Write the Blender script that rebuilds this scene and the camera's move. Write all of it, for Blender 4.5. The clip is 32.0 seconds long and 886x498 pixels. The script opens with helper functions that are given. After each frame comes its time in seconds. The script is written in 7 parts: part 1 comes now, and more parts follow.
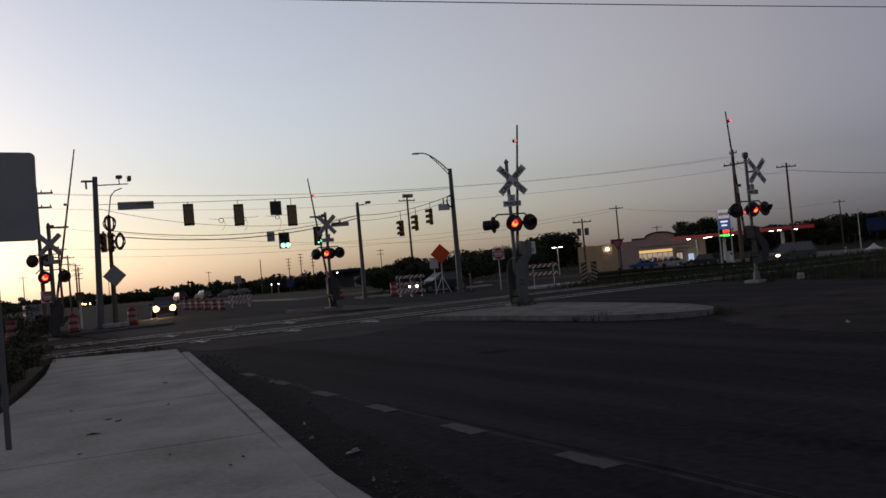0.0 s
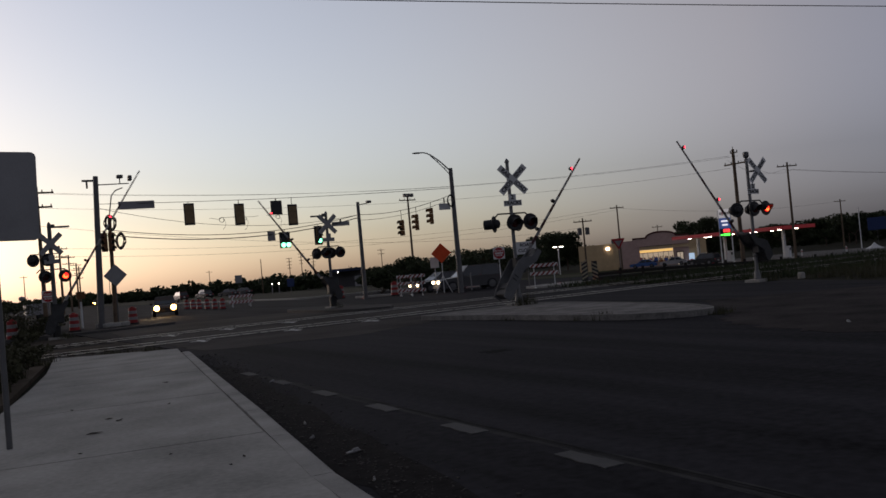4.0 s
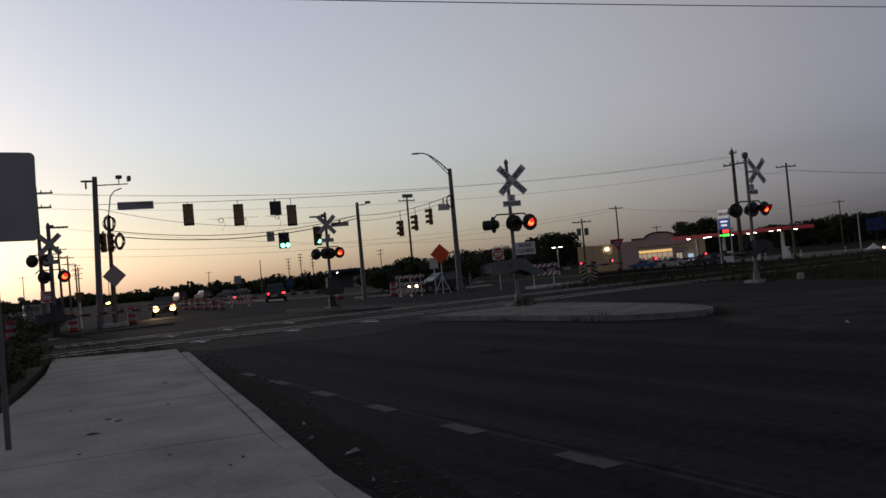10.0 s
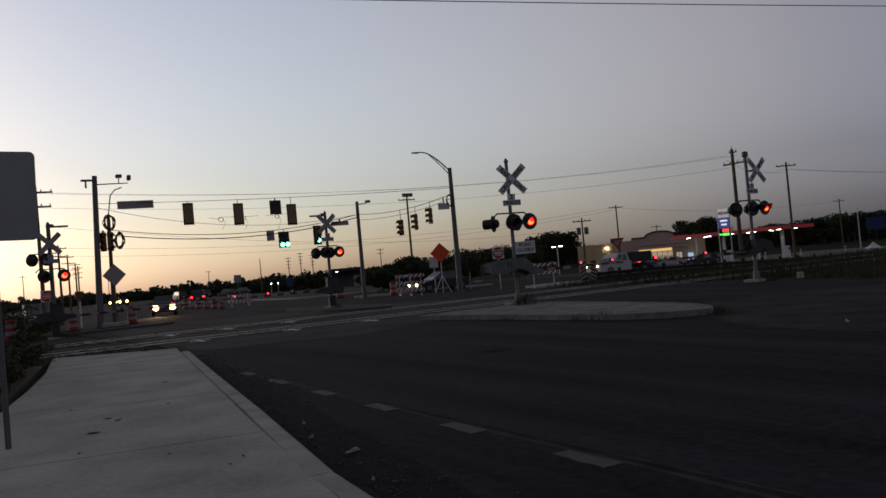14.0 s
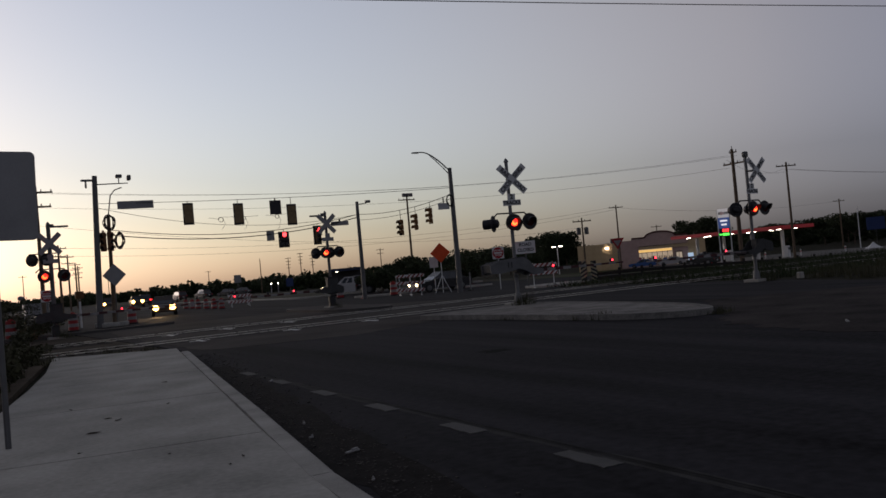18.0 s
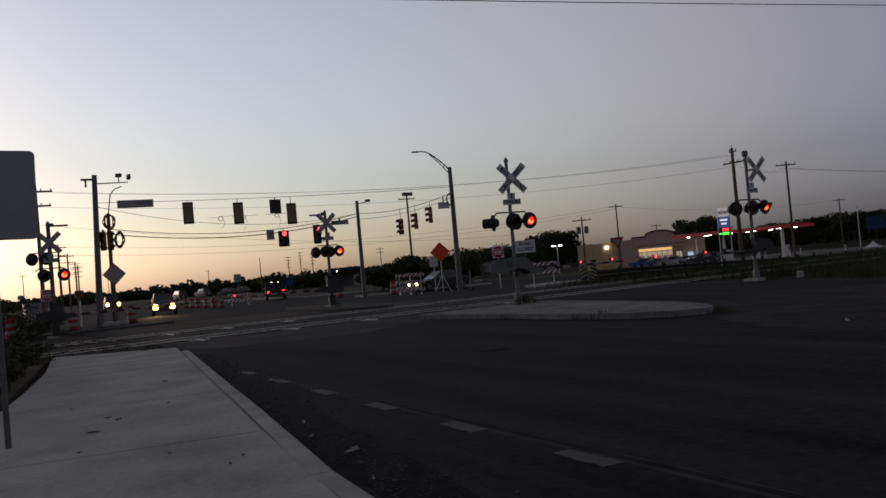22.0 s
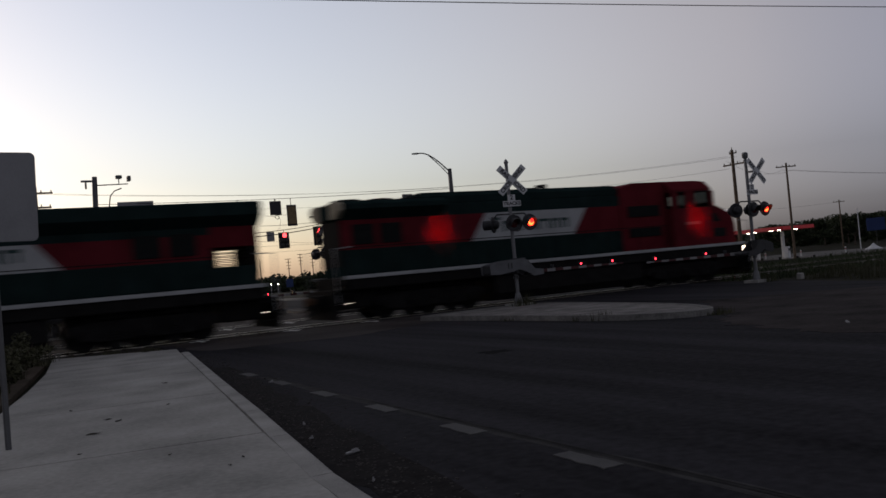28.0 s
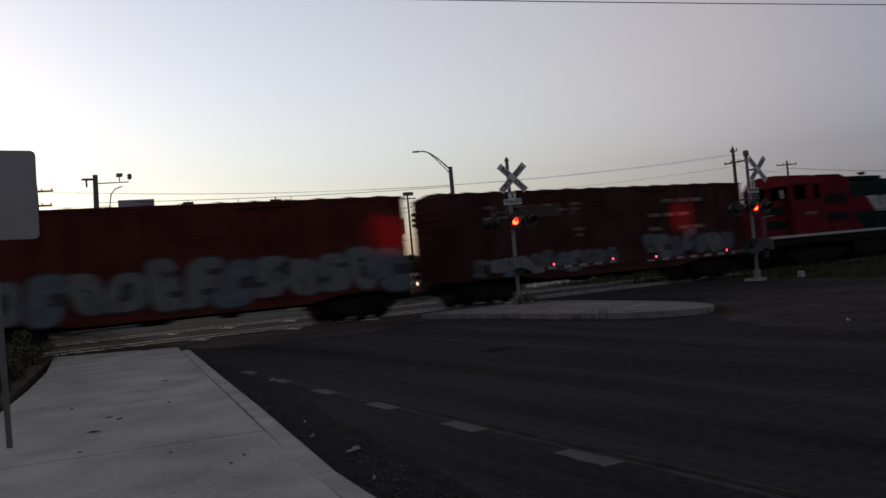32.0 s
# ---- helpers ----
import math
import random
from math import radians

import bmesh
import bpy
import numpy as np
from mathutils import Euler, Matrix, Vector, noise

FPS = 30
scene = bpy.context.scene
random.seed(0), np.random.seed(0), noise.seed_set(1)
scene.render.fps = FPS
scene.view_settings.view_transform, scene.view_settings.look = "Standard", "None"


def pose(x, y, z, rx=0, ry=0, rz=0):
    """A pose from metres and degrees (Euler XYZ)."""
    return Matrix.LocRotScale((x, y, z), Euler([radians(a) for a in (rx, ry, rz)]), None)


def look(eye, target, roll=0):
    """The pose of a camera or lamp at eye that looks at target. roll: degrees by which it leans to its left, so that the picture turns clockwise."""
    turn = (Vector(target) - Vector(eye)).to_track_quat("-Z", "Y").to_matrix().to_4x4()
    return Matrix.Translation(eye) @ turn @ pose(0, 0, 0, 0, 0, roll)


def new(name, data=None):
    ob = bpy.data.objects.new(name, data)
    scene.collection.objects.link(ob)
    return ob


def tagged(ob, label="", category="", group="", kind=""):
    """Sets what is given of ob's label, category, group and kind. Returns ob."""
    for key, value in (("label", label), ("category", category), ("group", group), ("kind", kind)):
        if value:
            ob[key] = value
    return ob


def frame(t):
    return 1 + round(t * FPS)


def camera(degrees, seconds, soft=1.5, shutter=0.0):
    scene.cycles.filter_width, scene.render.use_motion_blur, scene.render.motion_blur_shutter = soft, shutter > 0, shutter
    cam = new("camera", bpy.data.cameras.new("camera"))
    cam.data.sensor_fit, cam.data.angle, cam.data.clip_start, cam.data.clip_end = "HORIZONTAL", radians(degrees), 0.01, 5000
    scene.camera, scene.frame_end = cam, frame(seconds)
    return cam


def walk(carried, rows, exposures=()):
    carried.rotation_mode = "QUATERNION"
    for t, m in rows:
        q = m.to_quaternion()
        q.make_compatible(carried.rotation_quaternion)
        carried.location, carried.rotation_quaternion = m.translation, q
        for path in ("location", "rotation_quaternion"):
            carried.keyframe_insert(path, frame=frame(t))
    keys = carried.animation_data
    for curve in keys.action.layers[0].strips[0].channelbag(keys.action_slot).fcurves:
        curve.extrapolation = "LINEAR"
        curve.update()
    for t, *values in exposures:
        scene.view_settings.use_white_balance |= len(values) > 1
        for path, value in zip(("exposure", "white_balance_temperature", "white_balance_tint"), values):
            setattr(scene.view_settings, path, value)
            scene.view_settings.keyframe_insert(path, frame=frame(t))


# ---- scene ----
cam = camera(55.19, 32.0, soft=1.55, shutter=0.95)
EYE = (0.0, 0.0, 1.65)
YAW, PITCH, ROLL = 29.59, 1.32, -5.08


def aim(dx=0.0, dy=0.0):
    """The hand-held camera's pose: the base aim with a small sway."""
    yaw, pitch = radians(YAW - dx * 0.0382), radians(PITCH + dy * 0.0382)
    way = Vector((math.sin(yaw) * math.cos(pitch), math.cos(yaw) * math.cos(pitch), math.sin(pitch)))
    return look(EYE, Vector(EYE) + way * 10, ROLL)


walk(cam, [(0.0, aim(0.4, 1.5)), (0.5, aim(1.1, 0.8)), (1.0, aim(1.5, 0)), (3.0, aim(1.5, 0)), (3.5, aim(1.5, 0.8)), (5.5, aim(1.5, 0)), (6.0, aim(1.5, 1.5)), (6.5, aim(-1, 0)), (7.0, aim(0, 0)), (7.5, aim(0, 1.5)), (8.0, aim(0, 0)), (8.5, aim(0, 1.5)), (9.0, aim(0, 1.5)), (9.5, aim(-1.5, -1.5)), (10.0, aim(0, 1.5)), (11.0, aim(0, 1.5)), (11.5, aim(0, 0)), (12.0, aim(0, 0)), (12.5, aim(-0.4, 1.5)), (13.0, aim(0, 1.2)), (13.5, aim(0, 0)), (14.5, aim(0, 0)), (16.5, aim(0, 1.5)), (17.0, aim(0, 0)), (17.5, aim(1.2, 0)), (18.0, aim(0, 0)), (18.5, aim(0, 0)), (19.0, aim(0, 1.5)), (20.5, aim(0, 1.5)), (21.0, aim(1.2, 3.8)), (21.5, aim(3, -1.5)), (22.0, aim(0, -1.5)), (22.5, aim(0, 1.5)), (23.0, aim(1.5, 0)), (23.5, aim(0, 3.1)), (24.0, aim(1.5, -1.5)), (24.5, aim(0.4, 1.5)), (25.0, aim(0.4, 1.5)), (25.5, aim(1.5, 0)), (27.5, aim(0, 0)), (28.0, aim(0, 1.5)), (28.5, aim(0.4, 0)), (29.0, aim(0.4, 0)), (29.5, aim(1.5, -1.5)), (30.0, aim(1.5, -3.1)), (30.5, aim(1.6, -3.1)), (31.0, aim(1.5, -1.8)), (31.5, aim(1.5, -3.1)), (32.0, aim(1.5, -1.8))],
     exposures=[(0.0, 0.04, 7130, 21), (5.5, 0.04, 7130, 21), (9.0, 0.0, 7130, 21), (23.0, -0.03, 7130, 21), (25.5, -0.02, 7130, 21), (27.5, 0.2, 7130, 21), (28.5, 0.32, 7400, 21), (30.0, 0.4, 7400, 21), (32.0, 0.38, 7400, 21)])


# ---- light ----
world = bpy.data.worlds.new("world")
scene.world = world
world.use_nodes = True
wn, wl = world.node_tree.nodes, world.node_tree.links
sky = wn.new("ShaderNodeTexSky")
sky.sky_type, sky.sun_disc = "NISHITA", False
SUN_EL, SUN_AZ = 3.6, -25.0        # degrees; azimuth from +Y towards +X
sky.sun_elevation, sky.sun_rotation = radians(SUN_EL), radians(SUN_AZ)
sky.altitude, sky.air_density, sky.dust_density, sky.ozone_density = 150, 1.0, 1.9, 3.1
dusk = wn.new("ShaderNodeHueSaturation")       # a hazy evening sky, paler than a clear one
wl.new(sky.outputs["Color"], dusk.inputs["Color"])
wn["Background"].inputs["Strength"].default_value = 0.348
# away from the sunset, to the east, the dusk sky is darker and more lilac
way, level, flat, east, fade, shade = (wn.new(k) for k in ("ShaderNodeTexCoord", "ShaderNodeVectorMath", "ShaderNodeVectorMath", "ShaderNodeVectorMath", "ShaderNodeMapRange", "ShaderNodeMix"))
level.operation, flat.operation, east.operation = "MULTIPLY", "NORMALIZE", "DOT_PRODUCT"
level.inputs[1].default_value = (1, 1, 0)
east.inputs[1].default_value = (math.sin(radians(8)), math.cos(radians(8)), 0)
fade.interpolation_type = "SMOOTHSTEP"
fade.inputs["From Min"].default_value, fade.inputs["From Max"].default_value = 0.58, 1.0
shade.data_type, shade.blend_type = "RGBA", "MIX"
shade.inputs[6].default_value, shade.inputs[7].default_value = (0.558, 0.622, 0.75, 1), (1.01, 1.01, 0.98, 1)
tone = wn.new("ShaderNodeMix")
tone.data_type, tone.blend_type = "RGBA", "MULTIPLY"
tone.inputs[0].default_value = 1.0
wl.new(way.outputs["Generated"], level.inputs[0])
wl.new(level.outputs[0], flat.inputs[0])
wl.new(flat.outputs[0], east.inputs[0])
wl.new(east.outputs["Value"], fade.inputs["Value"])
wl.new(fade.outputs["Result"], shade.inputs[0])
pale = wn.new("ShaderNodeMapRange")             # and paler than the sunset side
pale.inputs["From Min"].default_value, pale.inputs["From Max"].default_value = 0.74, 1.0
pale.inputs["To Min"].default_value, pale.inputs["To Max"].default_value = 0.12, 0.57
wl.new(east.outputs["Value"], pale.inputs["Value"])
wl.new(pale.outputs["Result"], dusk.inputs["Saturation"])
wl.new(dusk.outputs["Color"], tone.inputs[6])
wl.new(shade.outputs[2], tone.inputs[7])
wl.new(tone.outputs[2], wn["Background"].inputs["Color"])
sun = new("sun", bpy.data.lights.new("sun", "SUN"))
sun.data.energy, sun.data.angle, sun.data.color = 0.05, radians(12), (1.0, 0.82, 0.62)
sun.matrix_world = look((0, 0, 0), (-math.sin(radians(SUN_AZ)), -math.cos(radians(SUN_AZ)), -math.tan(radians(SUN_EL))))

# ---- materials ----
MATS = {}


def mat(name, color, rough=0.8, metal=0.0, var=0.25, scale=6.0, fine=60.0, bump=0.3, spec=0.18, island=0.0, stain=None, clear=0.0, stretch=None):
    """A procedural surface: two scales of noise vary the colour, the gloss and the relief."""
    if name in MATS:
        return MATS[name]
    m = bpy.data.materials.new(name)
    m.use_nodes = True
    nt, b = m.node_tree, m.node_tree.nodes["Principled BSDF"]
    N, L = nt.nodes.new, nt.links.new
    tc = N("ShaderNodeTexCoord")
    n1, n2 = N("ShaderNodeTexNoise"), N("ShaderNodeTexNoise")
    n1.inputs["Scale"].default_value, n1.inputs["Detail"].default_value = scale, 5
    n2.inputs["Scale"].default_value, n2.inputs["Detail"].default_value = fine, 3
    src = tc.outputs["Object"]
    if stretch:
        mp = N("ShaderNodeMapping")
        mp.inputs["Scale"].default_value = stretch
        L(src, mp.inputs["Vector"])
        src = mp.outputs["Vector"]
    L(src, n1.inputs["Vector"]), L(tc.outputs["Object"], n2.inputs["Vector"])
    mix = N("ShaderNodeMath")
    mix.operation = "MULTIPLY_ADD"
    L(n2.outputs["Fac"], mix.inputs[0])
    mix.inputs[1].default_value = 0.45
    L(n1.outputs["Fac"], mix.inputs[2])
    ramp = N("ShaderNodeValToRGB")
    lo = [max(0, c * (1 - var)) for c in color] if stain is None else stain
    hi = [min(1, c * (1 + var)) for c in color]
    e = ramp.color_ramp.elements
    e[0].position, e[1].position = 0.42, 0.98
    e[0].color, e[1].color = (*lo, 1), (*hi, 1)
    L(mix.outputs[0], ramp.inputs["Fac"])
    out = ramp.outputs["Color"]
    if island:
        info = N("ShaderNodeObjectInfo")
        hsv = N("ShaderNodeHueSaturation")
        mr = N("ShaderNodeMapRange")
        mr.inputs["To Min"].default_value, mr.inputs["To Max"].default_value = 1 - island, 1 + island
        L(info.outputs["Random"], mr.inputs["Value"]), L(mr.outputs["Result"], hsv.inputs["Value"]), L(out, hsv.inputs["Color"])
        out = hsv.outputs["Color"]
    L(out, b.inputs["Base Color"])
    rr = N("ShaderNodeMapRange")
    rr.inputs["To Min"].default_value, rr.inputs["To Max"].default_value = max(0.03, rough - 0.12), min(1, rough + 0.12)
    L(n1.outputs["Fac"], rr.inputs["Value"]), L(rr.outputs["Result"], b.inputs["Roughness"])
    b.inputs["Metallic"].default_value = metal
    b.inputs["Specular IOR Level"].default_value = spec
    b.inputs["Coat Weight"].default_value = clear
    if bump:
        bp = N("ShaderNodeBump")
        bp.inputs["Strength"].default_value, bp.inputs["Distance"].default_value = bump, 0.01
        L(mix.outputs[0], bp.inputs["Height"]), L(bp.outputs["Normal"], b.inputs["Normal"])
    MATS[name] = m
    return m


def glow(name, color, strength):
    if name in MATS:
        return MATS[name]
    m = bpy.data.materials.new(name)
    m.use_nodes = True
    b = m.node_tree.nodes["Principled BSDF"]
    b.inputs["Base Color"].default_value = (*[c * 0.5 for c in color], 1)
    b.inputs["Emission Color"].default_value = (*color, 1)
    b.inputs["Emission Strength"].default_value = strength
    MATS[name] = m
    return m


def glass(name, color=(0.02, 0.025, 0.03), rough=0.05):
    if name in MATS:
        return MATS[name]
    m = bpy.data.materials.new(name)
    m.use_nodes = True
    b = m.node_tree.nodes["Principled BSDF"]
    b.inputs["Base Color"].default_value, b.inputs["Roughness"].default_value = (*color, 1), rough
    b.inputs["Specular IOR Level"].default_value = 0.3
    MATS[name] = m
    return m


ASPHALT = mat("asphalt", (0.0170, 0.0167, 0.0188), 0.9, var=0.95, scale=1.1, fine=9, bump=0.5, spec=0.025, stretch=(1.0, 0.07, 1.0))
ASPHALT_OLD = mat("asphalt_old", (0.028, 0.026, 0.026), 0.85, var=0.35, scale=0.5, fine=40, bump=0.5, spec=0.06)
CONCRETE = mat("concrete", (0.235, 0.232, 0.212), 0.88, var=0.36, scale=0.9, fine=16, bump=0.35, spec=0.06)
KERBSTONE = mat("kerb_concrete", (0.225, 0.222, 0.205), 0.9, var=0.3, scale=2.0, fine=60, bump=0.4, spec=0.06)
DIRT = mat("dirt", (0.068, 0.056, 0.044), 0.95, var=0.45, scale=0.6, fine=18, bump=0.8, spec=0.02)
GRASS = mat("dry_grass_ground", (0.02, 0.0195, 0.013), 0.95, var=0.5, scale=0.25, fine=6, bump=0.9, spec=0.02)
CINDERS = mat("black_cinders", (0.011, 0.0105, 0.01), 0.95, var=0.5, scale=3, fine=30, bump=1.0, spec=0.02)
BALLAST = mat("ballast", (0.024, 0.0225, 0.021), 0.95, var=0.5, scale=3, fine=30, bump=1.0, spec=0.02)
PAINT_WHITE = mat("worn_white_paint", (0.045, 0.045, 0.044), 0.85, var=0.4, scale=3.5, fine=60, bump=0.2, stain=(0.031, 0.031, 0.031))
GALV = mat("galvanised_steel", (0.085, 0.087, 0.089), 0.55, 0.4, var=0.2, scale=4, fine=50, bump=0.1)
ALU = mat("aluminium_paint", (0.13, 0.133, 0.136), 0.55, 0.25, var=0.2, scale=5, fine=50, bump=0.1)
BLACK = mat("black_paint", (0.02, 0.02, 0.022), 0.5, var=0.3, scale=5, bump=0.1)
WOOD = mat("pole_wood", (0.09, 0.065, 0.045), 0.9, var=0.4, scale=2, fine=30, bump=0.6)
SIGNWHITE = mat("sign_white", (0.42, 0.43, 0.43), 0.5, var=0.1, scale=3, bump=0.05)
SIGNRED = mat("sign_red", (0.26, 0.012, 0.016), 0.45, var=0.15, scale=3, bump=0.05)
SIGNORANGE = mat("sign_orange", (0.55, 0.06, 0.015), 0.45, var=0.12, scale=3, bump=0.05)
CROSS_PAINT = mat("bright_white_paint", (0.45, 0.45, 0.44), 0.7, var=0.3, scale=4, fine=50, bump=0.1)
SIGNBACK = mat("sign_back_metal", (0.17, 0.173, 0.177), 0.5, 0.4, var=0.15, scale=3, bump=0.05)
ORANGE = mat("orange_plastic", (0.2, 0.018, 0.017), 0.5, var=0.2, scale=4, bump=0.1)
STEEL = mat("rail_steel", (0.3, 0.28, 0.26), 0.3, 0.9, var=0.25, scale=8, fine=80, bump=0.1)
RUST = mat("rusty_iron", (0.09, 0.05, 0.03), 0.85, 0.3, var=0.5, scale=5, fine=50, bump=0.5)
RUBBER = mat("tyre_rubber", (0.015, 0.015, 0.016), 0.85, var=0.3, scale=10, bump=0.2)
SIGNAL_BOX = mat("signal_housing", (0.15, 0.105, 0.055), 0.55, var=0.25, scale=5, bump=0.1)
SIGNAL_YELLOW = mat("signal_yellow", (0.13, 0.062, 0.022), 0.55, var=0.25, scale=5, bump=0.1)
LENS_DARK = mat("dark_red_lens", (0.035, 0.004, 0.004), 0.25, var=0.2, scale=20, bump=0.0)
LENS_OFF = mat("unlit_lens", (0.02, 0.02, 0.02), 0.25, var=0.2, scale=20, bump=0.0)
GLASS = glass("dark_glass")
LAMP_RED = glow("lamp_red", (1.0, 0.025, 0.02), 2.2)
LAMP_CORE = glow("lamp_core", (1.0, 0.17, 0.035), 3.2)
LAMP_BEAM = glow("lamp_beam_red", (1.0, 0.03, 0.02), 21000)
LAMP_GREEN = glow("lamp_green", (0.12, 1.0, 0.55), 5)
LAMP_YELLOW = glow("lamp_yellow", (1.0, 0.45, 0.08), 6)
LAMP_STOP = glow("lamp_stop", (1.0, 0.05, 0.055), 4.5)
HEADLIGHT = glow("headlight", (1.0, 0.52, 0.13), 22)
HEADLIGHT_SMALL = glow("headlight_small", (1.0, 0.8, 0.5), 8)
IRON = mat("gate_iron", (0.03, 0.031, 0.032), 0.6, var=0.3, scale=5, bump=0.2)
STEP_LAMP = glow("step_lamp", (1.0, 0.93, 0.8), 2.5)
HEADLIGHT_DIM = glow("headlight_dim", (1.0, 0.9, 0.7), 12)
TAIL = glow("tail_light", (1.0, 0.03, 0.03), 7)
WHITE_LAMP = glow("white_lamp", (1.0, 0.93, 0.8), 16)


# ---- mesh building ----
class Geo:
    """Gathers the vertices and faces of one mesh."""

    def __init__(self):
        self.v, self.f, self.smooth = [], [], False

    def add(self, verts, faces, m=None):
        k = len(self.v)
        self.v += [tuple(m @ Vector(p)) if m is not None else tuple(p) for p in verts]
        self.f += [tuple(i + k for i in f) for f in faces]
        return self

    def box(self, c, s, bevel=0.0, m=None):
        x, y, z = (a / 2 for a in s)
        b = min(bevel, 0.45 * min(x, y, z) * 2)
        if b <= 0:
            vs = [(c[0] + i * x, c[1] + j * y, c[2] + k * z) for i in (-1, 1) for j in (-1, 1) for k in (-1, 1)]
            return self.add(vs, [(0, 1, 3, 2), (4, 6, 7, 5), (0, 4, 5, 1), (2, 3, 7, 6), (0, 2, 6, 4), (1, 5, 7, 3)], m)
        bm = bmesh.new()
        bmesh.ops.create_cube(bm, size=1.0)
        for v in bm.verts:
            v.co = Vector((c[0] + v.co.x * 2 * x, c[1] + v.co.y * 2 * y, c[2] + v.co.z * 2 * z))
        bmesh.ops.bevel(bm, geom=bm.edges[:], offset=b, segments=1, affect="EDGES")
        bm.verts.index_update()
        self.add([v.co for v in bm.verts], [[v.index for v in f.verts] for f in bm.faces], m)
        bm.free()
        return self

    def tube(self, p0, p1, r0, r1=None, n=10, cap=True):
        p0, p1 = Vector(p0), Vector(p1)
        r1 = r0 if r1 is None else r1
        q = (p1 - p0).to_track_quat("Z", "Y")
        ring = [(math.cos(2 * math.pi * i / n), math.sin(2 * math.pi * i / n)) for i in range(n)]
        vs = [p0 + q @ Vector((a * r0, b * r0, 0)) for a, b in ring] + [p1 + q @ Vector((a * r1, b * r1, 0)) for a, b in ring]
        fs = [(i, (i + 1) % n, n + (i + 1) % n, n + i) for i in range(n)]
        if cap:
            fs += [tuple(range(n))[::-1], tuple(range(n, 2 * n))]
        return self.add(vs, fs)

    def path(self, pts, r, n=6):
        """One continuous tube along a bent line."""
        pts = [Vector(p) for p in pts]
        vs, up = [], Vector((0.13, 0.21, 0.97))
        for i, p in enumerate(pts):
            d = (pts[min(i + 1, len(pts) - 1)] - pts[max(i - 1, 0)]).normalized()
            a = d.cross(up)
            a = (a if a.length > 0.05 else d.cross(Vector((1, 0, 0)))).normalized()
            b = d.cross(a)
            vs += [p + (a * math.cos(6.2832 * k / n) + b * math.sin(6.2832 * k / n)) * r for k in range(n)]
        fs = [(j * n + i, j * n + (i + 1) % n, (j + 1) * n + (i + 1) % n, (j + 1) * n + i) for j in range(len(pts) - 1) for i in range(n)]
        m = (len(pts) - 1) * n
        return self.add(vs, fs + [tuple(range(n))[::-1], tuple(range(m, m + n))])

    def lathe(self, prof, m=None, n=16, close=True):
        """prof: (radius, height) rows turned round z."""
        vs = [(r * math.cos(2 * math.pi * i / n), r * math.sin(2 * math.pi * i / n), z) for r, z in prof for i in range(n)]
        fs = [(j * n + i, j * n + (i + 1) % n, (j + 1) * n + (i + 1) % n, (j + 1) * n + i) for j in range(len(prof) - 1) for i in range(n)]
        if close:
            fs += [tuple(range(n))[::-1], tuple(range((len(prof) - 1) * n, len(prof) * n))]
        return self.add(vs, fs, m)

    def slab(self, outline, z0, z1, m=None):
        """An outline in x and y, made solid from z0 to z1."""
        n = len(outline)
        vs = [(x, y, z0) for x, y in outline] + [(x, y, z1) for x, y in outline]
        fs = [tuple(range(n))[::-1], tuple(range(n, 2 * n))] + [(i, (i + 1) % n, n + (i + 1) % n, n + i) for i in range(n)]
        return self.add(vs, fs, m)

    def mesh(self, name):
        me = bpy.data.meshes.new(name)
        me.from_pydata(self.v, [], self.f)
        if self.smooth:
            me.polygons.foreach_set("use_smooth", [True] * len(me.polygons))
        me.update()
        return me


def part(name, geo, material, parent=None, label=""):
    """Links a Geo as one mesh object, under a thing or a part."""
    me = geo.mesh(name) if isinstance(geo, Geo) else geo
    if not me.materials:
        me.materials.append(material)
    ob = new(name, me)
    ob.parent = parent
    return tagged(ob, label)


def thing(name, m, label, category, group=""):
    ob = new(name)
    ob.empty_display_size = 0.2
    ob.matrix_world = m
    return tagged(ob, label, category, group)


def side(m=None):
    """Turns a slab drawn in x and y upright: x stays, y becomes z, and its thickness runs along y."""
    t = Matrix(((1, 0, 0, 0), (0, 0, -1, 0), (0, 1, 0, 0), (0, 0, 0, 1)))
    return t if m is None else m @ t


def writing(name, text, size, m, material, parent, extrude=0.004):
    """Letters of the built-in font, as a mesh under a part."""
    cu = bpy.data.curves.new(name, "FONT")
    cu.body, cu.size, cu.extrude, cu.offset = text, size, extrude, size * 0.034
    cu.align_x, cu.align_y = "CENTER", "CENTER"
    tmp = bpy.data.objects.new(name, cu)
    me = bpy.data.meshes.new_from_object(tmp)
    bpy.data.objects.remove(tmp)
    me.materials.clear()
    me.materials.append(material)
    ob = new(name, me)
    ob.parent = parent
    ob.matrix_local = m
    return ob


MOVES = []      # (object, rows) keyed at the end of the file


# ---- ground, roads and tracks ----
def smooth(a, b, x):
    x = min(1, max(0, (x - a) / (b - a)))
    return x * x * (3 - 2 * x)


def lie(x, y):
    """The lie of the land: level at the crossing, falling away towards the service station."""
    return -1.2 * smooth(36, 95, x) * smooth(20, 60, y)


def sheet(xs, ys, dz, skip=0.0):
    g = Geo()
    g.v = [(x, y, lie(x, y) + dz) for y in ys for x in xs]
    n = len(xs)
    g.f = [(j * n + i, j * n + i + 1, (j + 1) * n + i + 1, (j + 1) * n + i) for j in range(len(ys) - 1) for i in range(n - 1)]
    return g


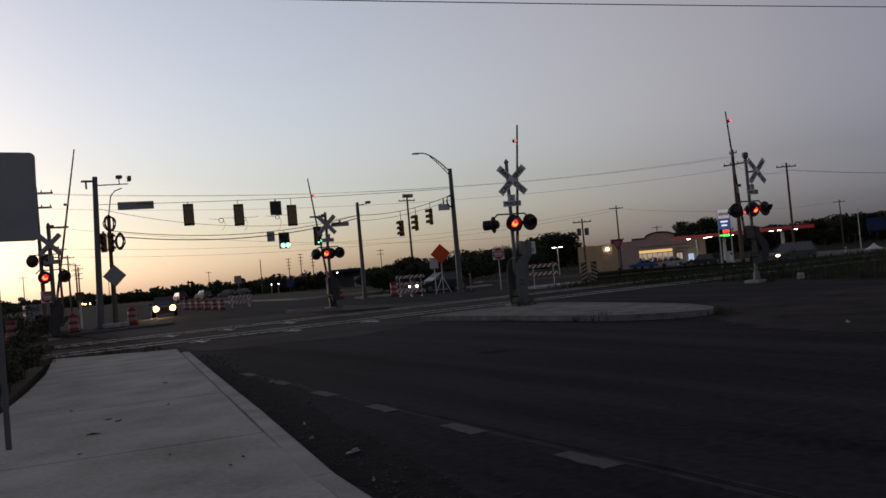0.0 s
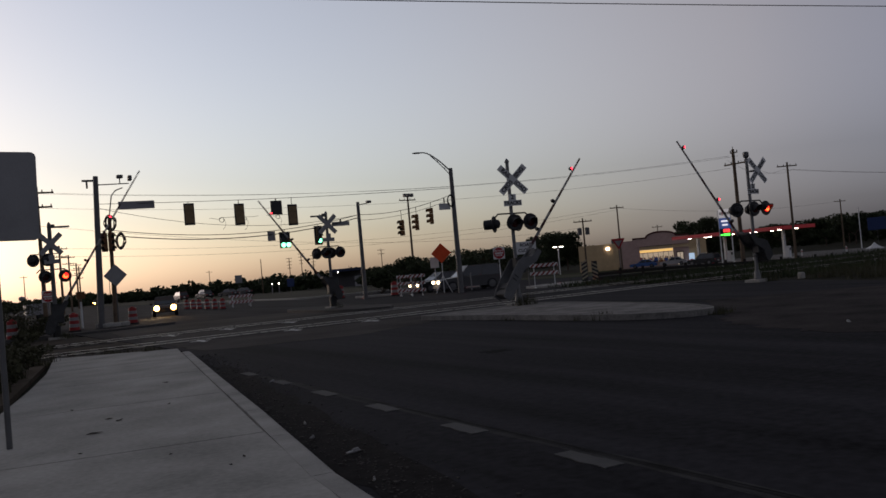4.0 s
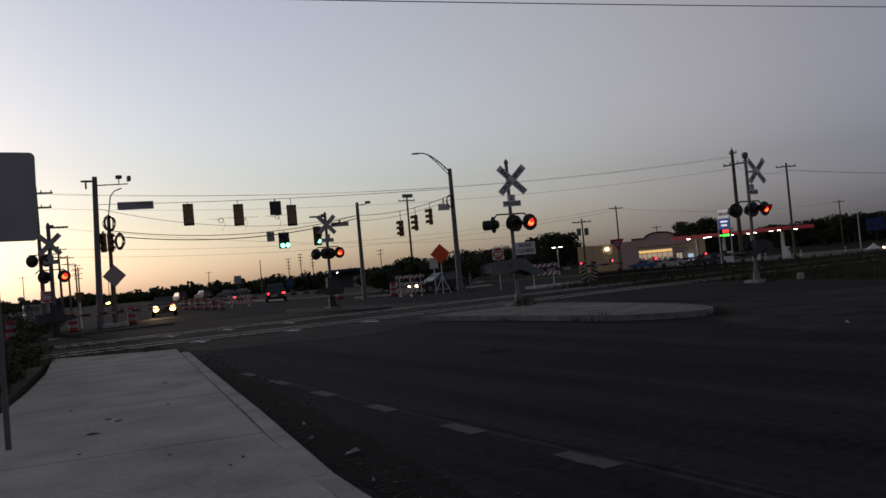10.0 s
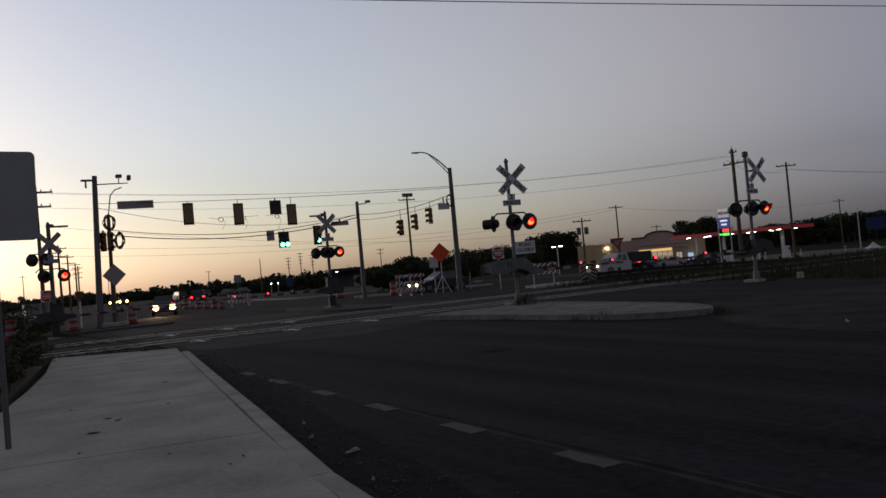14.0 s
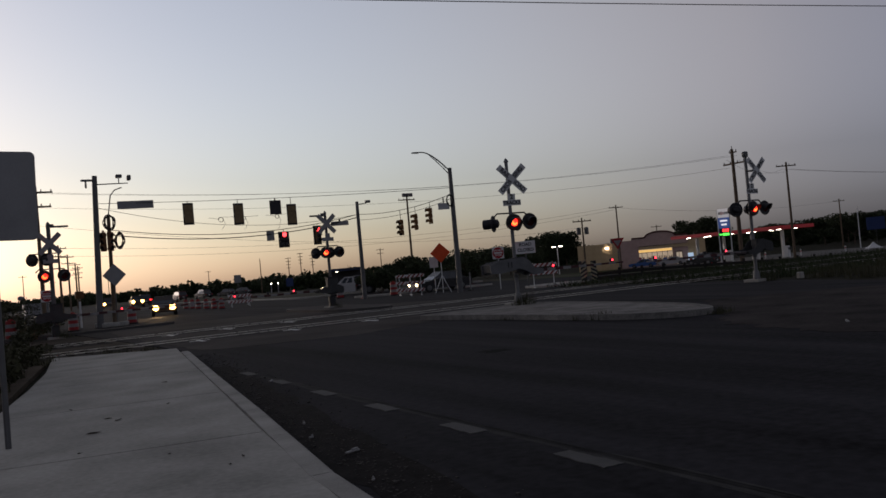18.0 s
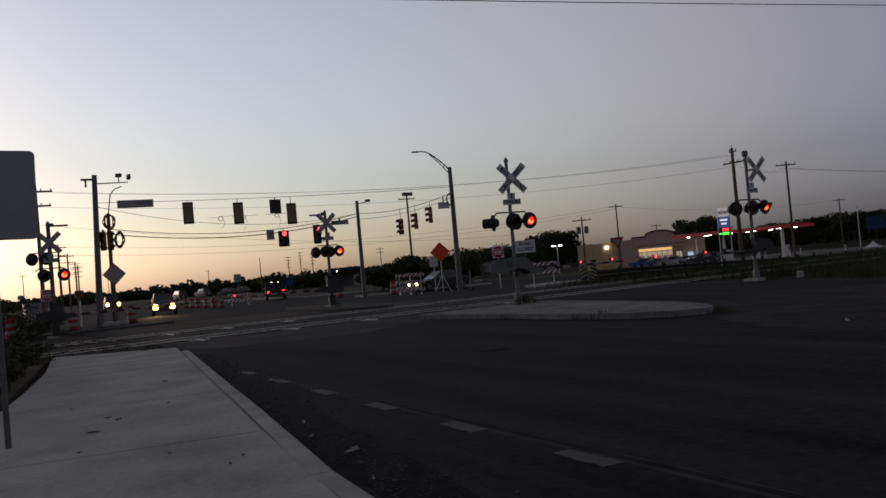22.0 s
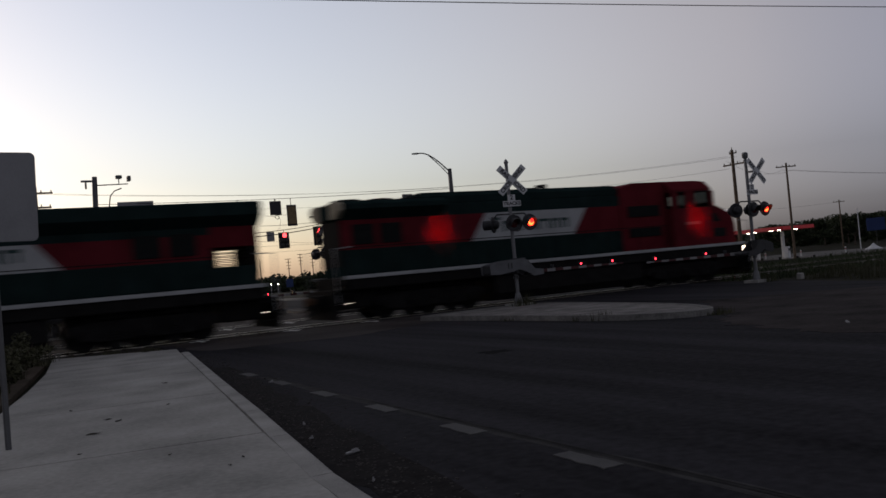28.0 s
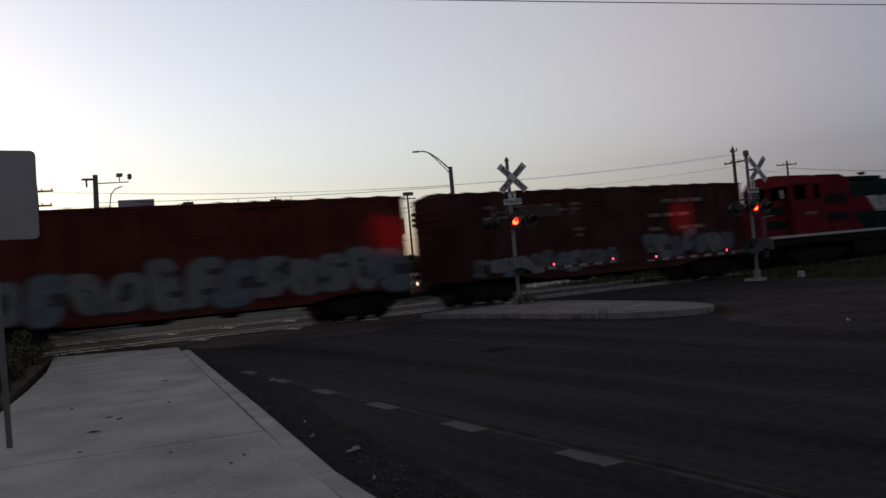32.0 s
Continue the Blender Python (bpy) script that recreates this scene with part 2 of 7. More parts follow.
GX = [-1800, -600, -200, -60] + list(range(-20, 141, 5)) + [180, 260, 420, 800, 1800]
GY = [-900, -200, -60] + list(range(-20, 141, 5)) + [180, 260, 420, 900, 2600]
tagged(part("ground", sheet(GX, GY, -0.06), GRASS), "dry dark grass and earth reaching the horizon", "ground", kind="structure")
def ragged(outline, n, amount, seed=5):
    """The outline with uneven, crumbled edges."""
    rng = random.Random(seed)
    pts = []
    for (ax, ay), (bx, by) in zip(outline, outline[1:] + outline[:1]):
        for i in range(n):
            pts.append((ax + (bx - ax) * i / n + rng.uniform(-amount, amount), ay + (by - ay) * i / n + rng.uniform(-amount, amount)))
    return pts


ROAD = [(2.2, -40), (2.2, 3), (2.33, 5.5), (2.64, 7.5), (3.0, 9.8), (3.6, 13.8), (5.2, 24.2), (5.2, 27.5), (4.6, 46), (-180, 46), (-180, 58), (4.5, 58), (4.5, 330), (27, 330), (27, 61), (30, 57), (38, 57), (38, 45), (36, 45), (29.5, 39), (29, 24), (26, 16.6), (24, 8), (24, -40)]
tagged(part("road", Geo().slab(ROAD, -0.3, 0.0), ASPHALT), "worn dark asphalt road running over the tracks", "road", kind="structure")
tagged(part("side_road", sheet(list(range(38, 141, 3)) + [200, 300], [45, 48, 51, 54, 57], -0.004), ASPHALT), "dark asphalt side road to the service station", "road", kind="structure")
tagged(part("turning_lane", sheet([27.05, 30, 33, 36, 39, 42, 45, 48], [57.05, 60, 63, 66, 69, 72, 75], 0.002), ASPHALT), "dark asphalt turning lane behind the kerb island", "road", kind="structure")
DUSTY = mat("dusty_crossing", (0.037, 0.033, 0.032), 0.92, var=0.7, scale=0.35, fine=12, bump=0.4, spec=0.03)
for i, outline in enumerate(([(5.6, 37.1), (22.4, 37.2), (21.6, 39.6), (19, 45.4), (6, 45.6)], [(5.5, 31.3), (21, 31.3), (23, 34.1), (5.5, 34.1)], [(5.6, 23.4), (9.6, 22.2), (15.8, 25.6), (16.4, 28.2), (5.5, 28.2)])):
    tagged(part("crossing_dust", Geo().slab(ragged(outline, 14, 0.12, 21 + i), -0.1, 0.004), DUSTY), "pale dust over the asphalt beside the rails", "road surface", kind="structure")
tagged(part("gravel_shoulder", Geo().slab(ragged([(12.6, 9.3), (13.7, 12.4), (16.6, 15.3), (19.5, 18.5), (23.5, 16), (23, 3), (16, -2)], 14, 0.2), -0.1, 0.006), mat("dusty_asphalt", (0.028, 0.0245, 0.0235), 0.92, var=0.8, scale=0.8, fine=12, bump=0.6, spec=0.02)), "dusty gravel strewn over the asphalt", "gravel", kind="structure")
# loose grit along the kerb
grit = Geo()
rg = random.Random(4)
for i in range(1900):
    y = rg.uniform(4, 22)
    x = np.interp(y, [4, 8.6, 13.3, 24], [2.35, 2.85, 3.55, 5.2]) + 0.08 + abs(rg.gauss(0, 0.35))
    s = rg.uniform(0.007, 0.02) * (2.0 if i % 17 == 0 else 1.0)
    grit.box((x, y, s * 0.3), (s, s * rg.uniform(0.6, 1.6), s * 0.6), m=None)
tagged(part("grit", grit, mat("grit_stone", (0.034, 0.031, 0.029), 0.95, var=0.5, scale=8)), "loose grit and crumbled asphalt along the kerb", "grit", kind="stuff")
tagged(part("verge", Geo().slab([(-60, -40), (-1.6, -40), (-1.6, 5), (-0.9, 9), (0.6, 17), (1.9, 26), (-60, 26)], -0.4, 0.05), DIRT), "bare earth verge beside the pavement", "verge", kind="structure")
tagged(part("track_bed", Geo().slab([(-200, 25.2), (2.0, 26.1), (5.1, 24.2), (5.2, 40), (4.8, 43), (-200, 43)], -0.4, -0.02), mat("dusty_earth", (0.036, 0.03, 0.024), 0.95, var=0.45, scale=0.6, fine=18, bump=0.8, spec=0.02)), "dusty earth beside the railway tracks", "ground", kind="structure")
tagged(part("track_bed_east", Geo().slab([(29.2, 24.5), (26.2, 16.8), (27, 10), (60, 10), (60, 41.2), (36, 43), (29.6, 39)], -0.4, -0.015), GRASS), "rough grass beside the railway tracks", "ground", kind="structure")

tagged(part("field", sheet([28.6, 34, 40, 46, 52, 58, 64, 70, 76, 84], list(range(76, 140, 8)) + [160, 200, 260, 340], -0.03), mat("dry_field", (0.046, 0.044, 0.033), 0.95, var=0.45, scale=0.12, fine=2.5, bump=0.6, spec=0.02)), "pale dry field and lot beyond the corner", "field", kind="structure")

tagged(part("lawn", sheet(list(range(50, 99, 6)), list(range(60, 121, 6)), -0.045), mat("mown_grass", (0.034, 0.04, 0.017), 0.95, var=0.4, scale=0.3, fine=5, bump=0.7, spec=0.02)), "mown green grass between the side road and the shop", "lawn", kind="structure")

# pavement in slabs, with a kerb on the road side
def kerb_x(y):
    return float(np.interp(y, [-40, 3, 5.5, 7.5, 9.8, 13.8, 24.2], [2.3, 2.2, 2.33, 2.64, 3.02, 3.62, 5.22]))


walkway = thing("pavement", pose(0, 0, 0), "broad light grey concrete pavement in large slabs", "pavement")
walkway["kind"] = "structure"
YS = [-30, -12, -4, 0.8, 4.8, 8.75, 12.7, 16.6, 20.4, 24.0]
for a, b in zip(YS, YS[1:]):
    g = Geo()
    ka, kb = kerb_x(a) - 0.22, kerb_x(b) - 0.22
    wa = 3.05 if a < 15 else 2.95
    skew = 0.52
    end = 2.05 if b == 24.0 else skew
    o = [(ka - wa, a + skew + 0.012), (ka, a + 0.012), (kb, b - 0.012), (kb - 2.95, b + end - 0.012)]
    g.slab(o, -0.2, 0.112).slab([(x + (0.01 if i in (0, 3) else -0.01), y + (0.01 if i < 2 else -0.01)) for i, (x, y) in enumerate(o)], 0.11, 0.12)
    part("paving_slab", g, CONCRETE, walkway)
for i in range(-6, 12):
    a, b = i * 2.0 + 0.4, i * 2.0 + 2.4
    if b > 24.2:
        continue
    g = Geo()
    g.slab([(kerb_x(a) - 0.21, a + 0.006), (kerb_x(a), a + 0.006), (kerb_x(b), b - 0.006), (kerb_x(b) - 0.21, b - 0.006)], -0.2, 0.105)
    g.slab([(kerb_x(a) - 0.205, a + 0.01), (kerb_x(a) - 0.03, a + 0.01), (kerb_x(b) - 0.03, b - 0.01), (kerb_x(b) - 0.205, b - 0.01)], 0.1, 0.122)
    part("kerb_stone", g, KERBSTONE, walkway)

# worn lane paint
def paint(name, boxes, label, material=PAINT_WHITE):
    top = thing(name, pose(0, 0, 0), label, "road marking")
    top["kind"] = "structure"
    for x0, y0, x1, y1, w in boxes:
        v = Vector((x1 - x0, y1 - y0, 0))
        s = Vector((-v.y, v.x, 0)).normalized() * w / 2
        part("dash", Geo().slab(ragged([(x0 + s.x, y0 + s.y), (x0 - s.x, y0 - s.y), (x1 - s.x, y1 - s.y), (x1 + s.x, y1 + s.y)], 6, w * 0.07, int(y0 * 10)), 0.0005, 0.009), material, top)
    return top


paint("edge_dashes", [(4.30 + 0.045 * i, 5.19 + 2.05 * i, 4.32 + 0.045 * i, 5.88 + 2.05 * i, 0.19) for i in range(6)], "row of worn white dashes along the road edge")
marks = []
for x, y in ((6.69, 28.35), (9.87, 28.35), (12.82, 28.35), (6.93, 34.2), (9.17, 34.2), (11.75, 34.2)):
    marks += [(x - 0.1, y - 0.75, x - 0.06, y + 0.35, 0.13), (x - 0.42, y - 0.1, x + 0.24, y - 0.08, 0.12)]
paint("crossing_dashes", marks, "short bright white lane marks at the rails", CROSS_PAINT)

# a worn line joins the dashes; soil and litter gather along the kerb
tagged(part("worn_line", Geo().slab(ragged([(4.31, -2.0), (4.5, -2.0), (4.66, 15.0), (4.5, 15.0)], 40, 0.03, 8), -0.05, 0.0016), mat("worn_line_grey", (0.029, 0.0288, 0.0285), 0.9, var=0.6, scale=2.5, fine=30, bump=0.3, spec=0.03)), "faint worn line between the road dashes", "road marking", kind="structure")
SOIL = mat("kerb_soil", (0.0145, 0.0132, 0.013), 0.95, var=0.7, scale=5, fine=30, bump=1.0, spec=0.02)
tagged(part("kerb_soil", Geo().slab(ragged([(2.36, 3.0), (2.95, 3.0), (3.45, 8.0), (4.0, 12.0), (4.8, 18.0), (4.5, 18.0), (3.62, 13.4), (3.0, 9.4), (2.62, 7.0)], 9, 0.09, 11), -0.05, 0.003), SOIL), "dark crumbled soil gathered along the kerb", "soil", kind="structure")
tagged(part("road_patch", Geo().slab(ragged([(8.44, 13.47), (8.99, 13.42), (9.09, 13.87), (8.49, 13.92)], 5, 0.06, 12), -0.05, 0.002), mat("tar_patch", (0.006, 0.006, 0.006), 0.9, var=0.4, scale=5, bump=0.4, spec=0.02)), "small black tar patch in the road", "road patch", kind="structure")
# the medians: concrete with rounded noses
ISLAND = mat("island_concrete", (0.13, 0.124, 0.116), 0.9, var=0.55, scale=1.6, fine=14, bump=0.5, spec=0.06)
def island(name, outline, top, label, ma=CONCRETE, mk=KERBSTONE):
    t = thing(name, pose(0, 0, 0), label, "traffic island")
    t["kind"] = "structure"
    for _ in range(2):      # round the corners
        outline = [(p[0] * (1 - k) + q[0] * k, p[1] * (1 - k) + q[1] * k) for p, q in zip(outline, outline[1:] + outline[:1]) for k in (0.25, 0.75)]
    c = Vector((sum(p[0] for p in outline) / len(outline), sum(p[1] for p in outline) / len(outline)))
    inner = [tuple(c + (Vector(p) - c) * 0.93) for p in outline]
    part("island_top", Geo().slab(inner, -0.1, top - 0.012), ma, t)
    n = len(outline)
    for i in range(n):
        j = (i + 1) % n
        g = Geo()
        g.slab([outline[i], outline[j], inner[j], inner[i]], -0.2, top)
        part("kerb_stone", g, mk, t)
    return t


def nose(cx, cy, rx, ry, a0, a1, n):
    return [(cx + rx * math.cos(radians(a0 + (a1 - a0) * i / n)), cy + ry * math.sin(radians(a0 + (a1 - a0) * i / n))) for i in range(n + 1)]


island("median_near", [(18.3, 25.7), (15.0, 25.5), (13.2, 25.35), (13.2, 24.9), (13.66, 21.5), (13.75, 18.2), (13.9, 16.6), (14.2, 15.5), (14.65, 14.85), (15.2, 14.55), (15.75, 14.7), (16.3, 15.4), (17.1, 17.1), (17.8, 21.0)], 0.15, "weathered concrete traffic island with a rounded nose", ISLAND, mat("island_kerb", (0.12, 0.117, 0.11), 0.9, var=0.5, scale=2.5, fine=20, bump=0.5, spec=0.04))
island("median_far", [(15.6, 37.2), (17.9, 36.0), (18.4, 40), (18.4, 46), (17.6, 47.5), (15.9, 47.2), (15.3, 44)], 0.13, "dark weathered concrete traffic island beyond the tracks", ASPHALT_OLD, mat("dark_kerb", (0.05, 0.048, 0.046), 0.9))
island("corner_east", [(29.6, 40.2), (33.5, 40.8), (35, 43.4), (33, 44.2), (29.8, 43.6)], 0.12, "small pale kerbed corner by the fence")
island("corner_north", [(25.9, 60.4), (26.4, 58.4), (29, 57.2), (36.6, 57.1), (37.0, 57.6), (36.6, 58.1), (29.2, 58.3), (26.6, 60.8)], 0.13, "pale concrete kerb island before the turning lane")
island("verge_kerb", [(27.2, 130), (27.2, 79.5), (27.8, 77.0), (30, 75.2), (47, 74.8), (47, 75.4), (30.4, 75.8), (28.4, 77.6), (27.9, 79.5), (27.9, 130)], 0.1, "low pale kerb between the turning lane and the field")
island("corner_west", [(-40, 45.0), (5.4, 45.2), (9.6, 46.4), (9.8, 47.4), (4.6, 46.9), (-40, 45.8)], 0.11, "low dark kerb at the corner by the signal pole", ASPHALT_OLD, mat("dark_kerb", (0.05, 0.048, 0.046), 0.9))

# two tracks
def rail(name, y, x0, x1, bright):
    g = Geo()
    for a, b, w in ((-0.17, -0.155, 0.14), (-0.155, -0.02, 0.02), (-0.02, 0.018, 0.072)):
        g.box(((x0 + x1) / 2, y, (a + b) / 2), (x1 - x0, w, b - a))
    tagged(part(name, g, STEEL), bright, "rail", "rails of two tracks", "structure")


for yc in (29.78, 35.6):
    for dy in (-0.7175, 0.7175):
        rail("rail", yc + dy, -160, 320, "worn shiny steel rail across the road")
    ties = Geo()
    for i in range(-40, 240):
        x = i * 0.55
        if 4.9 < x < 29.2 or x > 90:
            continue
        ties.box((x, yc, -0.06), (0.22, 2.6, 0.14))
    tagged(part("sleepers", ties, mat("creosoted_wood", (0.02, 0.017, 0.014), 0.95, var=0.4, scale=3, fine=30, bump=0.6, spec=0.02)), "weathered dark wooden sleepers under the rails", "sleepers", kind="stuff")
    for x0, x1 in ((-160, 4.7), (29.5, 300)):
        tagged(part("ballast", Geo().slab([(x0, yc - 2.0), (x1, yc - 2.0), (x1, yc + 2.0), (x0, yc + 2.0)], -0.3, -0.01), BALLAST if x0 < 0 else CINDERS), "grey stone ballast under the rails", "ballast", kind="structure")
    # rubber flangeway strips and concrete crossing panels
    panel = thing("crossing_panels", pose(0, 0, 0), "old concrete crossing panels between the rails", "crossing")
    panel["kind"] = "structure"
    for i in range(9):
        x0 = 5.0 + i * 2.68
        part("panel", Geo().slab([(x0 + 0.01, yc - 0.62), (x0 + 2.66, yc - 0.62), (x0 + 2.66, yc + 0.62), (x0 + 0.01, yc + 0.62)], -0.2, 0.008), ASPHALT_OLD, panel)
        for s in (-1, 1):
            part("panel", Geo().slab([(x0 + 0.01, yc + s * 0.78), (x0 + 2.66, yc + s * 0.78), (x0 + 2.66, yc + s * 1.25), (x0 + 0.01, yc + s * 1.25)][::s], -0.2, 0.008), ASPHALT_OLD, panel)

# ---- crossing gates ----
PLATE = mat("plate_galvanised", (0.085, 0.088, 0.092), 0.6, 0.2, var=0.25, scale=3, fine=40, bump=0.1)
RED_STRIPE = mat("red_reflective", (0.04, 0.009, 0.01), 0.4, var=0.15, scale=6, bump=0.05)
WHITE_STRIPE = mat("white_reflective", (0.16, 0.16, 0.16), 0.4, var=0.15, scale=6, bump=0.05)
FLASHERS = {0: [], 1: []}
LEAD = [0.0]       # seconds by which the gate being built runs ahead of the others


def visor(r, n, sweep, start, depth, y0, sink, m=None, thick=0.012):
    """One curved sheet round the top of a lamp, as deep as depth(angle) says."""
    g, vs = Geo(), []
    for i in range(n + 1):
        a = radians(start + sweep * i / n)
        for rr in (r, r - thick):
            vs += [(rr * math.cos(a), y0, rr * math.sin(a)), (rr * math.cos(a), -depth(a), rr * math.sin(a) - sink)]
    fs = []
    for i in range(n):
        k = 4 * i
        fs += [(k, k + 4, k + 5, k + 1), (k + 2, k + 3, k + 7, k + 6), (k + 1, k + 5, k + 7, k + 3), (k, k + 2, k + 6, k + 4)]
    fs += [(0, 1, 3, 2), (4 * n, 4 * n + 2, 4 * n + 3, 4 * n + 1)]
    return g.add(vs, fs, m)


def flasher(parent, x, y, z, yaw, phase=None, beam=False):
    """One round signal lamp that looks along -y, turned by yaw: background, housing, hood, lens, and the lamp inside."""
    m = pose(x, y, z, 0, 0, yaw)
    base = part("background", Geo().lathe([(0.0, 0.02), (0.29, 0.02), (0.3, 0.0), (0.29, -0.02), (0.145, -0.02)], m @ pose(0, 0, 0, 90), 24, False), BLACK, parent, "round black signal background")
    part("housing", Geo().lathe([(0.16, 0), (0.15, -0.16), (0.09, -0.2), (0.001, -0.2)], m @ pose(0, 0, 0, 90), 18, False), BLACK, base)
    hood = visor(0.175, 14, 220, -20, lambda t: 0.34 - 0.16 * abs(math.sin(t) - 1), -0.02, 0.03, m)
    if beam:
        hood = Geo().lathe([(0.175, 0.02), (0.177, 0.36), (0.169, 0.36), (0.165, 0.02)], m @ pose(0, 0, 0, 90), 20, False)
    part("hood", hood, BLACK, base)
    if beam:        # a ring inside the hood narrows the beam
        part("baffle", Geo().lathe([(0.168, 0.30), (0.034, 0.30), (0.034, 0.31), (0.168, 0.31)], m @ pose(0, 0, 0, 90), 20, False), BLACK, base)
    part("lens", Geo().lathe([(0.165, 0.0), (0.165, 0.02), (0.13, 0.035), (0.001, 0.045)], m @ pose(0, 0, 0, 90), 20, False), LENS_DARK, base, "dark red glass lens")
    if phase is not None:
        lamp = part("lamp", Geo().lathe([(0.001, 0.0), (0.033, 0.0), (0.036, 0.006), (0.001, 0.012)] if beam else [(0.001, 0.0), (0.14, 0.0), (0.147, 0.006), (0.001, 0.03)], pose(0, 0, 0, 90), 20, False), LAMP_BEAM if beam else LAMP_RED, parent, "glowing red lamp")
        core = Geo()
        k = 0.15 if beam else 1.0
        cres = [(0.12 * math.cos(a), 0.12 * math.sin(a)) for a in np.linspace(radians(150), radians(345), 12)]
        cres += [(0.03 + 0.07 * math.cos(a), 0.03 + 0.07 * math.sin(a)) for a in np.linspace(radians(335), radians(150), 10)]
        core.slab([(a * k, b * k) for a, b in cres], 0.028 * k, 0.034 * k, pose(0, 0, 0, 90))
        part("filament_glow", core, LAMP_CORE, lamp)
        lamp.matrix_local = m
        FLASHERS[phase].append((lamp, m, LEAD[0]))
    return base


def crossing_gate(X, Y, z, rz, arm, cam, yaw, label, extra=0, counter=True, beam=False, shows=True, frs=(0.36, 0.62, 0.9), drop=0.0, pz=1.36, sign_yaw=0.0, sign_off=(0.0, 0.1), tall=4.95, bell=False, reach=1.0, stout=0.068, spots=((-0.02, 0), (0.64, 1)), rears=((-0.64, 0, 28), (0.3, 1, 17))):
    """A mast with cross-shaped sign, track-count sign, red lamps, gate drive, counterweight and striped arm along local +x.
    cam: -1 or 1, the local y side on which the road sees its front."""
    top = thing("crossing_gate", pose(X, Y, z, 0, 0, rz), label, "railroad crossing gate", "gates at the crossing")
    part("mast", Geo().tube((0, 0, 0.05), (0, 0, tall), stout, stout * 0.92, 14), ALU if shows else GALV, top, "aluminium-painted steel mast")
    if not shows:
        part("top_arm", Geo().box((0.42, 0, tall - 0.1), (0.92, 0.07, 0.09), 0.015).box((0.1, 0, tall - 0.02), (0.3, 0.1, 0.1), 0.02), GALV, top, "short bracket arm at the mast top")
    if bell:
        part("bell", Geo().lathe([(0.05, 0), (0.1, 0.03), (0.12, 0.1), (0.12, 0.22), (0.08, 0.26), (0.02, 0.27)], pose(0, 0, tall), 14), GALV, top, "grey crossing bell on the mast top")
    else:
        part("mast_cap", Geo().lathe([(0.07, 0), (0.09, 0.02), (0.075, 0.07), (0.02, 0.15)], pose(0, 0, tall), 12), ALU, top)
    part("foundation", Geo().slab([(a * 0.36, b * 0.36) for a, b in ((-1, -1), (1, -1), (1, 1), (-1, 1))], -0.1, 0.06), KERBSTONE, top)
    part("junction_box", Geo().lathe([(0.14, 0.05), (0.15, 0.08), (0.12, 0.3), (0.09, 0.42)], None, 12), ALU, top)
    # cross-shaped sign
    c = cam
    for k, word in ((1, "RAILROAD"), (-1, "CROSSING")):
        rot = pose(0, 0, 0, 0, 0, sign_yaw) @ pose(sign_off[0], c * (sign_off[1] + 0.02 * (k < 0)), 4.45, 0, 45 * k * (1 if c < 0 else -1), 0)
        blade = part("blade", Geo().box((0, 0, 0), (1.32, 0.012, 0.235), 0.004, rot), SIGNWHITE if shows else SIGNBACK, top, "white cross-sign blade" if shows else "bare grey back of a cross-sign blade")
        for sgn in (-1, 1):
            face = pose(0, 0, 0, 90, 0, 0 if sgn < 0 else 180)
            if sgn == (c if shows else -c):
                for half, dx in ((word[:4], -0.33), (word[4:], 0.33)):
                    writing("lettering", half, 0.20, rot @ pose(0, sgn * 0.009, 0) @ face @ pose(dx, 0, 0), BLACK, blade)
    # track-count sign
    plate = part("count_sign", Geo().box((0, c * 0.085, 3.62), (0.66, 0.01, 0.2), 0.003).box((0, c * 0.085, 3.83), (0.27, 0.01, 0.22), 0.003), SIGNWHITE if shows else SIGNBACK, top, "white sign that counts two tracks" if shows else "grey back of the track-count sign")
    face = pose(0, c * 0.094, 0, 90, 0, 0 if c < 0 else 180)
    if sign_off[1] > 0.15:
        part("sign_bracket", Geo().box((sign_off[0] / 2, c * sign_off[1] / 2, 4.45), (abs(sign_off[0]) + 0.08, sign_off[1], 0.06), 0.01, pose(0, 0, 0, 0, 0, sign_yaw)), GALV, top)
    plate.matrix_local = pose(0, 0, 0, 0, 0, sign_yaw) @ pose(sign_off[0] * 0.5, c * 0.04, 0)
    if shows:
        writing("lettering", "2", 0.22, pose(0, 0, 3.83) @ face, BLACK, plate)
        writing("lettering", "TRACKS", 0.17, pose(0, 0, 3.62) @ face, BLACK, plate)
    # lamps
    turn = pose(0, 0, 0, 0, 0, yaw)
    bar = part("crossarm", Geo().path([turn @ Vector(p) for p in ((-0.7, 0, 3.12), (-0.55, 0, 3.26), (0.55, 0, 3.26), (0.7, 0, 3.12))], 0.028, 8), BLACK, top)
    zz = 2.92
    for dx, ph in spots:
        p = turn @ Vector((dx * -c, c * 0.2, zz))
        flasher(top, p.x, p.y, p.z, yaw + (0 if c < 0 else 180), ph)
    # the lamps on the far side of the mast shine at the tracks
    for dx, ph, tw in rears:
        p = turn @ Vector((dx * -c, -c * 0.16, zz))
        flasher(top, p.x, p.y, p.z, yaw + (180 if c < 0 else 0) + tw, ph, beam)
    if extra:
        for dx in (-0.78, -0.15):
            p = turn @ Vector((dx, -c * 0.1, zz + 0.8))
            flasher(top, p.x, p.y, p.z, yaw + (180 if c < 0 else 0) - 40)
        part("upper_crossarm", Geo().tube((-0.9, 0, zz + 1.08), (0.3, 0, zz + 1.08), 0.025, 0.025, 8), BLACK, top)
